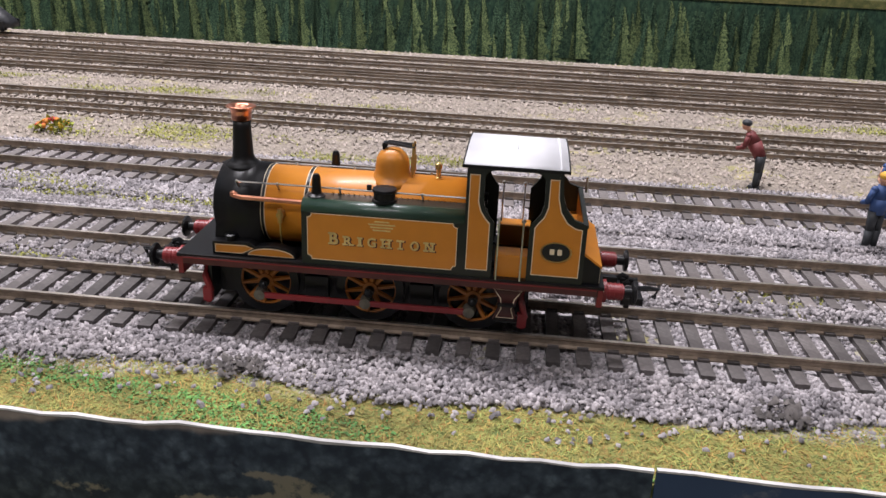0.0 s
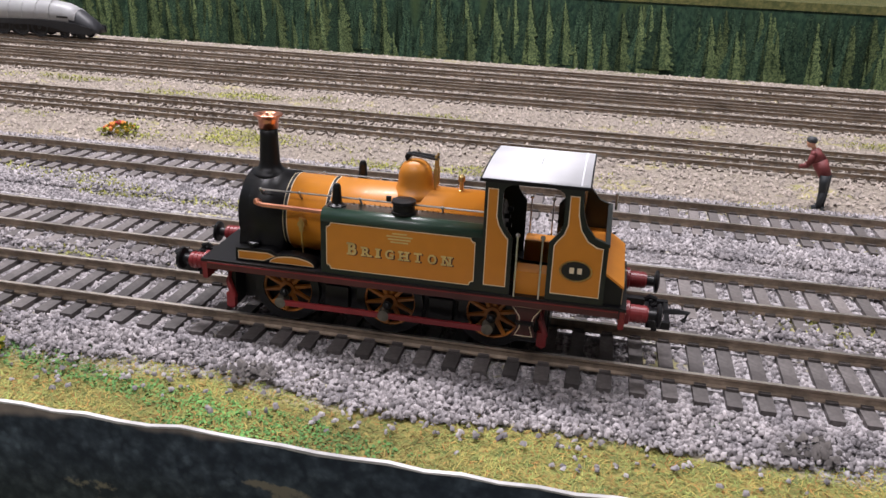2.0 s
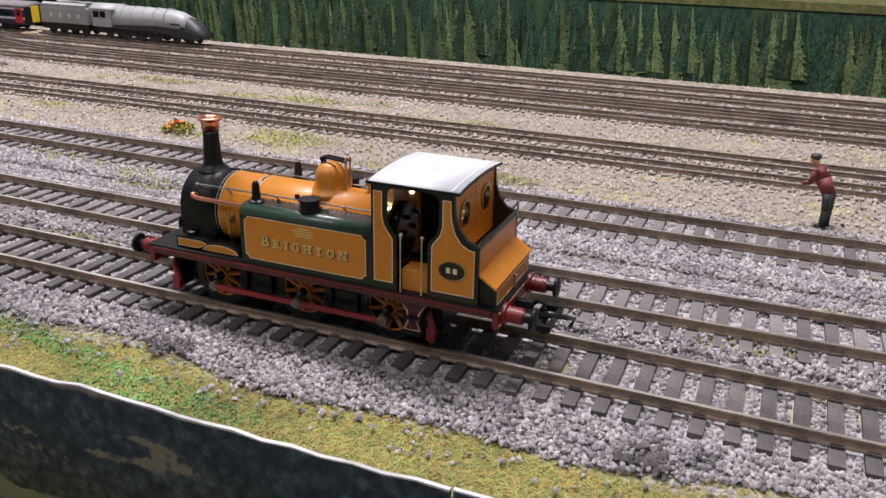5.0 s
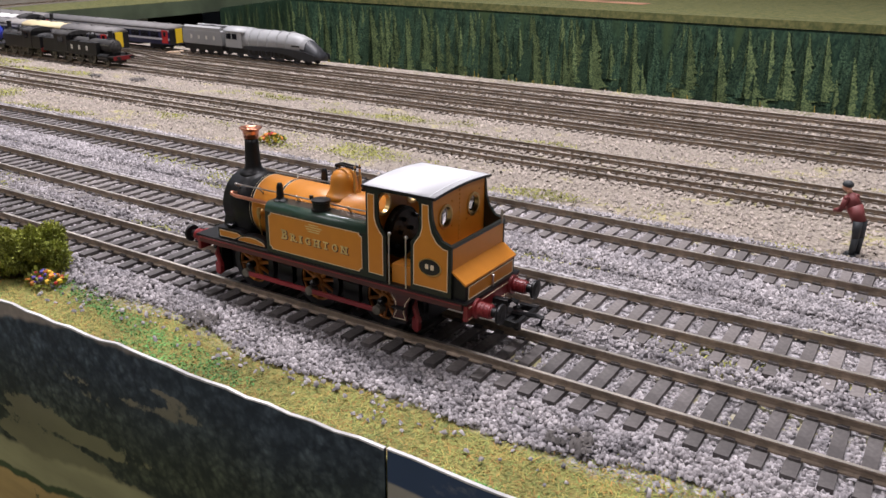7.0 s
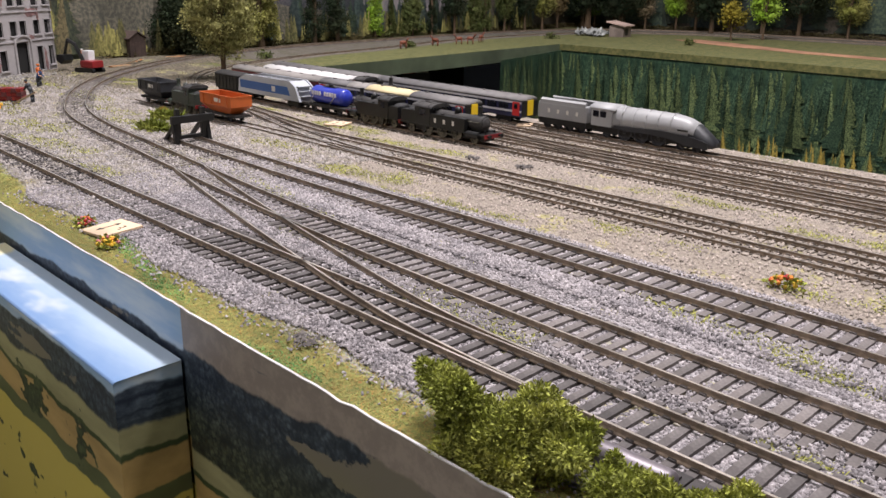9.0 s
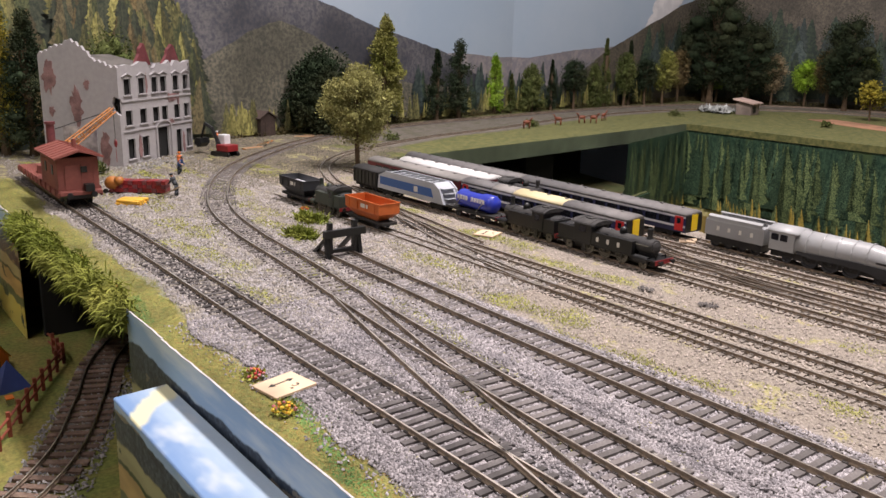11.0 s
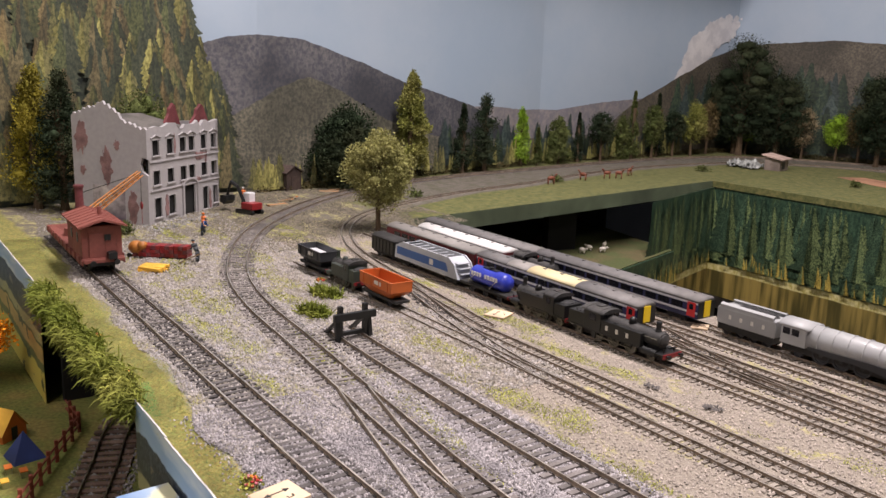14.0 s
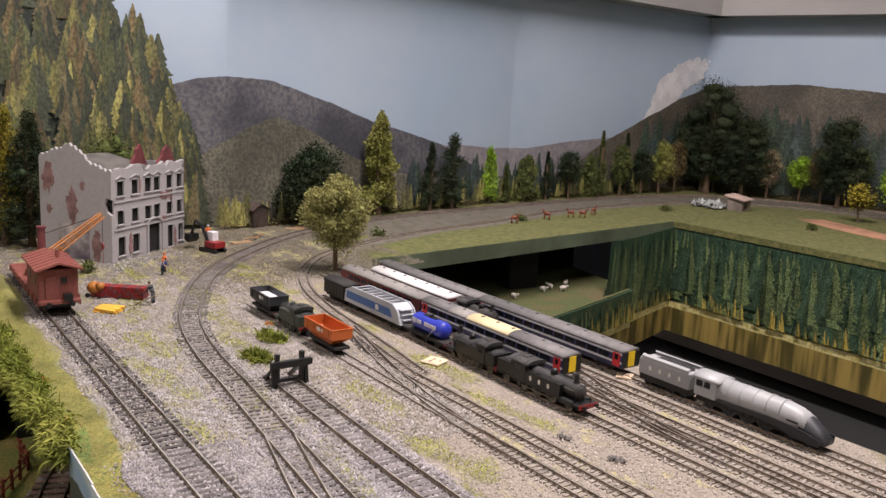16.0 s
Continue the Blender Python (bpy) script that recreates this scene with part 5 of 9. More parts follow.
M_CARD = mat("pale_plywood_card", (0.72, 0.54, 0.37), 0.7, grain=0.08, scale=200)
M_INK = mat("black_marker_ink", (0.01, 0.01, 0.01), 0.6)


def card(x, y, w, d, turn, label):
    th = empty("direction_card", pose(x, y, GZ + 0.001, 2, -1, turn), label, "card", "cards lying on the yard")
    bm = B()
    box(bm, -w / 2, w / 2, -d / 2, d / 2, 0, 0.0012, 0.0002)
    part("plate", bm, M_CARD, th)
    bm = B()
    box(bm, -w * 0.02, w * 0.02, -d * 0.18, d * 0.18, 0.0012, 0.0013)
    for s in (-1, 1):
        prism(bm, [(-w * 0.09, s * d * 0.17), (w * 0.09, s * d * 0.17), (0, s * d * 0.32)], "z", 0.0012, 0.0013)
    bmesh.ops.translate(bm, vec=(-w * 0.12, 0, 0), verts=bm.verts)
    part("arrow", bm, M_INK, th, "black double-headed arrow")
    bm = B()
    for u, v, a, b in ((0.2, 0.22, 0.05, 0.02), (0.26, 0.16, 0.015, 0.05), (0.22, 0.09, 0.05, 0.015), (0.31, 0.0, 0.03, 0.03)):
        box(bm, w * (u - a), w * (u + a), d * (v - b), d * (v + b), 0.0012, 0.0013)
    part("pen_marks", bm, M_INK, th, "black pen marks")
    return th


card(-0.6372, -0.0185, 0.0185, 0.0205, 8, "pale plywood card with a black double arrow, lying beside the track")
card(-0.802, 0.238, 0.017, 0.016, 20, "pale plywood card with pen marks, lying in the far yard")
card(-0.703, 0.352, 0.012, 0.012, 30, "small pale plywood card between the far trains")

bm = B()
lathe(bm, [(0.0034, -0.014), (0.0038, -0.0132), (0.0038, 0.0132), (0.0034, 0.014)], (0, 0, 0), 24, "x")
tb = part("steel_tube", bm, mat("dull_steel_tube", (0.20, 0.18, 0.195), 0.42, 0.4, grain=0.2, scale=200), None, "", True)
tb.matrix_world = pose(-0.3625, -0.0135, GZ + 0.0030, 0, 0, 2)
tagged(tb, "dull steel tube lying beside the points under the bush", "tube")
for x in (-0.350, -0.3435):
    bm = B()
    box(bm, -0.0030, 0.0030, -0.0042, 0.0042, 0, 0.0024, 0.0003)
    box(bm, -0.0012, 0.0012, -0.0016, 0.0016, 0.0024, 0.0032, 0.0002)
    ob = part("point_lever_box", bm, M_SLEEPER)
    ob.matrix_world = pose(x, -0.0095, GZ + 0.0004)
    tagged(ob, "black plastic lever box at the end of the points", "point lever", "lever boxes beside the points")
# ---------------------------------------------------------------- room
M_WALL = mat("cream_room_paint", (0.58, 0.55, 0.52), 0.8, grain=0.06, scale=4, bump=0.05)
M_CEIL = mat("white_ceiling_paint", (0.76, 0.75, 0.73), 0.85, grain=0.04, scale=4)
M_CARPET = mat("dark_floor", (0.12, 0.11, 0.10), 0.9, grain=0.2, scale=20)
for name, dims, m, label, cat in (
    ("wall_west", (-1.95, -1.85, -2.2, 2.2, -0.95, 1.5), M_WALL, "plain cream wall of the railway room", "wall"),
    ("wall_east", (2.2, 2.3, -2.2, 2.2, -0.95, 1.5), M_WALL, "plain cream wall of the railway room", "wall"),
    ("wall_north", (-1.95, 2.3, 2.2, 2.3, -0.95, 1.5), M_WALL, "plain cream wall of the railway room", "wall"),
    ("wall_south", (-1.95, 2.3, -2.3, -2.2, -0.95, 1.5), M_WALL, "plain cream wall of the railway room", "wall"),
    ("ceiling", (-1.95, 2.3, -2.3, 2.3, 1.5, 1.6), M_CEIL, "plain white ceiling of the railway room", "ceiling"),
    ("floor", (-1.95, 2.3, -2.3, 2.3, -1.05, -0.95), M_CARPET, "dark floor of the railway room", "floor"),
):
    bm = B()
    box(bm, *dims)
    tagged(part(name, bm, m), label, cat, kind="structure")

# ---------------------------------------------------------------- backscene
BACK = np.array([(-1.42, -0.7), (-1.47, 0.33), (-1.545, 0.68), (-1.615, 1.0), (-1.635, 1.4), (-1.64, 1.66), (-1.2, 1.80), (0.95, 1.86)])
BACK_S = np.r_[0, np.cumsum(np.hypot(*np.diff(BACK, axis=0).T))]


def on_wall(s, z, off=0.0):
    """A place on the backscene: s metres along it, off in front of it."""
    i = int(min(max(np.searchsorted(BACK_S, s) - 1, 0), len(BACK) - 2))
    d = (BACK[i + 1] - BACK[i]) / (BACK_S[i + 1] - BACK_S[i])
    p = BACK[i] + d * (s - BACK_S[i]) + np.array([d[1], -d[0]]) * off
    return (p[0], p[1], z)


def print_mat(name, dark, light, scale, contrast=(0.4, 0.62), rough=0.55, stretch=(1, 1, 1), each=0.0, deep=0.0):
    m = bpy.data.materials.new(name)
    m.use_nodes = True
    nt = m.node_tree
    b = nt.nodes["Principled BSDF"]
    b.inputs["Roughness"].default_value = rough
    co, sep = band_nodes(nt)
    n1 = node_noise(nt, co, scale, 6, 0.7, stretch)
    n2 = node_noise(nt, co, scale * 0.12, 3, 0.5, stretch)
    col = node_mix(nt, node_step(nt, n1, *contrast), dark, light)
    col = node_mix(nt, node_math(nt, "MULTIPLY", node_step(nt, n2, 0.4, 0.65), 0.3), col, tuple(c * 0.45 for c in dark))
    n3 = node_noise(nt, co, scale * 0.035, 2, 0.5)
    col = node_mix(nt, node_math(nt, "MULTIPLY", node_step(nt, n3, 0.42, 0.6), deep), col, tuple(c * 0.5 for c in dark))
    if each:
        geo = nt.nodes.new("ShaderNodeNewGeometry")
        mr = nt.nodes.new("ShaderNodeMapRange")
        mr.inputs["To Min"].default_value, mr.inputs["To Max"].default_value = 1 - each, 1 + each
        nt.links.new(geo.outputs["Random Per Island"], mr.inputs["Value"])
        hs = nt.nodes.new("ShaderNodeHueSaturation")
        nt.links.new(mr.outputs["Result"], hs.inputs["Value"])
        nt.links.new(col, hs.inputs["Color"])
        col = hs.outputs["Color"]
    nt.links.new(col, b.inputs["Base Color"])
    return m


M_SKY = print_mat("printed_sky", (0.355, 0.45, 0.56), (0.42, 0.50, 0.59), 3, (0.3, 0.7), 0.5)
M_HILL = print_mat("printed_moor_hill", (0.062, 0.066, 0.086), (0.165, 0.155, 0.155), 150, (0.36, 0.66), deep=0.75)
M_HILL_NEAR = print_mat("printed_near_hill", (0.070, 0.072, 0.058), (0.215, 0.195, 0.145), 190, (0.38, 0.64), deep=0.5)
M_HILL_FAR = print_mat("printed_far_hill", (0.23, 0.22, 0.245), (0.37, 0.325, 0.31), 90, deep=0.3)
M_HILL_RIGHT = print_mat("printed_brown_hill", (0.06, 0.055, 0.045), (0.16, 0.135, 0.10), 220, (0.36, 0.66), deep=0.5)
M_CLOUD = print_mat("printed_white_cloud", (0.66, 0.65, 0.67), (0.84, 0.82, 0.82), 22)
backdrop = empty("backdrop", Matrix.Identity(4), "printed backscene of sky, moorland hills and conifer forest", "backdrop", kind="structure")
bm = B()
outline = [on_wall(q, 0, 0)[:2] for q in np.r_[BACK_S[:-1] + 1e-6, BACK_S[-1] - 1e-6]] + [on_wall(q, 0, -0.012)[:2] for q in np.r_[BACK_S[-1] - 1e-6, BACK_S[-2::-1] + 1e-6]]
prism(bm, outline, "z", -0.25, 0.56)
part("sky_sheet", bm, M_SKY, backdrop, "printed pale blue sky")


def printed_shape(name, pts, low, off, material, label, rough=0.0, seed=0, step=0.006):
    """A printed silhouette: the ground below an outline of (s, z)."""
    rng = np.random.default_rng(seed)
    s = np.arange(pts[0][0], pts[-1][0], step)
    z = np.interp(s, *zip(*pts))
    if rough:
        z = z + rough * (np.convolve(rng.normal(0, 1, len(s) + 8), np.ones(9) / 3, "valid") * 0.5 + rng.normal(0, 0.35, len(s)))
    v, f = [], []
    for a, b in zip(s, z):
        v += [on_wall(a, low, off), on_wall(a, max(b, low + 0.001), off)]
    f = [(2 * i, 2 * i + 2, 2 * i + 3, 2 * i + 1) for i in range(len(s) - 1)]
    me = mesh_of(name, v, f)
    me.materials.append(material)
    ob = new(name, me)
    ob.parent = backdrop
    return tagged(ob, label)


printed_shape("far_hills", [(1.2, 0.10), (1.3, 0.116), (1.41, 0.104), (1.54, 0.113), (1.66, 0.103), (1.77, 0.102), (1.9, 0.117), (2.0, 0.124), (2.12, 0.13)], -0.02, 0.002, M_HILL_FAR, "hazy far hills", 0.001, 1)
printed_shape("right_hill", [(1.85, 0.02), (2.0, 0.11), (2.14, 0.165), (2.28, 0.223), (2.4, 0.256), (2.6, 0.271), (2.8, 0.259), (3.4, 0.2), (4.9, 0.24)], -0.02, 0.003, M_HILL_RIGHT, "brown wooded hill", 0.0015, 2)
printed_shape("moor_hill", [(0.5, 0.16), (0.93, 0.195), (0.986, 0.212), (1.03, 0.217), (1.1, 0.214), (1.175, 0.197), (1.26, 0.172), (1.32, 0.154), (1.41, 0.135), (1.5, 0.112), (1.62, 0.06), (1.7, 0.02)], -0.02, 0.004, M_HILL, "slate-coloured moorland hill", 0.001, 3)
printed_shape("near_hill", [(0.9, 0.05), (1.0, 0.11), (1.06, 0.142), (1.12, 0.160), (1.18, 0.140), (1.25, 0.105), (1.34, 0.07), (1.5, 0.05), (1.8, 0.045), (2.2, 0.05)], -0.02, 0.005, M_HILL_NEAR, "bracken-coloured near hill", 0.0015, 4)
# billowing outline of the steam, from the hill upwards and back
us = np.linspace(0, 1, 60)
mid = np.c_[np.interp(us, (0, 0.35, 0.7, 1), (2.19, 2.225, 2.29, 2.385)), np.interp(us, (0, 0.35, 0.7, 1), (0.14, 0.232, 0.282, 0.312))]
way = np.gradient(mid, axis=0)
way /= np.linalg.norm(way, axis=1)[:, None]
wide = (0.050 - 0.016 * us) * np.sqrt(np.maximum(0.05, 1 - np.maximum(0, us - 0.8) ** 2 / 0.045))
rng = np.random.default_rng(77)
v, f = [], []
for k in range(150):
    q = int(rng.integers(len(us)))
    r = wide[q] * rng.uniform(0.22, 0.48)
    c = mid[q] + np.array([-way[q, 1], way[q, 0]]) * rng.uniform(-1, 1) * (wide[q] - r) + way[q] * rng.normal(0, 0.004)
    o = len(v)
    v += [on_wall(c[0] + r * (1 + 0.09 * math.sin(5 * a + k)) * math.cos(a), c[1] + r * (1 + 0.09 * math.sin(4 * a + 2 * k)) * math.sin(a), 0.0012 + 0.000004 * k) for a in np.linspace(0, 2 * math.pi, 18, endpoint=False)]
    f.append(tuple(range(o, o + 18)))
me = mesh_of("steam_cloud", v, f)
me.materials.append(M_CLOUD)
tagged(new("steam_cloud", me), "white printed cloud").parent = backdrop


def printed_conifers(name, n, s0, s1, zfun, size, materials, off, seed, label, shade=None, slender=(0.14, 0.22)):
    """Rows of printed spruces, one silhouette each, in joined sheets by tint."""
    rng = np.random.default_rng(seed)
    vs, fs = [[] for _ in materials], [[] for _ in materials]
    items = sorted(((rng.uniform(s0, s1), rng.random()) for _ in range(n)), key=lambda q: -q[1])
    for i, (s, r) in enumerate(items):
        k = int(rng.integers(len(materials)))
        base = zfun(s) * r
        h = size * rng.uniform(0.7, 1.35)
        w = h * rng.uniform(*slender)
        o = off + 0.00001 * i
        left, right = [], []
        tiers = 11
        for t in range(tiers):
            q = t / tiers
            ww = w * (1 - q) ** 0.85 * rng.uniform(0.75, 1.2)
            left += [(s - ww, base + h * q), (s - ww * 0.72, base + h * (q + 0.06))]
            right += [(s + ww, base + h * q), (s + ww * 0.72, base + h * (q + 0.06))]
        cut = s + w * rng.uniform(-0.1, 0.35)
        halves = [(k, [(s, base + h)] + left[::-1] + [(cut, base)]), (shade[k] if shade else k, right + [(s, base + h), (cut, base)])]
        for j, poly in halves:
            b0 = len(vs[j])
            vs[j] += [on_wall(a, b, o) for a, b in poly]
            fs[j].append(tuple(range(b0, b0 + len(poly))))
    for k, m in enumerate(materials):
        me = mesh_of(name, vs[k], fs[k])
        me.materials.append(m)
        ob = new(name, me)
        ob.parent = backdrop
        tagged(ob, label, kind="stuff")


SPRUCE = [print_mat("print_spruce_dark", (0.018, 0.035, 0.028), (0.06, 0.085, 0.05), 160, each=0.35), print_mat("print_spruce_mid", (0.06, 0.08, 0.035), (0.16, 0.17, 0.07), 160, each=0.4), print_mat("print_spruce_gold", (0.16, 0.15, 0.05), (0.36, 0.33, 0.10), 160, each=0.35), print_mat("print_spruce_blue", (0.028, 0.045, 0.045), (0.075, 0.10, 0.09), 160, each=0.3)]
SPRUCE_LIT = [print_mat("print_spruce_" + n, d, l, 300, (0.36, 0.64), each=0.35, stretch=(1, 1, 0.6)) for n, d, l in (
    ("green", (0.030, 0.042, 0.020), (0.12, 0.13, 0.055)), ("olive", (0.050, 0.055, 0.022), (0.19, 0.175, 0.07)), ("straw", (0.13, 0.125, 0.035), (0.38, 0.35, 0.12)),
    ("rust", (0.075, 0.055, 0.024), (0.22, 0.165, 0.075)), ("shadow", (0.022, 0.031, 0.022), (0.075, 0.084, 0.05)), ("bark", (0.055, 0.048, 0.026), (0.17, 0.14, 0.07)))]
M_SHADE_WOOD = print_mat("printed_deep_forest", (0.015, 0.025, 0.022), (0.05, 0.06, 0.04), 90)
left_top = lambda s: float(np.interp(s, [0.3, 0.70, 0.836, 0.88, 0.92, 0.945, 0.97, 0.99], [0.50, 0.40, 0.30, 0.25, 0.22, 0.17, 0.10, 0.03]))
printed_shape("forest_slope", [(0.0, 0.55), (0.5, 0.45), (0.70, 0.36), (0.836, 0.27), (0.88, 0.22), (0.92, 0.19), (0.945, 0.15), (0.97, 0.08), (1.0, 0.0)], -0.02, 0.0055, M_SHADE_WOOD, "deep printed conifer forest", 0.004, 5)
printed_conifers("printed_spruces", 800, 0.25, 0.985, left_top, 0.058, SPRUCE_LIT, 0.006, 6, "printed spruces in greens and gold", (4, 0, 1, 5, 4, 4), (0.24, 0.36))
printed_conifers("printed_saplings", 110, 1.0, 2.15, lambda s: 0.006, 0.036, [SPRUCE_LIT[2], SPRUCE_LIT[2], SPRUCE_LIT[1]], 0.034, 7, "small golden printed spruces", None, (0.17, 0.27))
printed_conifers("printed_spruces", 60, 1.35, 2.15, lambda s: 0.02, 0.06, [SPRUCE[0], SPRUCE[3]], 0.0075, 8, "dark printed spruces", None, (0.2, 0.32))
printed_conifers("printed_woods", 150, 2.15, 3.6, lambda s: 0.10, 0.10, [SPRUCE[0], SPRUCE[0], SPRUCE[3]], 0.0075, 9, "dark printed woodland", None, (0.22, 0.4))

# pelmet above the backscene
M_PELMET = mat("grey_white_pelmet", (0.36, 0.345, 0.335), 0.6, grain=0.06, scale=10)
bm = B()
for a, b in zip(BACK_S[1:], BACK_S[2:]):
    q = [on_wall(a + 1e-6, 0, 0.0), on_wall(b - 1e-6, 0, 0.0), on_wall(b - 1e-6, 0, 0.06), on_wall(a + 1e-6, 0, 0.06)]
    prism(bm, [p[:2] for p in q], "z", 0.425, 0.47)
tagged(part("pelmet", bm, M_PELMET), "grey-white pelmet shelf above the backscene", "pelmet", kind="structure")

# ---------------------------------------------------------------- the well with the lake print
def forest_print():
    m = bpy.data.materials.new("lakeside_forest_print")
    m.use_nodes = True
    nt = m.node_tree
    b = nt.nodes["Principled BSDF"]
    b.inputs["Roughness"].default_value = 0.3
    co, sep = band_nodes(nt)
    Z = sep.outputs[2]
    fol = node_noise(nt, co, 190, 5, 0.75, (1, 1, 0.6))
    col_n = node_noise(nt, co, 26, 3, 0.5, (1, 1, 0.12))
    wood = node_mix(nt, node_step(nt, fol, 0.35, 0.66), (0.012, 0.030, 0.022), (0.05, 0.095, 0.055))
    wood = node_mix(nt, node_math(nt, "MULTIPLY", node_step(nt, col_n, 0.54, 0.66), 0.8), wood, (0.055, 0.085, 0.035))
    refl = node_noise(nt, co, 34, 4, 0.6, (1, 1, 0.08))
    water = node_mix(nt, node_step(nt, refl, 0.42, 0.62), (0.065, 0.055, 0.018), (0.30, 0.22, 0.065))
    wob = node_noise(nt, co, 9, 3, 0.5, (1, 1, 0.01))
    zz = node_math(nt, "MULTIPLY_ADD", wob, 0.006, Z)
    shore = node_mix(nt, node_step(nt, fol, 0.4, 0.6), (0.40, 0.34, 0.10), (0.62, 0.56, 0.28))
    col = node_mix(nt, node_step(nt, zz, -0.163, -0.161), water, shore)
    col = node_mix(nt, node_step(nt, zz, -0.152, -0.148), col, wood)
    nt.links.new(col, b.inputs["Base Color"])
    return m


M_FOREST = forest_print()
PANEL = [(-1.185, 0.86), (-1.262, 1.115), (-0.45, 1.098), (0.95, 1.10)]
fp = empty("forest_panel", Matrix.Identity(4), "printed lakeside forest scene on upright panels round the well", "panel", kind="structure")
for (x0, y0), (x1, y1) in zip(PANEL, PANEL[1:]):
    bm = B()
    prism(bm, [(x0, y0), (x1, y1), (x1 + 0.001, y1 + 0.003), (x0 - 0.001, y0 + 0.003)], "z", -0.212, GZ - 0.0112)
    part("print_sheet", bm, M_FOREST, fp)
# printed spruces standing on the shore line of the lake print, in sheets by tint
rng = np.random.default_rng(12)
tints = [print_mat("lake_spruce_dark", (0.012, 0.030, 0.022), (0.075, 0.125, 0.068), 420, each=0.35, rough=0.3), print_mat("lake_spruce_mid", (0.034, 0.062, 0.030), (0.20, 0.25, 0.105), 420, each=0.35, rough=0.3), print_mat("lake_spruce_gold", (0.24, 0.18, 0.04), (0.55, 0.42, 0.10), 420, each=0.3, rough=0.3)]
vs, fs = [[], [], []], [[], [], []]
seg = [np.array(p) for p in PANEL]
for i in range(900):
    k = 0 if i < 330 else 1 if i < 660 else 2
    s = rng.uniform(0, 1)
    a, b = (np.array((-1.098, 0.598)), np.array((-1.1935, 0.929))) if k > 0 and i % 6 == 1 else (seg[0], seg[1]) if i % 7 == 0 else (seg[1], seg[2]) if i % 2 else (seg[2], seg[2] + (seg[3] - seg[2]) * 0.8)
    d = (b - a) / np.linalg.norm(b - a)
    c = a + (b - a) * s
    n = np.array([d[1], -d[0]])
    base = -0.150 + (rng.uniform(0, 0.06) if k == 0 else rng.uniform(0, 0.045) if k == 1 else 0)
    h = min(rng.uniform(0.045, 0.13), (-0.105 if k > 0 and i % 6 == 1 else -0.018) - base) if k < 2 else rng.uniform(0.012, 0.036)
    w = h * rng.uniform(0.20, 0.32)
    o = (0.0046 if k > 0 and i % 6 == 1 else 0.0004) + 0.000006 * i
    poly = []
    for t in range(11):
        q = t / 11
        ww = w * (1 - q) ** 0.85 * rng.uniform(0.75, 1.2)
        poly += [(ww, base + h * q), (ww * 0.7, base + h * (q + 0.06))]
    # printed light and shade: the shaded half takes the next darker tint
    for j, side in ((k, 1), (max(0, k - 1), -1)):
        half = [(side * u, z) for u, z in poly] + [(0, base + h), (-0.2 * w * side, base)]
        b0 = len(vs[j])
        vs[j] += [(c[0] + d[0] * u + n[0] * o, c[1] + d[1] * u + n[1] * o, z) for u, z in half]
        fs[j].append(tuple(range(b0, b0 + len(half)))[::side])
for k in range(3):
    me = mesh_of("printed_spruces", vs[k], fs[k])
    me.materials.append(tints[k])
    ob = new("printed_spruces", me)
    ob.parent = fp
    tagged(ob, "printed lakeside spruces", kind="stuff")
# floor and boards coloured black to give the well and recess their darkness
sheet("well_floor", [(0.95, 0.0), (0.95, 1.12), (-1.45, 1.2), (-1.45, 0.3), (-0.7, 0.0)], -0.26, 0.02, M_VOID, "floor of the well, blackened for its unlit depth", "floor")
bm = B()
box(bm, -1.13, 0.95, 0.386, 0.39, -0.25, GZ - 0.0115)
tagged(part("well_side", bm, M_VOID), "board under the yard's far edge, blackened for the darkness there", "board", kind="structure")
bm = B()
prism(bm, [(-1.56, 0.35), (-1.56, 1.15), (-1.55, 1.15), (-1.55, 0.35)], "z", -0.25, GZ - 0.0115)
tagged(part("recess_back", bm, M_VOID), "board at the back of the recess, blackened for its darkness", "board", kind="structure")
M_FASCIA = mat("dark_green_fascia", (0.11, 0.14, 0.085), 0.6, grain=0.15, scale=60)
bm = B()
for (x0, y0), (x1, y1) in (((-1.177, 0.398), (-1.267, 1.1145)),):
    d = Vector((x1 - x0, y1 - y0)).normalized()
    n = Vector((d.y, -d.x)) * 0.003
    prism(bm, [(x0, y0), (x1, y1), (x1 + n.x, y1 + n.y), (x0 + n.x, y0 + n.y)], "z", GZ - 0.022 if x1 < 0 else GZ - 0.012, GZ - 0.0005)
tagged(part("fascia", bm, M_FASCIA), "dark green fascia round the well", "fascia", kind="structure")
# meadow colour lowered to carry the shade inside the recess
M_LAWN = mat("meadow_scatter_darkened_for_shade", (0.075, 0.09, 0.03), 0.95, grain=0.4, scale=300, bump=0.5, second=(0.11, 0.09, 0.04))
bm = B()
prism(bm, [(-1.10, 0.60), (-1.195, 0.93), (-1.50, 1.0), (-1.50, 0.45)], "z", -0.115, -0.10)
tagged(part("meadow_shelf", bm, M_LAWN), "grassy shelf in the recess under the back line", "shelf", kind="structure")
bm = B()
prism(bm, [(-1.098, 0.598), (-1.1935, 0.929), (-1.190, 0.930), (-1.094, 0.598)], "z", -0.245, -0.101)
tagged(part("shelf_front", bm, M_FOREST), "printed front of the meadow shelf", "panel", kind="structure")
M_WOOL = mat("off_white_wool", (0.62, 0.57, 0.5), 0.95, grain=0.15, scale=600)


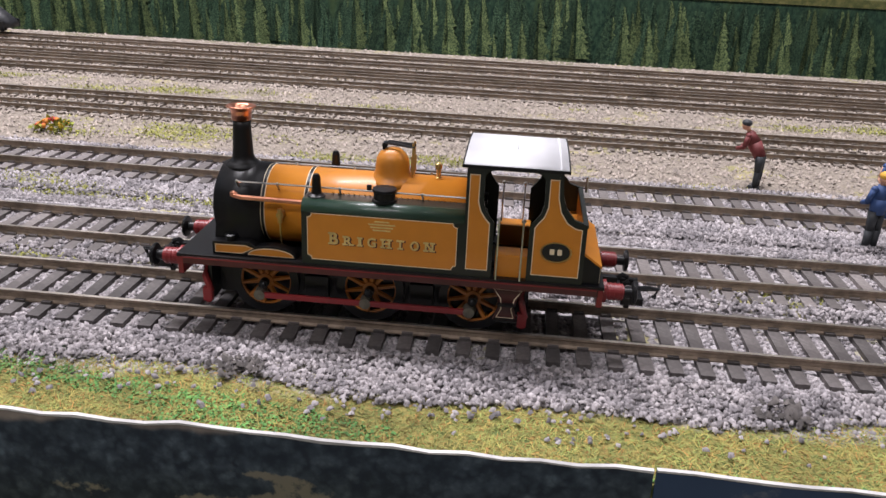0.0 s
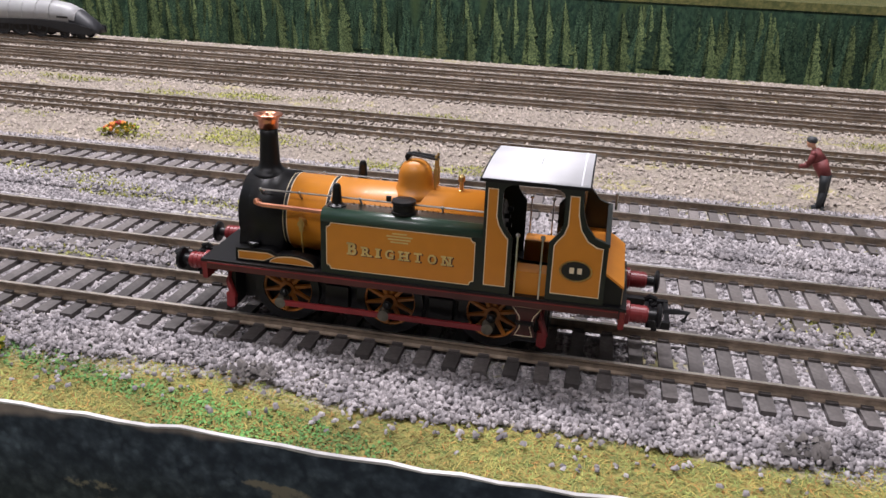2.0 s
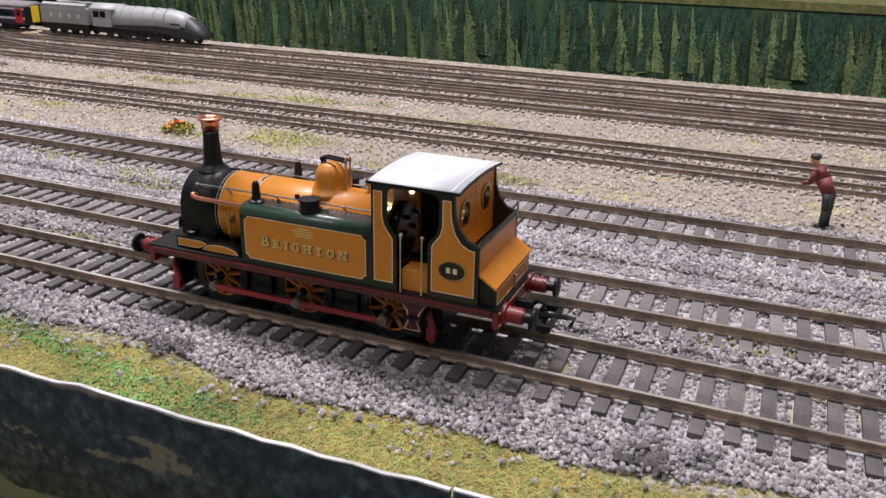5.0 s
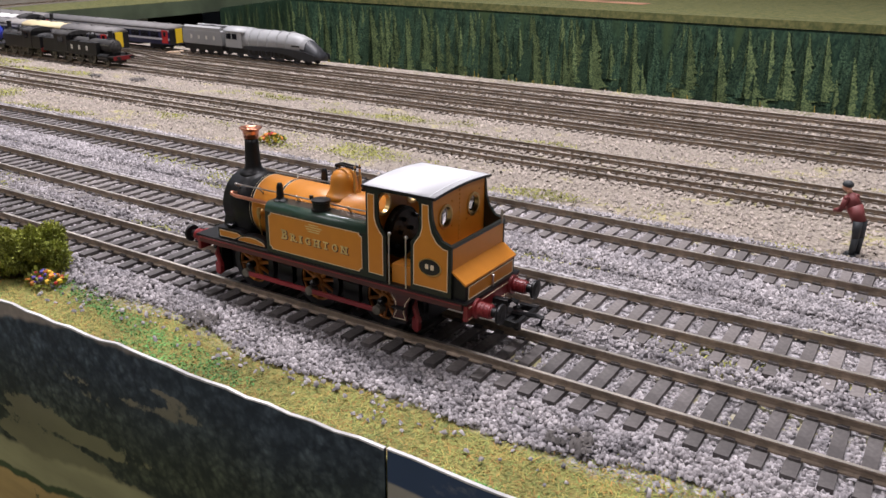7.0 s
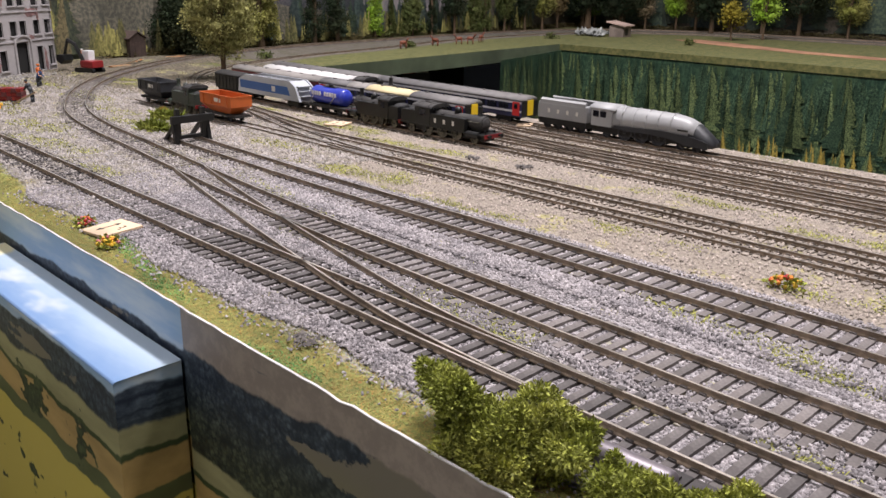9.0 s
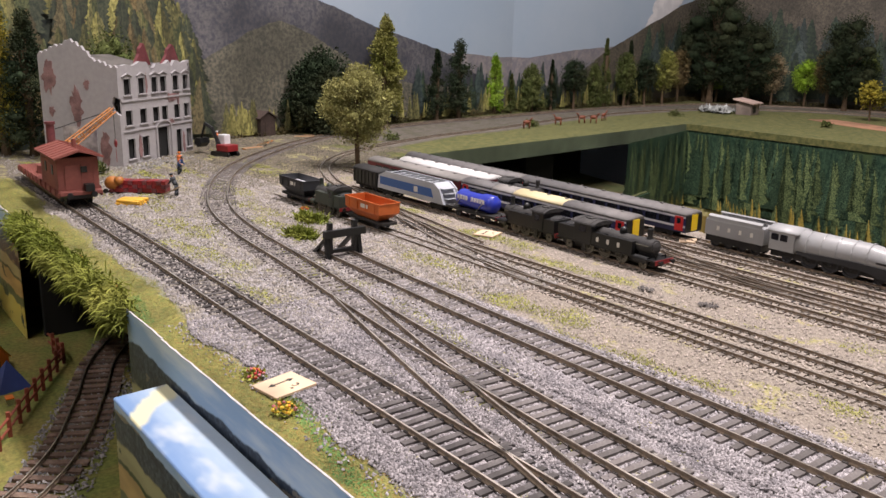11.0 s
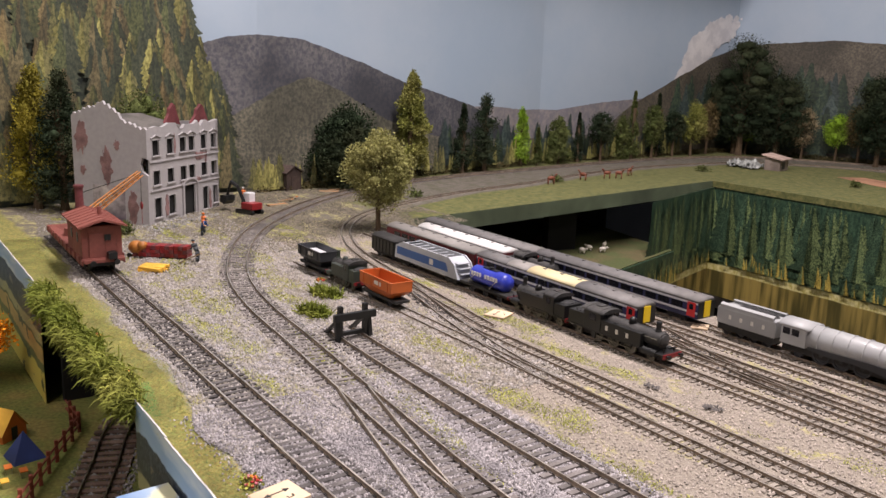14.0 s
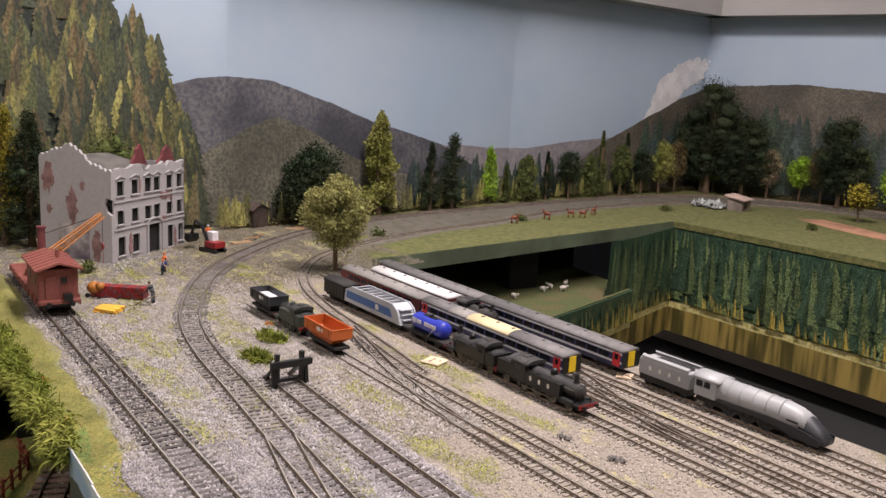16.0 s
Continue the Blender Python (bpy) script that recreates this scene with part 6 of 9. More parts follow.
def sheep(x, y, turn):
    th = empty("toy_sheep", pose(x, y, -0.10, 0, 0, turn), "off-white toy sheep standing on the meadow shelf", "toy sheep", "toy sheep on the shelf")
    bm = B()
    ball(bm, (0, 0, 0.0062), 0.0042, 12, (1.5, 0.85, 0.85))
    ball(bm, (0.007, 0, 0.0085), 0.002, 8, (1.3, 0.8, 0.9))
    for a, b in ((-0.0035, -0.0015), (-0.0035, 0.0015), (0.0035, -0.0015), (0.0035, 0.0015)):
        cyl(bm, (a, b, 0), (a, b, 0.005), 0.0007, 0.0008, 6)
    me = part("fleece", bm, M_WOOL, th, "", True)
    return th


for x, y, t in ((-1.245, 0.775, 20), (-1.255, 0.80, 190), (-1.235, 0.81, 60), (-1.26, 0.84, 120), (-1.23, 0.70, 10)):
    sheep(x, y, t)
th = empty("toy_wagon", pose(-1.287, 0.757, -0.037, 0, 0, 82), "small red and grey model wagon half hidden under the back line", "wagon")
bm = B()
box(bm, -0.020, 0.004, -0.007, 0.007, 0, 0.012, 0.001)
part("red_body", bm, M_CRIMSON, th)
bm = B()
box(bm, 0.0045, 0.030, -0.007, 0.007, 0, 0.014, 0.001)
part("grey_body", bm, M_PELMET, th)
bm = B()
box(bm, -0.022, 0.032, -0.008, 0.008, -0.0630, 0.0)
part("shelf_bracket", bm, M_VOID, th)

# ---------------------------------------------------------------- lower level with the camp site
LZ = -0.10
sheet("lower_ground", [(-0.73, -0.6), (-0.73, 0.25), (-1.46, 0.25), (-1.46, -0.6)], LZ, 0.02, mat("camp_grass", (0.13, 0.15, 0.032), 0.95, grain=0.4, scale=350, bump=0.6, second=(0.20, 0.165, 0.045)), "grassed lower board with the camp site", "ground")
sheet("front_floor", [(-0.72, -0.6), (0.95, -0.6), (0.95, -0.047), (-0.72, -0.047)], -0.16, 0.02, mat("dark_olive_scatter", (0.055, 0.065, 0.022), 0.95, grain=0.4, scale=400, second=(0.09, 0.08, 0.03)), "olive lower board before the printed panels", "ground")
# tunnel lining coloured black in place of the shade inside
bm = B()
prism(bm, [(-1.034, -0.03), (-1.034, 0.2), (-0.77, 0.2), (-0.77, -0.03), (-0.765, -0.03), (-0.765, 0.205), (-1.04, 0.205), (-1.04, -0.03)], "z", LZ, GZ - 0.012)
tagged(part("tunnel_lining", bm, M_VOID), "lining of the tunnel mouth, blackened for the dark inside", "tunnel", kind="structure")
M_SLEEPER_LOW = mat("red_brown_sleepers", (0.115, 0.072, 0.052), 0.8, grain=0.35, scale=600, second=(0.17, 0.12, 0.09), each=0.3)
LOW = dict(OO, top=LZ + 0.005, pitch=0.0090, sw=0.0046, sl=0.034)
track("line in the lower tunnel", [(-0.750, -0.135), (-0.780, -0.100), (-0.818, -0.070), (-0.885, -0.037), (-0.958, -0.004), (-1.0, 0.030), (-1.015, 0.075)], LOW, None, M_SLEEPER_LOW)
M_DARKSTONE = mat("dark_grey_chippings", (0.20, 0.19, 0.18), 0.95, grain=0.3, scale=900, each=0.5)
scatter_stones("tunnel_chippings", 9000, -1.0, -0.75, -0.14, 0.04, 0.0013, LZ + 0.0006, M_DARKSTONE, "grey chippings round the lower line",
               lambda p, r: np.abs((p[:, 1] + 0.070) + (p[:, 0] + 0.818) * 0.52) < 0.026, 9, 0.0008)
M_FENCE = mat("red_brown_fence_paint", (0.22, 0.05, 0.025), 0.7, grain=0.2, scale=300)
fence = empty("fence", Matrix.Identity(4), "red-brown post and rail fence beside the lower line", "fence")
fl = [(-0.79, -0.135), (-0.832, -0.1076), (-0.8805, -0.0808), (-0.925, -0.057), (-0.968, -0.0330), (-1.005, -0.0345)]
for (x0, y0), (x1, y1) in zip(fl, fl[1:]):
    n = 3
    for i in range(n):
        x, y = x0 + (x1 - x0) * i / n, y0 + (y1 - y0) * i / n
        bm = B()
        box(bm, x - 0.0012, x + 0.0012, y - 0.0012, y + 0.0012, LZ, LZ + 0.0165, 0.0003)
        part("post", bm, M_FENCE, fence)
    for z in (0.006, 0.0125):
        bm = B()
        tube(bm, [(x0, y0, LZ + z), (x1, y1, LZ + z)], 0.0009, 6)
        part("fence_rail", bm, M_FENCE, fence)


def tent(x, y, turn, w, l, h, m, label, ridge=True, fly=None):
    th = empty("toy_tent", pose(x, y, LZ, 0, 0, turn), label, "tent", "tents of the camp")
    bm = B()
    if ridge:
        prism(bm, [(-w / 2, 0), (w / 2, 0), (w / 2, h * 0.35), (0, h), (-w / 2, h * 0.35)], "x", -l / 2, l / 2)
    else:
        b = [bm.verts.new(q) for q in ((-l / 2, -w / 2, 0), (l / 2, -w / 2, 0), (l / 2, w / 2, 0), (-l / 2, w / 2, 0))]
        t = bm.verts.new((0, 0, h))
        bm.faces.new(b[::-1])
        for i in range(4):
            bm.faces.new((b[i], b[(i + 1) % 4], t))
    part("canvas", bm, m, th)
    if fly:
        bm = B()
        for s in (-1, 1):
            q = [bm.verts.new(v) for v in ((-l * 0.56, s * w * 0.58, h * 0.3), (l * 0.56, s * w * 0.58, h * 0.3), (l * 0.56, 0, h * 1.04), (-l * 0.56, 0, h * 1.04))]
            bm.faces.new(q if s < 0 else q[::-1])
        part("fly_sheet", bm, fly, th, "yellow fly sheet")
        bm = B()
        box(bm, l / 2, l / 2 + 0.0004, -w * 0.12, w * 0.12, 0, h * 0.45)
        part("door_flap", bm, M_BLACK, th)
    return th


M_TENT_O = mat("orange_canvas", (0.62, 0.16, 0.02), 0.7, grain=0.1, scale=200)
M_TENT_Y = mat("yellow_canvas", (0.75, 0.42, 0.05), 0.7, grain=0.1, scale=200)
M_TENT_B = mat("navy_canvas", (0.02, 0.04, 0.16), 0.7, grain=0.1, scale=200)
tent(-0.99, -0.083, 35, 0.022, 0.026, 0.022, M_TENT_O, "orange ridge tent with a yellow fly sheet on the camp grass", True, M_TENT_Y)
tent(-0.945, -0.0745, 10, 0.022, 0.022, 0.020, M_TENT_B, "navy blue pyramid tent on the camp grass", False)
for x, y, m in ((-0.925, -0.088, M_TENT_O), (-0.915, -0.080, M_TENT_O), (-0.905, -0.093, M_TENT_Y), (-1.07, -0.08, M_TENT_O)):
    th = empty("camp_table", Matrix.Translation((x, y, LZ)), "small bright camp table with stools on the grass", "table", "camp tables")
    bm = B()
    box(bm, -0.0035, 0.0035, -0.0025, 0.0025, 0.0042, 0.0050, 0.0002)
    part("tabletop", bm, m, th)
    for s in (-1, 1):
        bm = B()
        box(bm, s * 0.0028 - 0.0003, s * 0.0028 + 0.0003, -0.002, 0.002, 0, 0.0044)
        part("leg", bm, M_STEEL, th)


def figure(x, y, z, h, turn, tops, legs, label, lean=0.0, hat=None):
    """A little painted toy figure, one plain mesh; hat: the paint of its helmet."""
    bm = B()
    box(bm, -h * 0.11, h * 0.11, -h * 0.09, h * 0.09, -h * 0.01, h * 0.02)
    for s in (-1, 1):
        cyl(bm, (s * h * 0.06, 0, h * 0.02), (s * h * 0.05, -h * 0.01, h * 0.26), h * 0.042, h * 0.052, 8)
        cyl(bm, (s * h * 0.05, -h * 0.01, h * 0.26), (s * h * 0.045, 0, h * 0.50), h * 0.052, h * 0.068, 8)
        ball(bm, (s * h * 0.065, h * 0.035, h * 0.03), h * 0.045, 8, (0.9, 1.6, 0.7))
    k = len(bm.faces)
    way = Vector((0, lean * h * 0.9, h * 0.36))
    hip = Vector((0, 0, h * 0.47))
    cyl(bm, hip, hip + way * 0.55, h * 0.088, h * 0.108, 12)
    cyl(bm, hip + way * 0.55, hip + way, h * 0.108, h * 0.055, 12)
    for s in (-1, 1):
        sh = hip + way * 0.86 + Vector((s * h * 0.105, 0, 0))
        el = sh + Vector((s * h * 0.035, h * 0.03, -h * 0.16))
        ball(bm, sh, h * 0.045, 8)
        cyl(bm, sh, el, h * 0.042, h * 0.036, 8)
        cyl(bm, el, el + Vector((-s * h * 0.03, h * 0.12, -h * 0.05)), h * 0.036, h * 0.028, 8)
    j = len(bm.faces)
    head = hip + way * 1.14 + Vector((0, lean * h * 0.12, h * 0.035))
    cyl(bm, hip + way * 0.96, head, h * 0.035, h * 0.035, 8)
    ball(bm, head, h * 0.066, 10, (0.9, 1, 1.2))
    q = len(bm.faces)
    ball(bm, head + Vector((0, -h * 0.008, h * 0.03)), h * 0.07, 10, (1, 1.1, 0.8))
    bm.faces.ensure_lookup_table()
    for i, fa in enumerate(bm.faces):
        fa.material_index = 0 if i < k else 1 if i < j else 2 if i < q else 3
        fa.smooth = True
    me = bpy.data.meshes.new("toy_figure")
    bm.to_mesh(me)
    bm.free()
    for m in (legs, tops, M_SKIN, hat or M_DARKCLOTH):
        me.materials.append(m)
    ob = new("toy_figure", me)
    ob.matrix_world = pose(x, y, z, 0, 0, turn)
    return tagged(ob, label, "toy figure", "painted toy figures")


M_SKIN = mat("painted_flesh_plastic", (0.55, 0.30, 0.2), 0.5)
M_DARKCLOTH = mat("dark_painted_trousers", (0.03, 0.035, 0.04), 0.6)
M_REDCLOTH = mat("maroon_painted_jersey", (0.16, 0.03, 0.03), 0.6)
M_BLUECLOTH = mat("blue_painted_jacket", (0.03, 0.07, 0.20), 0.6)
M_HIVIS = mat("orange_painted_vest", (0.7, 0.17, 0.04), 0.6)
figure(-0.1270, 0.134, GZ, 0.0235, 60, M_REDCLOTH, M_DARKCLOTH, "toy workman in a maroon jersey stooping by the tracks", 0.25)
figure(-0.0950, 0.104, GZ, 0.0235, 160, M_BLUECLOTH, M_BLUECLOTH, "toy workman in dark blue standing between the tracks")
figure(-0.1080, 0.079, GZ, 0.0235, 20, M_BLUECLOTH, M_DARKCLOTH, "toy workman in a blue jacket and yellow helmet", 0.0, M_TENT_Y)
figure(-1.20, 0.150, GZ, 0.0225, 30, M_HIVIS, M_DARKCLOTH, "toy workman in an orange vest by the ruin", 0.0, M_TENT_O)
figure(-1.185, 0.143, GZ, 0.020, -50, M_BLUECLOTH, M_DARKCLOTH, "toy workman in blue crouching by the ruin", 0.2)
figure(-1.36, 0.26, GZ, 0.0225, 80, M_HIVIS, M_DARKCLOTH, "toy workman in an orange vest behind the excavator", 0.0, M_WHITE)
figure(-0.94, -0.097, LZ, 0.010, 20, M_BLUECLOTH, M_DARKCLOTH, "toy camper in blue seated by the tents")
figure(-0.955, -0.093, LZ, 0.010, 80, M_SKIN, M_DARKCLOTH, "toy camper seated by the tents")

# ---------------------------------------------------------------- trees
TREE_TINT = {k: mat("foliage_" + k, c, 0.9, grain=0.3, scale=120, second=d, spec=0.12, each=0.45) for k, c, d in (
    ("olive", (0.19, 0.20, 0.05), (0.28, 0.26, 0.09)), ("dark", (0.022, 0.034, 0.018), (0.045, 0.05, 0.025)), ("lime", (0.20, 0.33, 0.03), (0.30, 0.40, 0.08)),
    ("moss", (0.075, 0.095, 0.03), (0.13, 0.14, 0.05)), ("brown", (0.12, 0.09, 0.04), (0.17, 0.13, 0.07)), ("blue", (0.05, 0.12, 0.08), (0.09, 0.16, 0.11)),
    ("spring", (0.15, 0.18, 0.032), (0.235, 0.24, 0.055)), ("scrub", (0.06, 0.055, 0.025), (0.11, 0.085, 0.04)), ("tan", (0.28, 0.22, 0.13), (0.35, 0.28, 0.18)), ("gold", (0.24, 0.20, 0.028), (0.17, 0.16, 0.035)), ("orange", (0.75, 0.30, 0.02), (0.62, 0.20, 0.02)), ("pale", (0.27, 0.26, 0.10), (0.19, 0.19, 0.065)))}


def tree(x, y, z0, h, w, kind, tint, label, seed, n=900, leaf=0.0045):
    th = empty("tree", Matrix.Translation((x, y, z0)), label, "tree", "model trees of the layout")
    rng = np.random.default_rng(seed)
    bm = B()
    bare = {"round": 0.42 if h < 0.104 else 0.34 if h < 0.17 else 0.22, "poplar": 0.12, "spruce": 0.08, "bush": 0.05}[kind]
    lean = rng.normal(0, 0.02, 2) * h
    tube(bm, [(0, 0, -0.002), (lean[0] * 0.3, lean[1] * 0.3, h * 0.3), (lean[0], lean[1], h * 0.72)], max(0.0016, h * 0.026), 7)
    cyl(bm, (0, 0, -0.002), (0, 0, h * 0.1), max(0.0026, h * 0.036), max(0.0017, h * 0.022), 8)
    vs, fs = [], []
    m = {"round": 34, "poplar": 30, "spruce": 26, "bush": 30}[kind]
    for i in range(m):
        u = (i + 0.5) / m
        a = rng.uniform(0, 6.28) + i * 2.4
        z = h * (bare + (1 - bare) * u * 0.93)
        if kind == "round":
            r = w / 2 * math.sqrt(max(0.05, 1 - (2 * u - 0.95) ** 2)) * rng.uniform(0.55, 0.85)
            cr = (w * 0.22, w * 0.22, h * 0.115)
        elif kind == "poplar":
            r = w / 2 * (0.85 - 0.78 * u**2.2) * rng.uniform(0.45, 0.8)
            cr = (w * (0.34 - 0.22 * u),) * 2 + (h * 0.065,)
        elif kind == "spruce":
            r = w / 2 * (1 - u) * rng.uniform(0.5, 0.8)
            cr = (w * (0.30 - 0.24 * u),) * 2 + (h * 0.055,)
        else:
            r = w / 2 * math.sqrt(max(0.05, 1 - u**2)) * rng.uniform(0.5, 0.8)
            cr = (w * 0.22, w * 0.22, h * 0.17)
        c = (r * math.cos(a), r * math.sin(a), z)
        cr = tuple(q * rng.uniform(0.7, 1.3) for q in cr)
        leaf_cloud(vs, fs, rng, c, cr, n // m, leaf)
        core = np.array([(1, 0, 0), (0, 1, 0), (-1, 0, 0), (0, -1, 0), (0.6, 0.6, 0.6), (-0.6, 0.6, 0.6), (-0.6, -0.6, 0.6), (0.6, -0.6, 0.6), (0, 0, 1), (0, 0, -0.9)]) * np.array(cr) * 0.5 + np.array(c)
        k = sum(len(q) for q in vs)
        vs.append(core)
        fs.append(k + np.array([(0, 4, 7), (0, 1, 4), (1, 5, 4), (1, 2, 5), (2, 6, 5), (2, 3, 6), (3, 7, 6), (3, 0, 7), (4, 5, 8), (5, 6, 8), (6, 7, 8), (7, 4, 8), (1, 0, 9), (2, 1, 9), (3, 2, 9), (0, 3, 9)]))
        tube(bm, [(lean[0] * u * 0.7, lean[1] * u * 0.7, max(h * 0.2, z * 0.72)), (c[0] * 0.6, c[1] * 0.6, z * 0.9), c], max(0.0006, h * 0.006), 5)
    part("trunk", bm, M_TWIG, th)
    tri_mesh("crown", vs, fs, TREE_TINT[tint], th)
    return th


tree(-1.127, 0.326, GZ, 0.108, 0.068, "round", "pale", "pale olive model tree with a slender trunk beside the narrow line", 60, 20000, 0.0024)
ROW = [(1.31, 0.178, 0.062, "poplar", "olive"), (1.43, 0.128, 0.045, "spruce", "dark"), (1.48, 0.142, 0.066, "poplar", "dark"), (1.615, 0.116, 0.036, "poplar", "lime"), (1.655, 0.078, 0.02, "spruce", "moss"),
       (1.715, 0.07, 0.055, "bush", "moss"), (1.742, 0.09, 0.036, "round", "moss"), (1.79, 0.107, 0.022, "spruce", "dark"), (1.85, 0.10, 0.055, "round", "dark"), (1.935, 0.09, 0.045, "bush", "moss"), (1.962, 0.155, 0.03, "spruce", "moss"),
       (2.02, 0.115, 0.045, "round", "moss"), (2.06, 0.15, 0.034, "spruce", "dark"), (2.11, 0.10, 0.05, "round", "dark"), (2.165, 0.122, 0.06, "round", "olive"), (2.25, 0.122, 0.045, "round", "brown"), (2.34, 0.10, 0.045, "round", "lime"),
       (2.31, 0.275, 0.17, "round", "dark"), (2.42, 0.20, 0.15, "round", "dark"), (2.52, 0.19, 0.14, "round", "dark"), (2.445, 0.10, 0.05, "round", "lime"), (2.49, 0.135, 0.07, "round", "moss"), (2.52, 0.10, 0.065, "round", "blue"), (2.575, 0.118, 0.06, "round", "tan"),
       (2.645, 0.105, 0.06, "round", "lime"), (2.695, 0.13, 0.06, "round", "brown"), (2.74, 0.20, 0.12, "round", "dark"), (2.77, 0.13, 0.06, "round", "moss"), (2.86, 0.10, 0.06, "round", "lime"), (2.95, 0.17, 0.12, "round", "dark"), (3.05, 0.11, 0.07, "round", "olive")]
TREE_WORDS = {"olive": "olive", "dark": "dark green", "lime": "bright lime green", "moss": "mossy green", "brown": "dull brown", "blue": "bluish green", "tan": "pale tan", "gold": "golden", "pale": "pale olive"}
KIND_WORDS = {"poplar": "tall columnar poplar", "spruce": "narrow pointed spruce", "round": "round-headed model tree", "bush": "low rounded bush"}
for i, (s, h, w, kind, tint) in enumerate(ROW):
    x, y, _ = on_wall(s, 0, 0.035 + 0.02 * ((i * 7) % 3) / 2 + (0.0 if h < 0.18 or kind == "poplar" else 0.03))
    tree(x, y, GZ, h * 0.99, w, kind, tint, f"{TREE_WORDS[tint]} {KIND_WORDS[kind]} before the backscene", 70 + i, 6000 if h < 0.17 else 15000, 0.0026 if h < 0.17 else 0.0034)
x, y, _ = on_wall(1.15, 0, 0.055)
tree(x, y, GZ, 0.112, 0.112, "bush", "dark", "broad dark green bushy tree behind the shed", 120, 20000, 0.0038)
tree(-1.395, 0.050, GZ, 0.168, 0.062, "poplar", "dark", "dark green columnar tree beside the ruin", 121, 10000, 0.0028)
tree(-1.42, 0.025, GZ, 0.172, 0.062, "poplar", "gold", "golden green columnar tree behind the crane", 122, 10000, 0.0028)
tree(-1.41, 0.150, GZ, 0.134, 0.085, "bush", "moss", "mossy green tree rising behind the ruin", 124, 8000, 0.0030)
tree(-1.12, 1.50, GZ, 0.075, 0.055, "round", "gold", "golden yellow model tree beside the red path", 125, 900, 0.005)
tree(-1.09, 1.58, GZ, 0.10, 0.06, "round", "lime", "lime green model tree by the back line", 126, 900, 0.005)
tree(-1.115, -0.088, LZ, 0.062, 0.062, "round", "orange", "vivid orange autumn tree on the camp grass", 127, 5000, 0.0028)

# hedge over the tunnel mouth and tufts by the buffer stop
def bristles(name, label, category, at, roots, n, long, way, spread, material, seed):
    """A clump of thin bristly sprigs from points near the roots; way: the direction that they favour."""
    th = empty(name, Matrix.Translation(at), label, category)
    rng = np.random.default_rng(seed)
    r = np.array(roots)
    o = r[rng.integers(len(r), size=n)] + rng.normal(0, 1, (n, 3)) * np.array(spread)
    d = rng.normal(0, 0.55, (n, 3)) + np.array(way)
    d /= np.linalg.norm(d, axis=1)[:, None]
    l = long * rng.uniform(0.5, 1.3, n)[:, None]
    s = np.cross(d, rng.normal(0, 1, (n, 3)))
    s *= (long * 0.045) / np.maximum(np.linalg.norm(s, axis=1), 1e-6)[:, None]
    tip = o + d * l + np.array([0, 0, -0.25]) * l
    q = np.stack([o - s, o + d * l * 0.55 - s, tip, o + d * l * 0.55 + s, o + s], 1)
    i = 5 * np.arange(n)[:, None]
    bm = B()
    ends = sorted(roots)
    tube(bm, [ends[0], ends[len(ends) // 2], ends[-1]], 0.0012, 6)
    part("stem", bm, M_TWIG, th, "brown woody stem")
    tri_mesh("foliage", [q.reshape(-1, 3)], [np.concatenate([i + np.array([[0, 1, 4]]), i + np.array([[1, 3, 4]]), i + np.array([[1, 2, 3]])])], material, th)
    return th


bristles("hedge", "long bristly yellow-green hedge hanging over the tunnel mouth", "hedge", (-0.90, -0.0425, GZ), [(x, 0.003 * math.sin(x * 90), 0.001) for x in np.linspace(-0.135, 0.130, 60)], 17000, 0.0085, (0.25, -0.7, 0.2), (0.003, 0.0035, 0.003), TREE_TINT["spring"], 33)
for k, (x, y, r) in enumerate(((-0.872, 0.117, 0.007), (-0.914, 0.148, 0.008))):
    bristles("grass_tuft", "bristly yellow-green tuft near the buffer stop", "plant", (x, y, GZ), [(0, 0, 0), (r, 0.002, 0), (-r, -0.001, 0)], 900, 0.011, (0, 0, 0.9), (r * 0.4, r * 0.4, 0.0005), TREE_TINT["spring"], 34 + k)
for i, (x, y) in enumerate(((-1.315, 0.50), (-1.36, 0.82), (-1.37, 1.22), (-1.10, 1.30), (-1.225, 0.075), (-1.30, 0.06))):
    bush("little dark green shrub on the grass bank", (x, y, GZ), [((0, 0, 0.004), (0.012, 0.010, 0.006))], 0.004, 320, 140 + i, TREE_TINT["moss"], "shrub")
rng = np.random.default_rng(77)
vs, fs = [], []
for q in np.arange(1.02, 3.2, 0.012):
    x, y, z = on_wall(q, GZ + 0.004, rng.uniform(0.012, 0.036))
    leaf_cloud(vs, fs, rng, (x, y, z), (0.011, 0.011, rng.uniform(0.003, 0.008)), 130, 0.0032)
tagged(tri_mesh("undergrowth", vs, fs, TREE_TINT["scrub"]), "dark brown-green undergrowth along the foot of the backscene", "bushes", kind="stuff")
# ---------------------------------------------------------------- the ruin
M_RENDER = mat("grey_stone_render", (0.36, 0.34, 0.345), 0.85, grain=0.08, scale=200, bump=0.15, second=(0.34, 0.325, 0.33))
M_BRICKRED = mat("exposed_red_brick", (0.27, 0.155, 0.15), 0.9, grain=0.25, scale=700, bump=0.4)
M_SLATE = mat("dark_slate_roof", (0.12, 0.11, 0.10), 0.8, grain=0.2, scale=300)
M_REDTILE = mat("maroon_roof_tiles", (0.15, 0.036, 0.04), 0.7, grain=0.2, scale=400, bump=0.4)


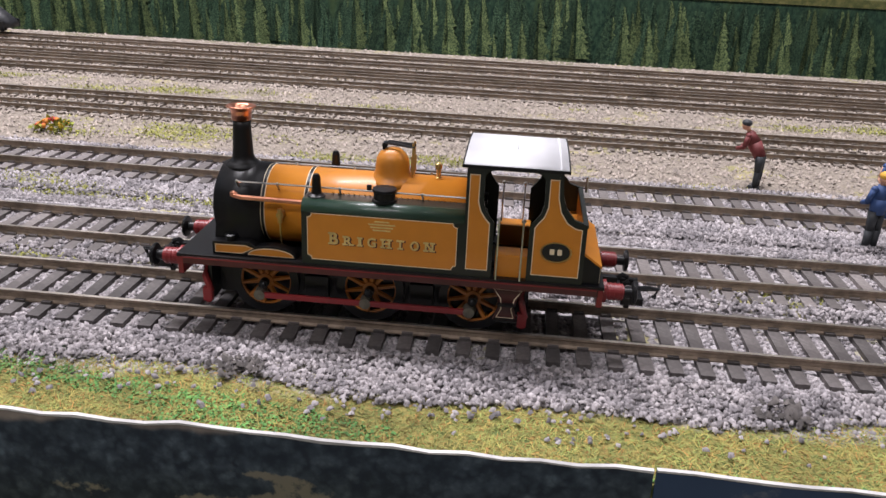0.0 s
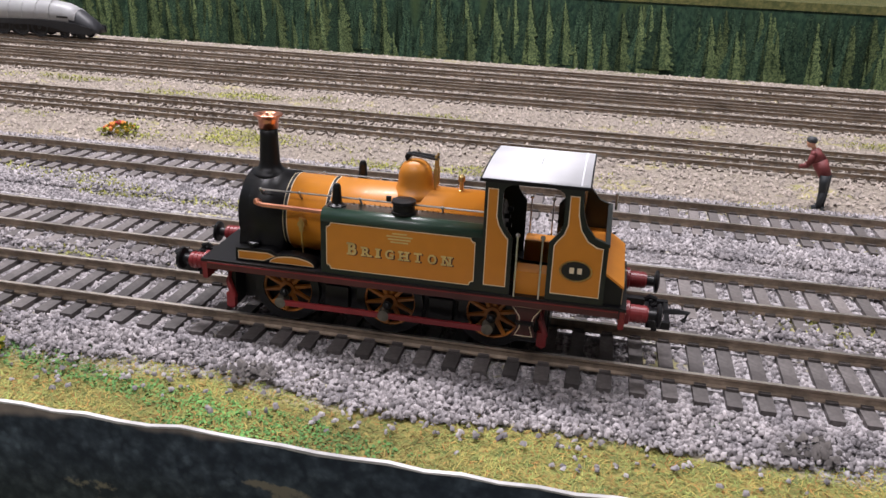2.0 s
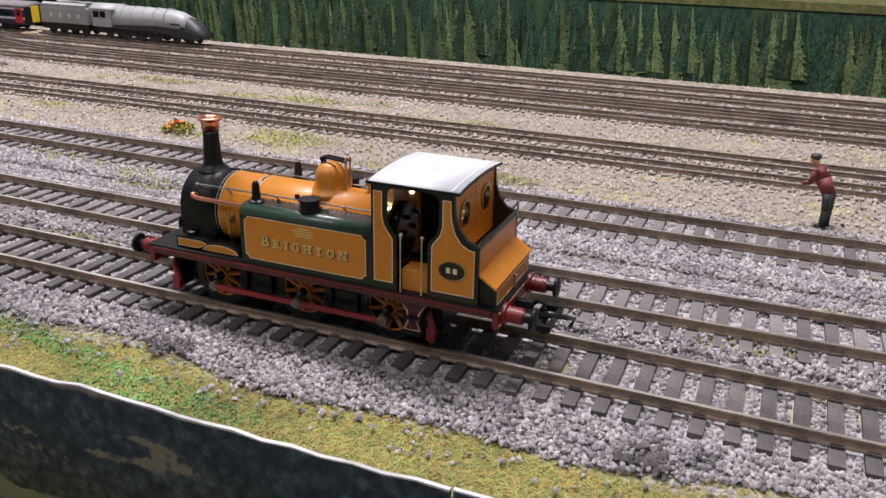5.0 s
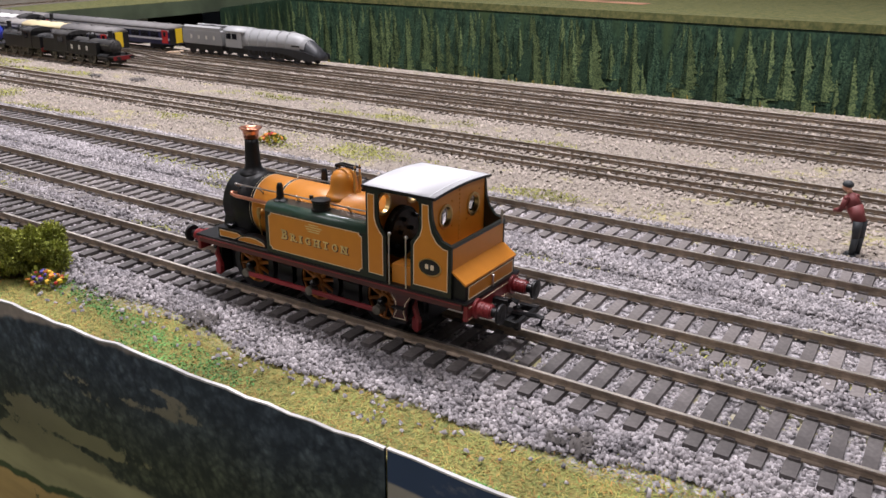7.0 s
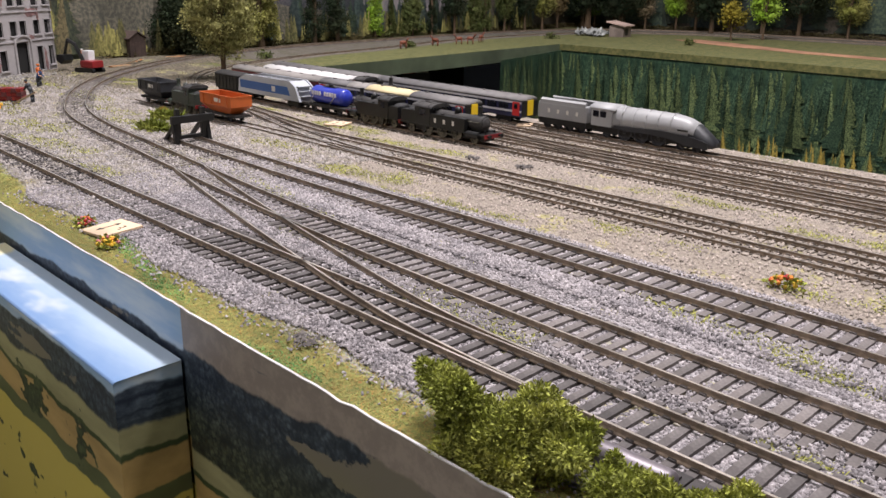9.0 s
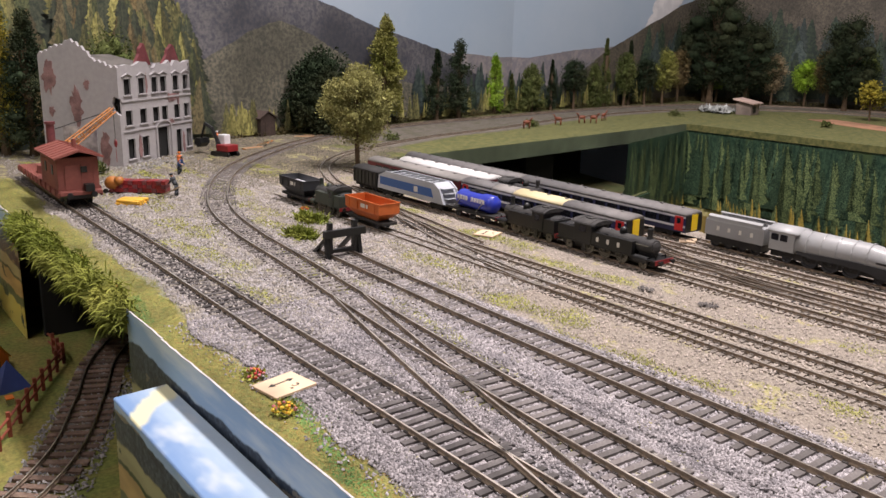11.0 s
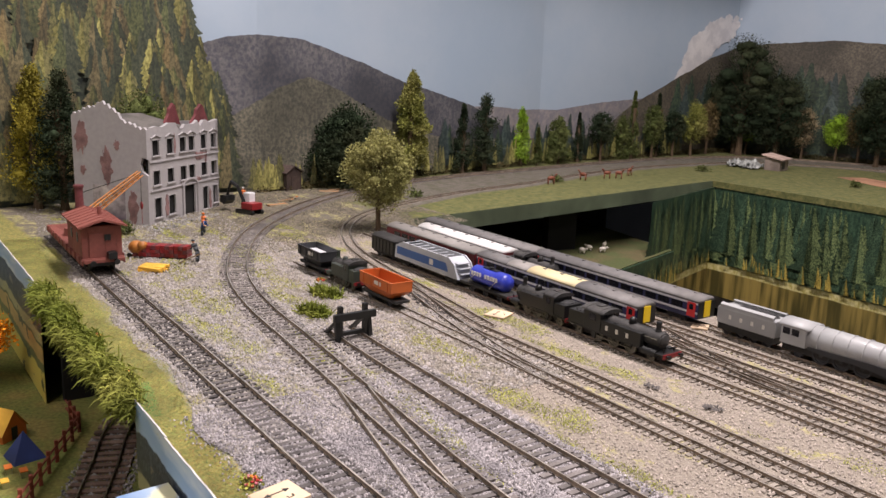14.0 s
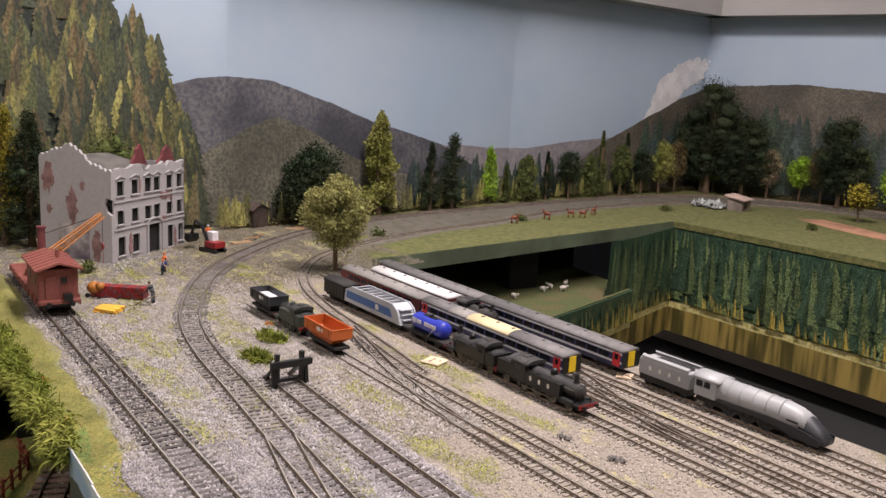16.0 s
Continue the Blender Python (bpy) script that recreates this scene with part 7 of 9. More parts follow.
def wall_with_holes(bm, length, height, holes, thick):
    """A wall in the plane y = 0..thick, x along it, with real openings."""
    us = sorted({0.0, length, *[h[0] for h in holes], *[h[1] for h in holes]})
    zs = sorted({0.0, height, *[h[2] for h in holes], *[h[3] for h in holes]})
    for a, b in zip(us, us[1:]):
        for c, d in zip(zs, zs[1:]):
            m, n = (a + b) / 2, (c + d) / 2
            if not any(h[0] < m < h[1] and h[2] < n < h[3] for h in holes):
                box(bm, a, b, 0, thick, c, d)
    bmesh.ops.remove_doubles(bm, verts=bm.verts, dist=1e-6)
    return bm


def ruin():
    a = math.degrees(math.atan2(0.111, -0.088))
    e = empty("ruined_building", pose(-1.264, 0.1135, GZ, 0, 0, a), "roofless grey three-storey ruin with exposed brick patches", "building")
    L, D, H = 0.142, 0.0966, 0.104
    cols = [0.006, 0.033, 0.0585, 0.0765, 0.103, 0.125]
    holes = [(u, u + 0.0125, z0, z1) for u in cols for z0, z1 in ((0.077, 0.094), (0.044, 0.060))]
    holes += [(0.007, 0.020, 0.007, 0.029), (0.034, 0.047, 0.007, 0.029), (0.066, 0.088, 0.0, 0.036), (0.105, 0.117, 0.002, 0.030), (0.128, 0.138, 0.007, 0.029)]
    bm = B()
    wall_with_holes(bm, L, H, holes, 0.0016)
    rng = random.Random(4)
    pts = [(0, H)] + [(L * i / 22, H + rng.uniform(0.0035, 0.0085) - (0.007 if i in (9, 10, 16) else 0)) for i in range(23)] + [(L, H)]
    for (u0, z0), (u1, z1) in zip(pts[1:-1], pts[2:-1]):
        prism(bm, [(u0, H), (u1, H), (u1, z1), (u0, z0)], "y", 0, 0.004)
    front = part("front_wall", bm, M_RENDER, e)
    for i, h in enumerate(holes):
        u0, u1, z0, z1 = h
        bm = B()
        for q in ((u0 - 0.0010, u0, z0, z1 + 0.0010), (u1, u1 + 0.0010, z0, z1 + 0.0010), (u0, u1, z1, z1 + 0.0012)):
            box(bm, q[0], q[1], -0.0005, 0.0, q[2], q[3])
        if z0 > 0.003:
            box(bm, u0 - 0.002, u1 + 0.002, -0.0018, 0, z0 - 0.0014, z0)
        if z0 > 0.07:
            prism(bm, [(u0 - 0.003, z1 + 0.003), ((u0 + u1) / 2, z1 + 0.0065), (u1 + 0.003, z1 + 0.003), (u1 + 0.003, z1 + 0.002), ((u0 + u1) / 2, z1 + 0.0052), (u0 - 0.003, z1 + 0.002)], "y", -0.0016, 0)
        part("door_surround" if z0 < 0.003 else "window_frame", bm, M_RENDER, front)
    bm = B()
    arch = [(0.077 + 0.0165 * math.cos(radians(t)), 0.036 + 0.009 * math.sin(radians(t))) for t in range(0, 181, 15)]
    arch2 = [(0.077 + 0.0140 * math.cos(radians(t)), 0.036 + 0.007 * math.sin(radians(t))) for t in range(180, -1, -15)]
    prism(bm, arch + arch2, "y", -0.0022, 0)
    for u in (0.0605, 0.0915):
        box(bm, u, u + 0.002, -0.0022, 0, 0, 0.036)
    part("arched_doorway", bm, M_RENDER, front)
    for z in (0.0695, 0.037):
        bm = B()
        box(bm, 0, L, -0.0013, 0, z, z + 0.0016)
        part("string_course", bm, M_RENDER, front)
    # side wall, broken along the top
    bm = B()
    top = [(0.0965 * i / 30, float(np.interp(i / 30, (0, 0.12, 0.3, 0.42, 0.5, 0.6, 0.7, 0.85, 1), (0.107, 0.109, 0.115, 0.126, 0.132, 0.134, 0.129, 0.125, 0.118))) + (0.0012 if i % 2 else -0.0012) * (1 + (i * 7) % 3) * 0.6) for i in range(31)]
    hole = [(0.0, 0.056), (0.007, 0.060), (0.009, 0.068), (0.006, 0.076), (0.0, 0.074)]
    prism(bm, [(0, 0), (D, 0)] + top[::-1] + hole[::-1], "x", -0.004, 0.0)
    part("side_wall", bm, M_RENDER, e)
    bm = B()
    prism(bm, [(0, 0), (D, 0), (D, 0.104), (0.06, 0.106), (0.02, 0.108), (0, 0.108)], "x", L - 0.004, L)
    part("side_wall", bm, M_RENDER, e)
    bm = B()
    box(bm, 0, L, D - 0.004, D, 0, 0.100)
    part("back_wall", bm, M_RENDER, e)
    # added black sheet close behind the openings, in place of the interior's shade
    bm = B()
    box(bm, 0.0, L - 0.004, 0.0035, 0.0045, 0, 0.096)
    part("inner_partition", bm, M_VOID, e, "added black sheet for the darkness behind the windows")
    bm = B()
    prism(bm, [(0.004, 0.099), (0.004, 0.102), (D - 0.02, 0.117), (D - 0.004, 0.116), (D - 0.004, 0.099)], "x", 0.004, 0.094)
    part("flat_roof", bm, M_SLATE, e, "dark collapsed flat roof")
    for z in (0.0335, 0.066):
        bm = B()
        box(bm, 0.004, L - 0.004, 0.004, D - 0.004, z, z + 0.002)
        part("storey_floor", bm, M_SLATE, e)
    for u, d, w, h in ((0.117, 0.008, 0.046, 0.031), (0.092, 0.030, 0.036, 0.032)):
        bm = B()
        prism(bm, [(u - w / 2, 0.099), (u + w / 2, 0.099), (u + w * 0.12, 0.099 + h * 0.93), (u + w * 0.03, 0.099 + h), (u - w * 0.03, 0.099 + h * 0.9), (u - w * 0.16, 0.099 + h * 0.8), (u - w * 0.2, 0.099 + h * 0.6), (u - w * 0.42, 0.099 + h * 0.3)], "y", d, d + 0.004)
        part("roof_remnant", bm, M_REDTILE, e, "broken maroon tiled roof piece")
    # exposed brick, on front (y) and side (x)
    rng = random.Random(9)

    def blotch(u, z, a, b):
        return [(u + a * math.cos(2 * math.pi * i / 26) * rng.uniform(0.55, 1.15), z + b * math.sin(2 * math.pi * i / 26) * rng.uniform(0.55, 1.15)) for i in range(26)]

    for u, z, w, h in ((0.100, 0.069, 0.014, 0.006), (0.030, 0.017, 0.004, 0.014), (0.0485, 0.086, 0.0022, 0.012), (0.113, 0.066, 0.003, 0.008), (0.121, 0.014, 0.003, 0.013), (0.094, 0.041, 0.008, 0.004)):
        bm = B()
        prism(bm, blotch(u, z, w, h), "y", -0.0006, 0)
        part("brick_patch", bm, M_BRICKRED, front)
    for u, z, w, h in ((0.084, 0.095, 0.009, 0.019), (0.052, 0.063, 0.008, 0.022), (0.038, 0.088, 0.004, 0.006), (0.084, 0.058, 0.004, 0.006), (0.020, 0.02, 0.007, 0.02)):
        bm = B()
        prism(bm, blotch(u, z, w, h), "x", -0.0046, -0.004)
        part("brick_patch", bm, M_BRICKRED, e)
    bm = B()
    box(bm, -0.0046, -0.004, 0.030, 0.072, 0.002, 0.042)
    part("mural", bm, mat("faded_mural", (0.10, 0.08, 0.11), 0.8, grain=0.5, scale=120, second=(0.42, 0.38, 0.36)), e, "faded dark painted mural")


ruin()
M_RUBBLE = mat("grey_rubble", (0.25, 0.24, 0.22), 0.95, grain=0.4, scale=400, each=0.4)
scatter_stones("rubble", 900, -1.30, -1.20, 0.10, 0.24, 0.0017, GZ + 0.0004, M_RUBBLE, "loose grey rubble before the ruin", lambda p, r: np.abs((p[:, 1] - 0.1) - (-1.235 - p[:, 0]) * 1.26) < 0.03, 51, 0.001)

# ---------------------------------------------------------------- crane wagon and builders' things
M_REDOX = mat("red_oxide_wood", (0.22, 0.065, 0.05), 0.7, grain=0.15, scale=300, second=(0.17, 0.05, 0.04))
M_JIB = mat("orange_crane_paint", (0.45, 0.17, 0.035), 0.5, grain=0.1, scale=300)
th = empty("crane_wagon", pose(-1.054, 0.0120, 0, 0, 0, 178.6), "red oxide crane wagon with a cabin and an orange lattice jib", "wagon")
bm = B()
box(bm, 0.0, 0.175, -0.0165, 0.0165, 0.0095, 0.0125, 0.0004)
deck = part("deck", bm, M_REDOX, th)
for i in range(29):
    bm = B()
    box(bm, 0.003 + i * 0.0058, 0.0082 + i * 0.0058, -0.0168, 0.0168, 0.0125, 0.0130)
    part("plank", bm, M_REDOX, deck)
for s in (-1, 1):
    bm = B()
    box(bm, 0.002, 0.173, s * 0.0163, s * 0.0175, 0.0075, 0.0120, 0.0002)
    part("side_sill", bm, M_REDOX, th)
    for i in range(9):
        bm = B()
        box(bm, 0.010 + i * 0.0185, 0.0125 + i * 0.0185, s * 0.0174, s * 0.0186, 0.0085, 0.0145, 0.0002)
        part("stake_pocket", bm, M_REDOX, th)
    bm = B()
    cyl(bm, (-0.0002, s * 0.0095, 0.0100), (-0.0030, s * 0.0095, 0.0100), 0.0011, 0.0011, 10)
    cyl(bm, (-0.0030, s * 0.0095, 0.0100), (-0.0038, s * 0.0095, 0.0100), 0.0026, 0.0024, 14)
    part("buffer", bm, M_BLACK, th, "black round buffer")
for x in (0.022, 0.148):
    bm = B()
    box(bm, x - 0.013, x + 0.013, -0.009, 0.009, 0.0045, 0.0085, 0.0005)
    bogie = part("bogie", bm, M_BLACK, th, "black bogie")
    for w in (-0.008, 0.008):
        for s in (-1, 1):
            bm = B()
            lathe(bm, [(0.0055, s * 0.0078), (0.0055, s * 0.0100), (0.0062, s * 0.0102)], (x + w, 0, 0.0056), 18, "y")
            part("wheel", bm, M_BLACK, bogie)
bm = B()
box(bm, 0.006, 0.066, -0.0160, 0.0160, 0.0128, 0.040, 0.0004)
cab = part("cabin", bm, M_REDOX, th, "red oxide planked cabin")
for s in (-1, 1):
    for i in range(13):
        bm = B()
        x = 0.0064 + i * 0.0046
        box(bm, x, x + 0.0041, s * 0.0160, s * 0.0163, 0.0130, 0.0395)
        part("board", bm, M_REDOX, cab)
for i in range(7):
    bm = B()
    y = -0.0158 + i * 0.0046
    box(bm, 0.0057, 0.0060, y, y + 0.0041, 0.0130, 0.0395)
    part("board", bm, M_REDOX, cab)
bm = B()
prism(bm, [(-0.0195, 0.0395), (0, 0.0455), (0.0195, 0.0395), (0.0195, 0.0408), (0, 0.0468), (-0.0195, 0.0408)], "x", -0.002, 0.072)
roof = part("cabin_roof", bm, M_REDOX, cab, "red oxide pitched roof with battens")
for i in range(8):
    bm = B()
    x = -0.001 + i * 0.0103
    for s in (-1, 1):
        prism(bm, [(s * 0.0195, 0.0408), (0, 0.0468), (0, 0.0474), (s * 0.0195, 0.0414)], "x", x, x + 0.0008)
    part("batten", bm, M_REDOX, roof)
for u, v, w, h in ((-0.0045, 0.030, 0.005, 0.005),):
    bm = B()
    box(bm, 0.0046, 0.0058, u - w / 2, u + w / 2, v - h / 2, v + h / 2)
    part("window", bm, M_BLACK, cab)
bm = B()
box(bm, 0.0050, 0.0060, 0.0005, 0.0105, 0.0130, 0.0340, 0.0002)
part("door", bm, M_REDOX, cab)
for x in (0.022, 0.046):
    for s in (-1, 1):
        bm = B()
        box(bm, x - 0.003, x + 0.003, s * 0.0158, s * 0.0168, 0.025, 0.033)
        part("window", bm, M_BLACK, cab)
bm = B()
cyl(bm, (0.030, -0.004, 0.044), (0.030, -0.004, 0.0525), 0.0018, 0.0018, 12)
part("stove_pipe", bm, M_REDOX, cab)
bm = B()
box(bm, -0.004, 0.004, -0.010, -0.003, 0.0125, 0.0185, 0.0004)
part("coal_bin", bm, M_BLACK, th)
bm = B()
cyl(bm, (0.112, 0, 0.0125), (0.112, 0, 0.020), 0.012, 0.011, 20)
part("turntable", bm, M_REDOX, th)
bm = B()
cyl(bm, (0.139, -0.0085, 0.0125), (0.139, -0.0085, 0.054), 0.0042, 0.0038, 14)
cyl(bm, (0.139, -0.0085, 0.054), (0.139, -0.0085, 0.0565), 0.0048, 0.0048, 14)
part("boiler_chimney", bm, M_REDTILE, th, "tall maroon chimney")
mw = th.matrix_world.inverted()
foot, tip = mw @ Vector((-1.168, 0.0170, 0.0245)), mw @ Vector((-1.188, 0.082, 0.066))
jib = empty("jib", Matrix.Identity(4), "orange lattice jib", "")
jib.parent = th
d = (tip - foot)
side = d.cross(Vector((0, 0, 1))).normalized()
up = side.cross(d).normalized()
bm = B()
bm.free()
for a, b in ((-1, -1), (-1, 1), (1, -1), (1, 1)):
    bm = B()
    tube(bm, [foot + side * a * 0.0034 + up * b * 0.0042, tip + side * a * 0.0026 + up * b * 0.0022], 0.0008, 6)
    part("chord", bm, M_JIB, jib)
for i in range(11):
    p = foot + d * (i + 0.3) / 11
    k, h = 0.0034 - 0.0008 * i / 11, 0.0042 - 0.0020 * i / 11
    bm = B()
    for a in (-1, 1):
        tube(bm, [p + side * a * k - up * h, p + side * a * k + up * h], 0.0006, 5)
        tube(bm, [p + side * k + up * a * h, p - side * k + up * a * h], 0.0006, 5)
    part("lattice_bar", bm, M_JIB, jib)
bm = B()
tube(bm, [tip, tip - Vector((0, 0, 0.030))], 0.0003, 5)
part("hoist_rope", bm, M_BLACK, th)
bm = B()
tube(bm, [(0.139, -0.0085, 0.048), tip], 0.0004, 5)
part("stay_rope", bm, M_BLACK, th)
bm = B()
ball(bm, tip - Vector((0, 0, 0.033)), 0.0028, 10, (1, 0.6, 1.5))
tube(bm, [tip - Vector((0, 0, 0.036)), tip - Vector((0, 0, 0.052))], 0.0003, 5)
part("hook_block", bm, M_CRIMSON, th, "red hook block")

th = empty("red_brick_load", pose(-1.105, 0.0760, GZ, 0, 0, 52), "long stack of dark red bricks on bearers beside the crane", "stack")
bm = B()
for s in (-0.018, 0.0, 0.018):
    box(bm, s - 0.0015, s + 0.0015, -0.007, 0.007, 0, 0.002)
part("bearers", bm, M_BLACK, th)
rng = random.Random(2)
for i in range(12):
    for j in range(3):
        bm = B()
        x, z = -0.0255 + i * 0.0043, 0.002 + j * 0.0036
        w = 0.0065 + rng.uniform(-0.0006, 0.0006)
        box(bm, x, x + 0.0040, -w, w, z, z + 0.0034)
        part("brick", bm, M_CRIMSON if (i + j) % 3 else M_REDTILE, th)
th = empty("timber_stack", pose(-1.060, 0.0535, GZ, 0, 0, 40), "loose stack of bright orange planks on the ballast", "stack")
for i in range(8):
    bm = B()
    box(bm, -0.011, 0.011, -0.0022, 0.0022, 0, 0.0022, 0.0002)
    ob = part("plank", bm, M_TENT_Y, th)
    ob.matrix_local = pose(rng.uniform(-0.002, 0.002), -0.007 + (i % 4) * 0.0047, (i // 4) * 0.0024, 0, 0, rng.uniform(-8, 8))
figure(-1.072, 0.098, GZ, 0.0215, 120, M_DARKCLOTH, M_DARKCLOTH, "dark toy workman holding a plank by the brick stack", 0.2)
bm = B()
box(bm, -0.013, 0.013, -0.0018, 0.0018, -0.0006, 0.0006)
ob = part("leaning_plank", bm, M_BOARD)
ob.matrix_world = pose(-1.066, 0.089, GZ + 0.0062, 0, -26, 40)
tagged(ob, "brown plank leaning on the toy workman", "plank")
bm = B()
ball(bm, (0, 0, 0.0095), 0.0065, 16, (1.25, 1, 1))
cyl(bm, (0.006, 0, 0.0115), (0.011, 0, 0.0135), 0.0045, 0.003, 14)
mx = empty("concrete_mixer", pose(-1.118, 0.0560, GZ, 0, 0, 30), "small orange concrete mixer behind the crane wagon", "mixer")
part("drum", bm, M_JIB, mx, "", True)
for s in (-1, 1):
    bm = B()
    cyl(bm, (-0.003, s * 0.0055, 0.0025), (-0.003, s * 0.0068, 0.0025), 0.0025, 0.0025, 12)
    part("wheel", bm, M_BLACK, mx)
bm = B()
tube(bm, [(-0.004, -0.004, 0.0005), (0.0, 0, 0.006), (0.005, 0.004, 0.0005)], 0.0007, 5)
part("stand", bm, M_BLACK, mx)

# excavator
ex = empty("excavator", pose(-1.288, 0.239, GZ, 0, 0, 200), "little red and white tracked excavator by the curve", "excavator")
for s in (-1, 1):
    bm = B()
    prism(bm, rounded(-0.015, 0.015, 0, 0.0062, 0.003), "y", s * 0.0055, s * 0.0095)
    part("crawler_track", bm, M_BLACK, ex)
bm = B()
box(bm, -0.014, 0.006, -0.0085, 0.0085, 0.0065, 0.0145, 0.0012)
part("engine_body", bm, M_CRIMSON, ex, "red counterweight body")
bm = B()
box(bm, -0.001, 0.010, -0.0085, 0.001, 0.0085, 0.0255, 0.0008)
cabn = part("cab", bm, M_WHITE, ex, "white cab")
bm = B()
box(bm, 0.0008, 0.0085, -0.0088, -0.0084, 0.015, 0.0235)
box(bm, 0.0099, 0.0104, -0.0075, 0.0, 0.014, 0.0235)
part("cab_window", bm, M_BLACK, cabn)
bm = B()
tube(bm, [(0.006, 0.003, 0.013), (0.016, 0.004, 0.033), (0.028, 0.004, 0.0375)], 0.0022, 6)
part("boom", bm, M_BLACK, ex)
bm = B()
tube(bm, [(0.028, 0.004, 0.0375), (0.035, 0.004, 0.020)], 0.0017, 6)
arm = part("dipper_arm", bm, M_BLACK, ex)
bm = B()
prism(bm, [(0.030, 0.020), (0.040, 0.020), (0.041, 0.012), (0.034, 0.009), (0.029, 0.014)], "y", -0.003, 0.011)
part("bucket", bm, M_BLACK, arm)
# timber shed and barriers
sd = empty("timber_shed", pose(-1.452, 0.366, GZ, 0, 0, 20), "dark brown timber shed with a pitched roof", "shed")
M_SHED = mat("dark_brown_boards", (0.055, 0.035, 0.028), 0.8, grain=0.3, scale=300)
bm = B()
prism(bm, [(-0.015, 0), (0.015, 0), (0.015, 0.026), (0, 0.034), (-0.015, 0.026)], "x", -0.014, 0.014)
part("body", bm, M_SHED, sd)
bm = B()
prism(bm, [(-0.018, 0.0255), (0, 0.0350), (0.018, 0.0255), (0.018, 0.0270), (0, 0.0365), (-0.018, 0.0270)], "x", -0.016, 0.016)
part("roof", bm, M_SHED, sd)
bm = B()
box(bm, 0.0138, 0.0146, -0.006, 0.006, 0, 0.021)
part("door", bm, M_SHED, sd)
for i, (x, y, t) in enumerate(((-1.355, 0.315, 40), (-1.375, 0.335, 10), (-1.405, 0.41, 60), (-1.415, 0.43, 80), (-1.33, 0.295, 100))):
    th = empty("plank_pile", pose(x, y, GZ, 0, -14 if i < 2 else 0, t), "small pile of orange-brown planks beside the line", "plank pile", "plank piles by the shed")
    for k in range(3):
        bm = B()
        box(bm, -0.014, 0.014, -0.0016 + k * 0.0034 - 0.003, 0.0016 + k * 0.0034 - 0.003, 0.0002 * k, 0.0018 + 0.0002 * k)
        part("plank", bm, M_JIB if k % 2 else M_BOARD, th)

# ---------------------------------------------------------------- buffer stop
bs = empty("buffer_stop", pose(-0.809, 0.1140, GZ, 0, 0, 180), "black timber buffer stop at the end of the siding", "buffer stop")
for s in (-1, 1):
    bm = B()
    box(bm, -0.0018, 0.0018, s * 0.0096 - 0.0015, s * 0.0096 + 0.0015, 0, 0.0250, 0.0003)
    part("post", bm, M_BLACK, bs)
    bm = B()
    prism(bm, [(-0.0040, 0), (-0.0008, 0.018), (0.0016, 0.018), (-0.0012, 0)], "y", s * 0.0126 - 0.0014, s * 0.0126 + 0.0014)
    part("front_strut", bm, M_BLACK, bs)
    bm = B()
    prism(bm, [(0.0190, 0), (0.0225, 0), (0.0020, 0.0165), (0.0, 0.0150)], "y", s * 0.0096 - 0.0013, s * 0.0096 + 0.0013)
    part("raker", bm, M_BLACK, bs)
bm = B()
box(bm, -0.0050, -0.0016, -0.0160, 0.0160, 0.0155, 0.0205, 0.0004)
part("buffer_beam", bm, M_BLACK, bs)
bm = B()
box(bm, -0.0015, 0.0018, -0.012, 0.012, 0.004, 0.0065, 0.0003)
part("cross_tie", bm, M_BLACK, bs)

# ---------------------------------------------------------------- rolling stock of the far yard
M_ROOFGREY = mat("weathered_grey_roof", (0.115, 0.11, 0.11), 0.65, grain=0.2, scale=150, second=(0.16, 0.15, 0.145))
M_ROOFTAN = mat("faded_buff_roof", (0.25, 0.235, 0.22), 0.7, grain=0.12, scale=150)
M_ROOFCREAM = mat("cream_roof_section", (0.66, 0.56, 0.33), 0.6, grain=0.06, scale=150)
M_NAVY = mat("navy_coach_paint", (0.025, 0.03, 0.10), 0.4, grain=0.08, scale=200)
M_PALE = mat("pale_grey_stripe", (0.55, 0.55, 0.58), 0.5)
M_REDDOOR = mat("red_door_paint", (0.55, 0.03, 0.03), 0.4)
M_YELLOW = mat("yellow_warning_panel", (0.80, 0.55, 0.02), 0.45)
M_GLASSDARK = mat("dark_tinted_glazing", (0.012, 0.013, 0.018), 0.12)
M_MAROONC = mat("maroon_coach_paint", (0.14, 0.02, 0.025), 0.45, grain=0.1, scale=200)
M_UNDER = mat("sooty_underframe", (0.02, 0.019, 0.018), 0.75, grain=0.2, scale=400)
M_SILVER = mat("grey_engine_paint", (0.34, 0.345, 0.35), 0.45, grain=0.06, scale=150, coat=0.15)
M_DARKGREY = mat("dark_grey_engine_paint", (0.026, 0.028, 0.033), 0.5, grain=0.08, scale=200)
M_COAL = mat("coal", (0.012, 0.012, 0.013), 0.6, grain=0.3, scale=900, bump=1.0)
M_LETTER = mat("pale_lettering", (0.62, 0.60, 0.55), 0.5)
RZ = -0.001


def bogies(th, xs, w=0.0065, n=2):
    for x in xs:
        bm = B()
        box(bm, x - 0.0085, x + 0.0085, -w, w, RZ + 0.0016, RZ + 0.0052, 0.0004)
        bg = part("bogie", bm, M_UNDER, th)
        for k in range(n):
            xx = x - 0.006 + 0.012 * k / max(1, n - 1)
            for s in (-1, 1):
                bm = B()
                lathe(bm, [(0.0029, s * 0.0042), (0.0029, s * 0.0054), (0.0033, s * 0.0056)], (xx, 0, RZ + 0.0030), 14, "y")
                part("wheel", bm, M_UNDER, bg)


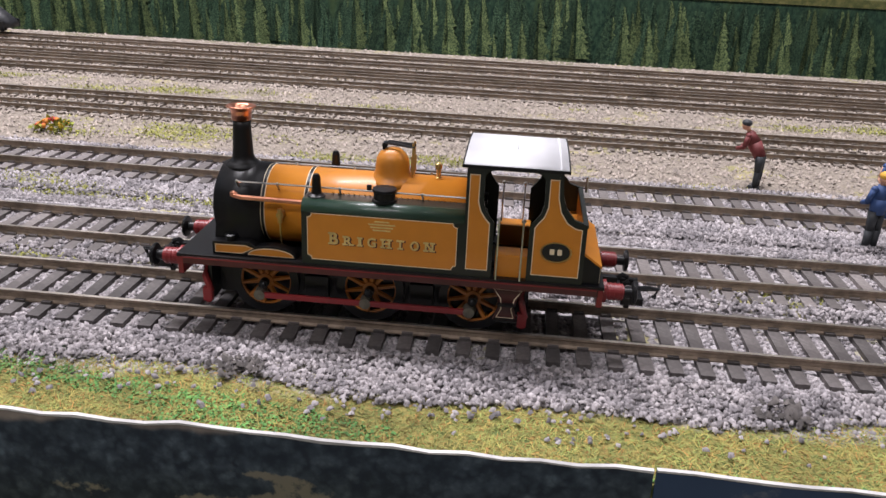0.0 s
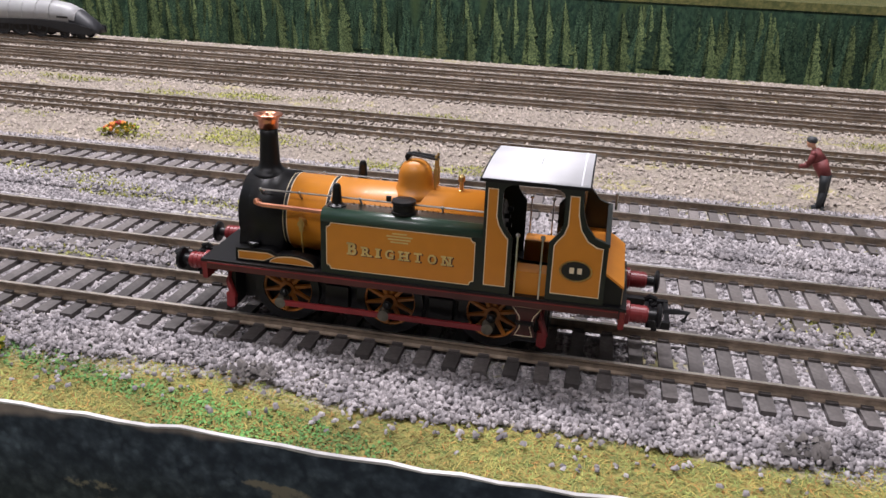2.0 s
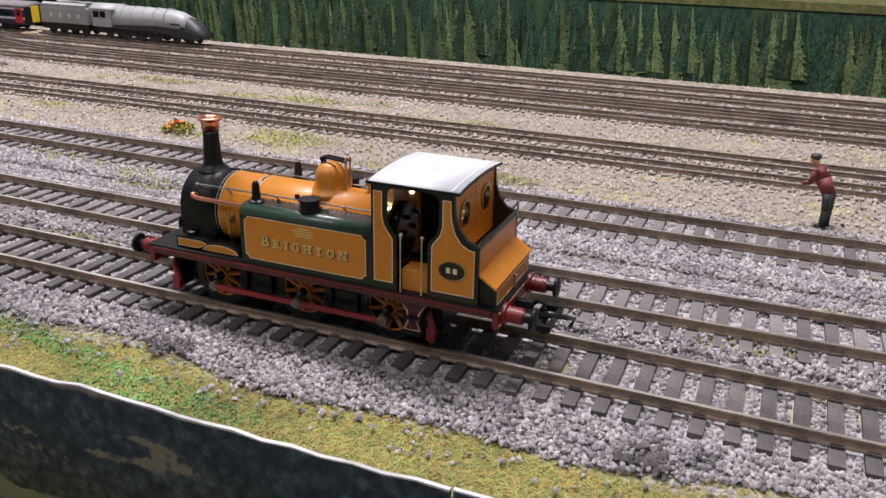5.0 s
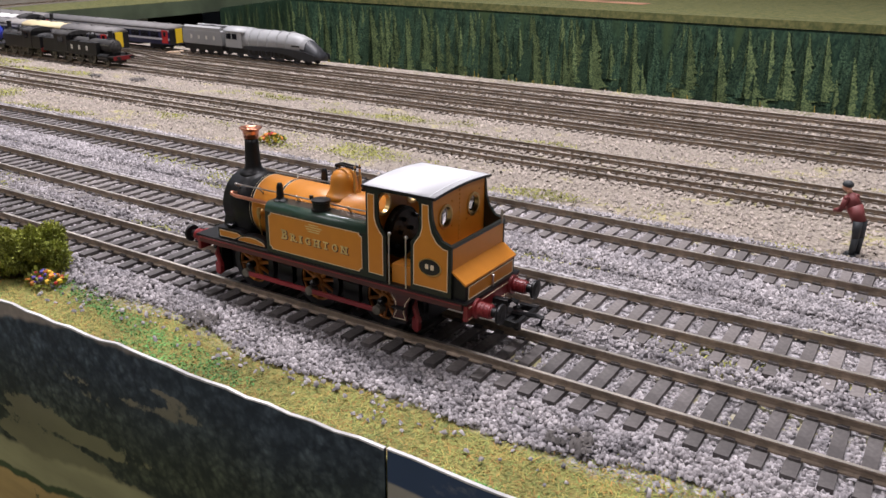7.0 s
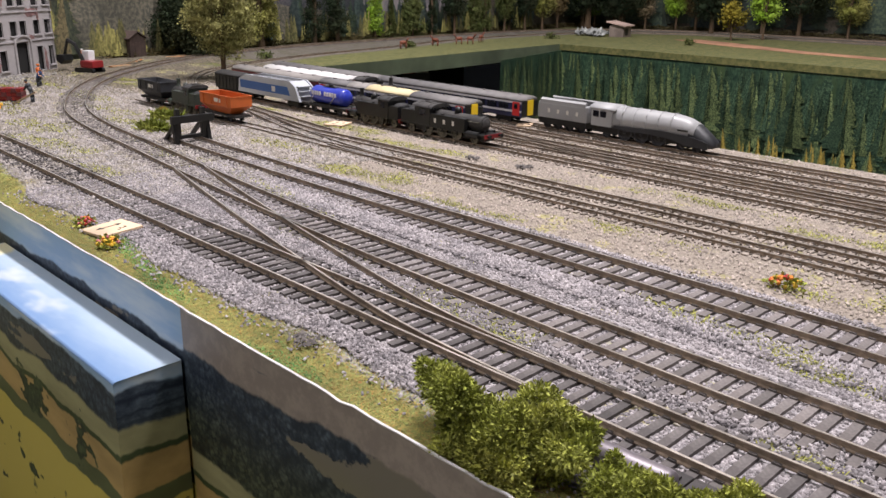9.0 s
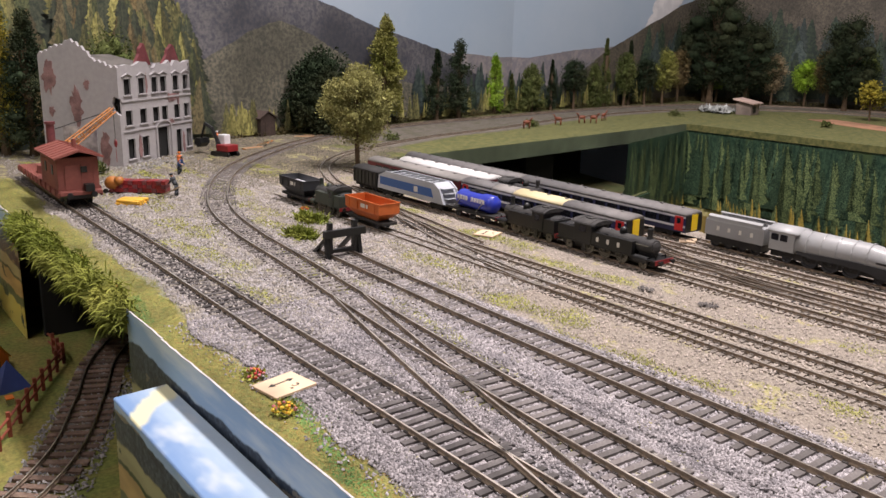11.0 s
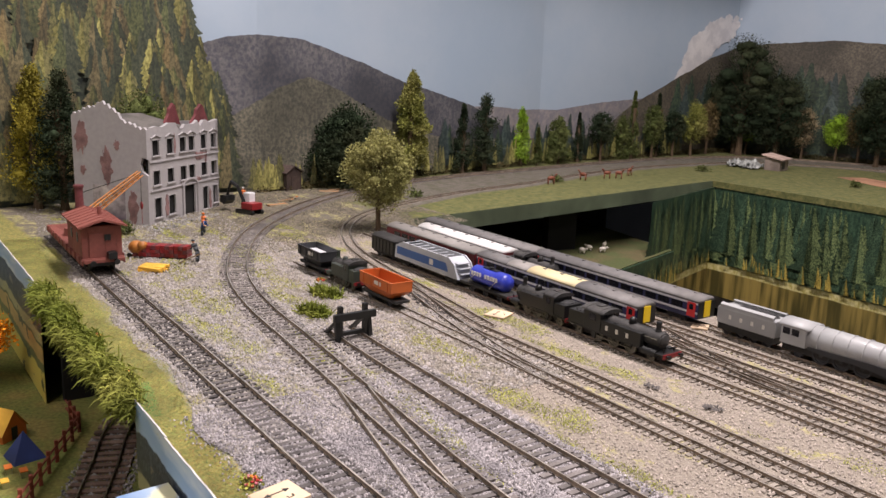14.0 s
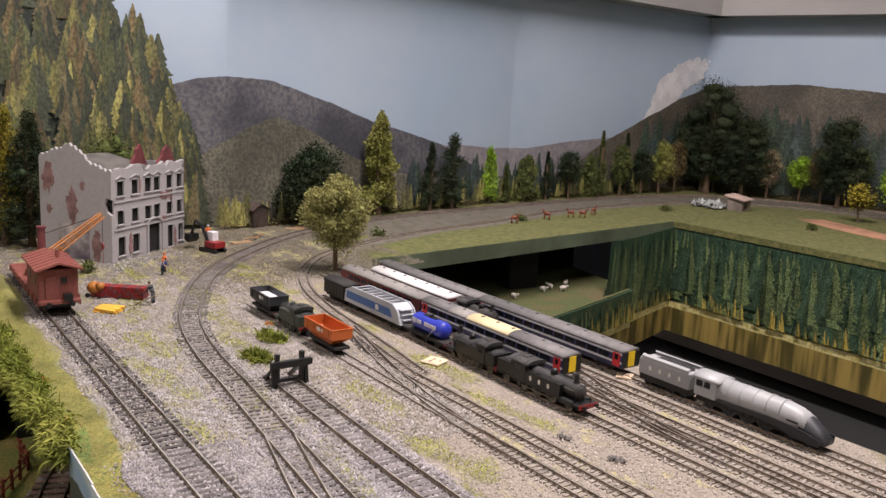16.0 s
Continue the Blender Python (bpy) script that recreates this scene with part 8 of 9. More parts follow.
def arc(w, z0, rise, n=10):
    return [(w * math.cos(math.pi * i / n), z0 + rise * math.sin(math.pi * i / n)) for i in range(n + 1)]


def coach(x0, x1, y, label, body, roofs, stripe=None, doors=None, end=None, windows=11, high=0.0215):
    """A bogie coach from x0 (rear) to x1 (front)."""
    th = empty("railway_coach", pose((x0 + x1) / 2, y, 0), label, "coach", "coaches in the far yard")
    l, w = (x1 - x0) / 2, 0.0096
    bm = B()
    prism(bm, [(-w * 0.95, RZ + 0.005), (w * 0.95, RZ + 0.005), (w, RZ + 0.009), (w, RZ + high - 0.0035), (-w, RZ + high - 0.0035), (-w, RZ + 0.009)], "x", -l, l)
    bd = part("body", bm, body, th)
    a = -l
    for m, b in roofs:
        bm = B()
        prism(bm, arc(w + 0.0003, RZ + high - 0.0036, 0.0042), "x", a, b * 2 * l - l)
        rf = part("roof", bm, m, th, "", True)
        for k in np.arange(a + 0.012, b * 2 * l - l - 0.004, 0.02):
            bm = B()
            box(bm, k - 0.0012, k + 0.0012, -0.0012, 0.0012, RZ + high + 0.0002, RZ + high + 0.0012)
            part("roof_vent", bm, M_ROOFGREY, rf)
        a = b * 2 * l - l
    for s in (-1, 1):
        if stripe:
            bm = B()
            box(bm, -l + 0.0004, l - 0.0004, s * w, s * (w + 0.00025), RZ + 0.0088, RZ + 0.0104)
            box(bm, -l + 0.0004, l - 0.0004, s * w, s * (w + 0.00025), RZ + 0.0160, RZ + 0.0175)
            part("stripe", bm, stripe, bd)
        for k in range(windows):
            c = -l + 0.013 + (2 * l - 0.026) * (k + 0.5) / windows
            g = (2 * l - 0.026) / windows * 0.40
            bm = B()
            box(bm, c - g, c + g, s * w, s * (w + 0.0003), RZ + 0.0110, RZ + 0.0155, 0.0001)
            part("window", bm, M_GLASSDARK, bd)
        if doors:
            for c in (-l + 0.006, l - 0.006):
                bm = B()
                box(bm, c - 0.0038, c + 0.0038, s * w, s * (w + 0.0004), RZ + 0.0062, RZ + 0.0172, 0.0001)
                dr = part("door", bm, doors, bd)
                bm = B()
                box(bm, c - 0.0017, c + 0.0017, s * (w + 0.0004), s * (w + 0.0006), RZ + 0.0118, RZ + 0.0158)
                part("window", bm, M_GLASSDARK, dr)
    for s in (-1, 1):
        bm = B()
        box(bm, s * l, s * (l + 0.0006), -w, w, RZ + 0.0055, RZ + high - 0.0036)
        en = part("end_panel", bm, M_BLACK if end else body, bd)
        if end:
            bm = B()
            box(bm, s * (l + 0.0006), s * (l + 0.0012), -0.0036, 0.0036, RZ + 0.0062, RZ + high - 0.0030, 0.0003)
            part("gangway", bm, end, en, "yellow gangway door")
    bm = B()
    box(bm, -l * 0.5, l * 0.5, -0.007, 0.007, RZ + 0.0028, RZ + 0.0052, 0.0005)
    part("underframe", bm, M_UNDER, th)
    bogies(th, (-l + 0.022, l - 0.022))
    return th


YJ, YI, YH, YG = 0.357, 0.331, 0.305, 0.2635
coach(-0.885, -0.7030, YJ, "navy and white railcar coach with a yellow end and red doors", M_NAVY, [(M_ROOFGREY, 1.0)], M_PALE, M_REDDOOR, M_YELLOW, 12)
coach(-1.065, -0.890, YJ, "dark coach with a weathered grey roof and yellow end", M_NAVY, [(M_ROOFGREY, 1.0)], M_PALE, M_REDDOOR, M_YELLOW, 12)
coach(-1.040, -0.900, YI, "coach with a bright white roof", M_MAROONC, [(mat("bright_white_roof", (0.72, 0.71, 0.70), 0.5, grain=0.05, scale=150), 1.0)], None, None, None, 9)
coach(-0.905, -0.716, YH, "railcar coach with a cream roof patch and yellow end", M_NAVY, [(M_ROOFGREY, 0.22), (M_ROOFTAN, 0.36), (M_ROOFCREAM, 0.66), (M_ROOFGREY, 1.0)], M_PALE, M_REDDOOR, M_YELLOW, 12)
coach(-1.058, -0.909, YH, "maroon coach with a faded buff roof", M_MAROONC, [(M_ROOFTAN, 1.0)], None, None, None, 9)


def nwheels(th, xs, r, y=0.0052, spokes=True):
    for x in xs:
        for s in (-1, 1):
            bm = B()
            lathe(bm, [(r * 0.12, s * (y + 0.0002)), (r * 0.22, s * y), (r * 0.26, s * (y - 0.0005)), (r * 0.74, s * (y - 0.0007)), (r * 0.8, s * y), (r, s * y), (r, s * (y - 0.0012))], (x, 0, RZ + r), 22, "y")
            part("wheel", bm, M_DARKGREY, th)


def loft(bm, rows):
    """Joins cross-sections of equal length."""
    rings = [[bm.verts.new(p) for p in row] for row in rows]
    n = len(rings[0])
    for a, b in zip(rings, rings[1:]):
        for i in range(n):
            bm.faces.new((a[i], a[(i + 1) % n], b[(i + 1) % n], b[i]))
    bm.faces.new(rings[0][::-1])
    bm.faces.new(rings[-1])
    bmesh.ops.recalc_face_normals(bm, faces=bm.faces)
    return bm


# streamlined engine and its tender
e = empty("streamlined_locomotive", pose(-0.585, YJ, 0), "streamlined grey steam engine with a dark wedge nose and valances", "locomotive")


def shell(x, w, z0, z1, n=12):
    out = [(x, -w, z0), (x, -w, z0 + (z1 - z0) * 0.45)]
    for i in range(1, n):
        a = math.pi - math.pi * i / n
        out.append((x, w * math.cos(a) * (0.96 if 0 < i < n else 1), z0 + (z1 - z0) * 0.45 + (z1 - z0) * 0.55 * math.sin(a)))
    return out + [(x, w, z0 + (z1 - z0) * 0.45), (x, w, z0)]


bm = B()
loft(bm, [shell(-0.032, 0.0088, RZ + 0.0095, RZ + 0.0238), shell(-0.010, 0.0089, RZ + 0.0095, RZ + 0.0240), shell(0.016, 0.0088, RZ + 0.0095, RZ + 0.0236), shell(0.026, 0.0086, RZ + 0.0095, RZ + 0.0222), shell(0.034, 0.0078, RZ + 0.0090, RZ + 0.0190)])
casing = part("casing", bm, M_SILVER, e, "smooth light grey boiler casing", True)
for x_ in (-0.024, -0.014, -0.004, 0.006, 0.016):
    bm = B()
    tube(bm, [(p[0], p[1] * 1.012, p[2] + 0.0001) for p in shell(x_, 0.0089, RZ + 0.0095, RZ + 0.0240)], 0.00028, 5)
    part("boiler_band", bm, M_SILVER, casing)
bm = B()
loft(bm, [shell(0.030, 0.0082, RZ + 0.0060, RZ + 0.0205), shell(0.036, 0.0078, RZ + 0.0050, RZ + 0.0178), shell(0.042, 0.0068, RZ + 0.0042, RZ + 0.0135), shell(0.0475, 0.0054, RZ + 0.0040, RZ + 0.0088)])
part("wedge_nose", bm, M_DARKGREY, e, "dark grey wedge nose", True)
for s in (-1, 1):
    bm = B()
    prism(bm, [(-0.030, RZ + 0.0105), (-0.030, RZ + 0.0085), (-0.018, RZ + 0.0075), (0.0, RZ + 0.0080), (0.018, RZ + 0.0068), (0.030, RZ + 0.0040), (0.046, RZ + 0.0036), (0.046, RZ + 0.0080), (0.034, RZ + 0.0105), (0.010, RZ + 0.0118)], "y", s * 0.0086, s * 0.0093)
    part("valance", bm, M_DARKGREY, e, "dark grey wheel valance")
    bm = B()
    box(bm, 0.022, 0.030, s * 0.0086, s * 0.0090, RZ + 0.0135, RZ + 0.0146)
    part("nameplate", bm, M_BLACK, e)
bm = B()
prism(bm, [(-0.0094, RZ + 0.0085), (-0.0094, RZ + 0.0205), (0.0094, RZ + 0.0205), (0.0094, RZ + 0.0085)], "x", -0.050, -0.032)
cabp = part("cab", bm, M_SILVER, e)
bm = B()
prism(bm, arc(0.0098, RZ + 0.0205, 0.0042), "x", -0.052, -0.030)
part("cab_roof", bm, M_SILVER, cabp, "", True)
for s in (-1, 1):
    for x in (-0.046, -0.0395):
        bm = B()
        box(bm, x - 0.0026, x + 0.0026, s * 0.0094, s * 0.0097, RZ + 0.0152, RZ + 0.0196)
        part("window", bm, M_GLASSDARK, cabp)
bm = B()
box(bm, -0.050, 0.040, -0.0060, 0.0060, RZ + 0.0035, RZ + 0.0098)
part("frame", bm, M_UNDER, e)
nwheels(e, (-0.022, -0.008, 0.006), 0.0062, 0.0062)
nwheels(e, (0.024, 0.036, -0.038), 0.0033, 0.0058)
t = empty("tender", pose(-0.6625, YJ, 0), "grey eight-wheeled tender loaded with coal", "tender")
bm = B()
box(bm, -0.0240, 0.0230, -0.0094, 0.0094, RZ + 0.0085, RZ + 0.0205, 0.0012)
body = part("body", bm, M_SILVER, t)
for g in (-1, 1):
    bm = B()
    prism(bm, [(g * 0.0092, RZ + 0.0200), (g * 0.0092, RZ + 0.0225), (g * 0.0070, RZ + 0.0238), (g * 0.0062, RZ + 0.0230), (g * 0.0080, RZ + 0.0212), (g * 0.0080, RZ + 0.0200)], "x", -0.022, 0.021)
    part("coal_rail", bm, M_SILVER, body)
bm = B()
bmesh.ops.create_icosphere(bm, subdivisions=3, radius=1, matrix=Matrix.LocRotScale((0.002, 0, RZ + 0.0195), None, (0.018, 0.0075, 0.0045)))
for v_ in bm.verts:
    v_.co += Vector(noise.noise_vector(v_.co * 600)) * 0.0009
part("coal_load", bm, M_COAL, t)
for s in (-1, 1):
    for x in (-0.013, -0.004, 0.005, 0.014):
        bm = B()
        box(bm, x - 0.0010, x + 0.0010, s * 0.0094, s * 0.0096, RZ + 0.0130, RZ + 0.0160)
        part("letter_bar", bm, M_LETTER, body)
bm = B()
box(bm, -0.023, 0.022, -0.0086, 0.0086, RZ + 0.0040, RZ + 0.0086)
part("frame", bm, M_BLACK, t)
nwheels(t, (-0.017, -0.006, 0.005, 0.016), 0.0036, 0.0058)


M_DUSTY = mat("dusty_black_paint", (0.026, 0.025, 0.025), 0.7, grain=0.35, scale=500, second=(0.050, 0.047, 0.044))


def spoked_pairs(th, xs, r, y, n):
    """Pairs of spoked wheels with worn bright tyres."""
    for x in xs:
        for s in (-1, 1):
            bm = B()
            lathe(bm, [(r * 0.80, s * (y - 0.0004)), (r * 0.82, s * y), (r, s * y), (r, s * (y - 0.0014)), (r * 0.82, s * (y - 0.0014)), (r * 0.80, s * (y - 0.0010))], (x, 0, RZ + r), 26, "y")
            wheel = part("wheel", bm, M_TARNISH, th, "worn steel tyre")
            bm = B()
            cyl(bm, (x, s * (y - 0.0012), RZ + r), (x, s * (y + 0.0002), RZ + r), r * 0.2, r * 0.18, 12)
            for k in range(n):
                a = 2 * math.pi * k / n
                tube(bm, [(x + r * 0.15 * math.cos(a), s * (y - 0.0006), RZ + r + r * 0.15 * math.sin(a)), (x + r * 0.84 * math.cos(a), s * (y - 0.0006), RZ + r + r * 0.84 * math.sin(a))], r * 0.06, 4)
            part("spokes", bm, M_BLACK, wheel)


def small_tank(x, y, length, turn, label, body, letters=False, low=0.0):
    """A six-coupled side tank engine of the smaller scale; it faces +x."""
    e = empty("black_locomotive" if body is M_BLACK else "small_locomotive", pose(x, y, 0, 0, 0, turn), label, "locomotive", "small tank engines")
    l = length / 2
    bm = B()
    box(bm, -l, l, -0.0092, 0.0092, RZ + 0.0066, RZ + 0.0076, 0.0002)
    part("running_plate", bm, body, e)
    bm = B()
    box(bm, -l + 0.003, l - 0.003, -0.0050, 0.0050, RZ + 0.0025, RZ + 0.0068)
    part("frame", bm, M_UNDER, e)
    bm = B()
    lathe(bm, [(0.0050, -l * 0.25), (0.0050, l * 0.20), (0.0052, l * 0.20), (0.0052, l * 0.22), (0.0049, l * 0.22), (0.0049, l * 0.58)], (0, 0, RZ + 0.0140), 24, "x")
    part("boiler", bm, M_DUSTY, e, "dusty black boiler")
    bm = B()
    lathe(bm, [(0.0053, l * 0.58), (0.0053, l * 0.83), (0.0049, l * 0.84), (0.0042, l * 0.84), (0.0040, l * 0.86), (0.0012, l * 0.885), (0.0003, l * 0.885)], (0, 0, RZ + 0.0140), 24, "x")
    part("smokebox", bm, M_DUSTY, e, "dusty black smokebox with a round door")
    bm = B()
    box(bm, l * 0.60, l * 0.82, -0.0040, 0.0040, RZ + 0.0074, RZ + 0.0105, 0.0003)
    part("saddle", bm, body, e)
    bm = B()
    lathe(bm, [(0.0024, RZ + 0.0190), (0.0017, RZ + 0.0205), (0.0016, RZ + 0.0245), (0.0020, RZ + 0.0250), (0.0018, RZ + 0.0256)], (l * 0.72, 0, 0), 14)
    part("chimney", bm, body, e)
    bm = B()
    lathe(bm, [(0.0028, RZ + 0.0188), (0.0025, RZ + 0.0215), (0.0016, RZ + 0.0228), (0.0003, RZ + 0.0232)], (l * 0.22, 0, 0), 14)
    part("dome", bm, body, e, "", True)
    for s in (-1, 1):
        bm = B()
        box(bm, -l * 0.25, l * 0.56, s * 0.0048, s * 0.0090, RZ + 0.0076, RZ + 0.0166, 0.00025)
        box(bm, -l * 0.02, l * 0.04, s * 0.0062, s * 0.0076, RZ + 0.0166, RZ + 0.0173, 0.0002)
        tk = part("side_tank", bm, body, e)
        if letters:
            for k in range(3):
                bm = B()
                c = -l * 0.12 + k * l * 0.21
                box(bm, c - 0.0011, c + 0.0011, s * 0.0090, s * 0.0092, RZ + 0.0105, RZ + 0.0137)
                part("letter_bar", bm, M_LETTER, tk)
    bm = B()
    box(bm, -l * 0.62, -l * 0.25, -0.0092, 0.0092, RZ + 0.0076, RZ + 0.0205, 0.0004)
    cb = part("cab", bm, body, e)
    bm = B()
    prism(bm, arc(0.0096, RZ + 0.0204, 0.0030), "x", -l * 0.68, -l * 0.19)
    cr = part("cab_roof", bm, M_DUSTY, cb, "dusty grey-black arched roof")
    for c in (-0.58, -0.29):
        bm = B()
        prism(bm, arc(0.0097, RZ + 0.0206, 0.0031), "x", l * c, l * c + 0.0006)
        part("roof_rib", bm, M_DUSTY, cr)
    bm = B()
    box(bm, -l * 0.50, -l * 0.38, -0.003, 0.003, RZ + 0.0228, RZ + 0.0240, 0.0002)
    part("roof_vent", bm, M_DUSTY, cr)
    bm = B()
    for y_ in (-0.0045, 0.0045):
        cyl(bm, (-l * 0.247, y_, RZ + 0.0187), (-l * 0.243, y_, RZ + 0.0187), 0.0014, 0.0014, 12)
    part("spectacle_windows", bm, M_GLASSDARK, cb)
    for s in (-1, 1):
        bm = B()
        box(bm, -l * 0.50, -l * 0.36, s * 0.0091, s * 0.0094, RZ + 0.0145, RZ + 0.0190)
        part("window", bm, M_GLASSDARK, cb)
    bm = B()
    box(bm, -l * 0.97, -l * 0.62, -0.0088, 0.0088, RZ + 0.0076, RZ + 0.0168, 0.0003)
    bk = part("bunker", bm, body, e)
    bm = B()
    bmesh.ops.create_icosphere(bm, subdivisions=2, radius=1, matrix=Matrix.LocRotScale((-l * 0.8, 0, RZ + 0.0160), None, (l * 0.15, 0.0075, 0.0030)))
    part("coal_load", bm, M_COAL, bk)
    for s in (-1, 1):
        bm = B()
        box(bm, s * l, s * (l + 0.0007), -0.0090, 0.0090, RZ + 0.0050, RZ + 0.0078)
        bb = part("buffer_beam", bm, M_CRIMSON, e, "red buffer beam")
        for y_ in (-0.0058, 0.0058):
            bm = B()
            lathe(bm, [(0.0008, s * l), (0.0008, s * (l + 0.0028)), (0.0015, s * (l + 0.0029)), (0.0015, s * (l + 0.0034))], (0, y_, RZ + 0.0066), 12, "x")
            part("buffer", bm, M_BLACK, bb)
    spoked_pairs(e, (-l * 0.34, 0.0, l * 0.34), 0.0052, 0.0070, 12)
    spoked_pairs(e, (l * 0.74, -l * 0.76), 0.0032, 0.0066, 9)
    for s in (-1, 1):
        bm = B()
        box(bm, -l * 0.36, l * 0.36, s * 0.0073, s * 0.0077, RZ + 0.0034, RZ + 0.0042)
        part("side_rod", bm, M_TARNISH, e)
        bm = B()
        box(bm, -l * 0.44, -l * 0.36, s * 0.0078, s * 0.0090, RZ + 0.0020, RZ + 0.0028)
        box(bm, -l * 0.44, -l * 0.36, s * 0.0080, s * 0.0084, RZ + 0.0020, RZ + 0.0070)
        part("footstep", bm, body, e)
        bm = B()
        tube(bm, [(l * 0.56, s * 0.0054, RZ + 0.0150), (l * 0.80, s * 0.0056, RZ + 0.0150)], 0.00025, 5)
        part("handrail", bm, M_TARNISH, e)
        bm = B()
        cyl(bm, (l * 0.94, s * 0.0050, RZ + 0.0078), (l * 0.94, s * 0.0050, RZ + 0.0102), 0.0005, 0.0005, 6)
        part("lamp_iron", bm, body, e)
        bm = B()
        lathe(bm, [(0.0024, l * 0.60), (0.0024, l * 0.86)], (0, s * 0.0075, RZ + 0.0065), 14, "x")
        part("cylinder", bm, body, e)
    return e


small_tank(-0.7015, YG, 0.088, 0, "black side tank engine with pale lettering bars", M_BLACK, True)
small_tank(-0.7795, YG, 0.064, 180, "weathered black tank engine coupled in the far yard", M_BLACK)
small_tank(-0.866, YI, 0.060, 0, "dark weathered engine before the white-roofed coach", M_UNDER)
small_tank(-0.9315, 0.179, 0.050, 180, "small dark green-grey tank engine on the siding", mat("sooty_green_paint", (0.035, 0.045, 0.035), 0.5, grain=0.2, scale=200))

# milk tanker
tk = empty("tank_wagon", pose(-0.8440, YG, 0), "blue tank wagon with pale lettering bars", "wagon")
M_BLUE = mat("bright_blue_tank_paint", (0.025, 0.045, 0.42), 0.35, grain=0.06, scale=200, coat=0.2)
bm = B()
lathe(bm, [(0.0005, -0.0225), (0.0062, -0.0215), (0.0074, -0.019), (0.0074, 0.019), (0.0062, 0.0215), (0.0005, 0.0225)], (0, 0, RZ + 0.0148), 26, "x")
drum = part("tank", bm, M_BLUE, tk, "", True)
for s in (-1, 1):
    for k in range(10):
        if k == 4:
            continue
        bm = B()
        x = -0.0165 + k * 0.0035
        box(bm, x - 0.0011, x + 0.0011, s * 0.0071, s * 0.0077, RZ + 0.0152, RZ + 0.0186)
        part("letter_bar", bm, M_LETTER, drum)
    for x in (-0.014, 0.014):
        bm = B()
        tube(bm, [(x - 0.008, s * 0.0072, RZ + 0.0075), (x, s * 0.0079, RZ + 0.015)], 0.0004, 5)
        part("stay_rod", bm, M_STEEL, tk)
bm = B()
cyl(bm, (0, 0, RZ + 0.0218), (0, 0, RZ + 0.0240), 0.0022, 0.0022, 14)
box(bm, -0.009, 0.009, -0.0022, 0.0022, RZ + 0.0222, RZ + 0.0227)
part("hatch", bm, M_BLACK, drum)
bm = B()
box(bm, -0.031, 0.031, -0.0085, 0.0085, RZ + 0.0055, RZ + 0.0076, 0.0003)
part("chassis", bm, M_UNDER, tk)
nwheels(tk, (-0.018, 0.0, 0.018), 0.0032, 0.0056)

# long hopper in silver and blue
hp = empty("hopper_wagon", pose(-0.9275, YG, 0), "silver grey bogie hopper wagon with a blue band", "wagon")
M_ALU = mat("silver_grey_hopper_paint", (0.46, 0.48, 0.52), 0.4, grain=0.06, scale=150)
M_BAND = mat("mid_blue_band", (0.03, 0.10, 0.30), 0.4)
bm = B()
for s in (-1, 1):
    prism(bm, [(-0.050, RZ + 0.0065), (0.050, RZ + 0.0065), (0.044, RZ + 0.0185), (0.036, RZ + 0.0232), (-0.036, RZ + 0.0232), (-0.048, RZ + 0.0185)], "y", s * 0.0085, s * 0.0096)
box(bm, -0.047, 0.040, -0.0090, 0.0090, RZ + 0.0065, RZ + 0.0085)
prism(bm, [(-0.050, RZ + 0.0065), (-0.048, RZ + 0.0185), (-0.036, RZ + 0.0225), (-0.034, RZ + 0.0225), (-0.045, RZ + 0.0180), (-0.047, RZ + 0.0065)], "y", -0.0088, 0.0088)
prism(bm, [(0.050, RZ + 0.0065), (0.042, RZ + 0.0185), (0.034, RZ + 0.0225), (0.032, RZ + 0.0225), (0.039, RZ + 0.0180), (0.046, RZ + 0.0065)], "y", -0.0088, 0.0088)
hb = part("hopper_body", bm, M_ALU, hp)
for s in (-1, 1):
    bm = B()
    prism(bm, [(-0.0455, RZ + 0.0105), (0.036, RZ + 0.0105), (0.0325, RZ + 0.0178), (-0.0455, RZ + 0.0178)], "y", s * 0.0096, s * 0.0099)
    part("band", bm, M_BAND, hb)
    bm = B()
    box(bm, 0.008, 0.0135, s * 0.0099, s * 0.0101, RZ + 0.0118, RZ + 0.0166)
    part("emblem_block", bm, M_LETTER, hb)
for k in range(7):
    bm = B()
    x = -0.030 + k * 0.010
    box(bm, x - 0.0006, x + 0.0006, -0.0086, 0.0086, RZ + 0.0205, RZ + 0.0215)
    part("cross_rib", bm, M_ALU, hb)
bm = B()
box(bm, -0.033, 0.031, -0.0080, 0.0080, RZ + 0.0172, RZ + 0.0178)
part("load", bm, M_ROOFGREY, hp)
for z in (0.0105, 0.0145, 0.0185):
    bm = B()
    box(bm, 0.0440 - (z - 0.0105) * 0.4, 0.0515 - (z - 0.0105) * 0.6, -0.0065, 0.0065, RZ + z, RZ + z + 0.0006)
    part("step_grille", bm, M_ALU, hp)
bogies(hp, (-0.038, 0.036))

# black van
vn = empty("van_wagon", pose(-1.0000, YG, 0), "plain black covered van at the end of the train", "wagon")
bm = B()
box(bm, -0.0205, 0.0205, -0.0092, 0.0092, RZ + 0.0060, RZ + 0.0190, 0.0003)
bd = part("body", bm, M_BLACK, vn)
bm = B()
prism(bm, arc(0.0095, RZ + 0.0188, 0.0034), "x", -0.0212, 0.0212)
part("roof", bm, M_UNDER, vn, "", True)
for s in (-1, 1):
    for k in range(7):
        bm = B()
        x = -0.0185 + k * 0.0062
        box(bm, x - 0.0004, x + 0.0004, s * 0.0092, s * 0.0097, RZ + 0.0062, RZ + 0.0188)
        part("rib", bm, M_BLACK, bd)
bm = B()
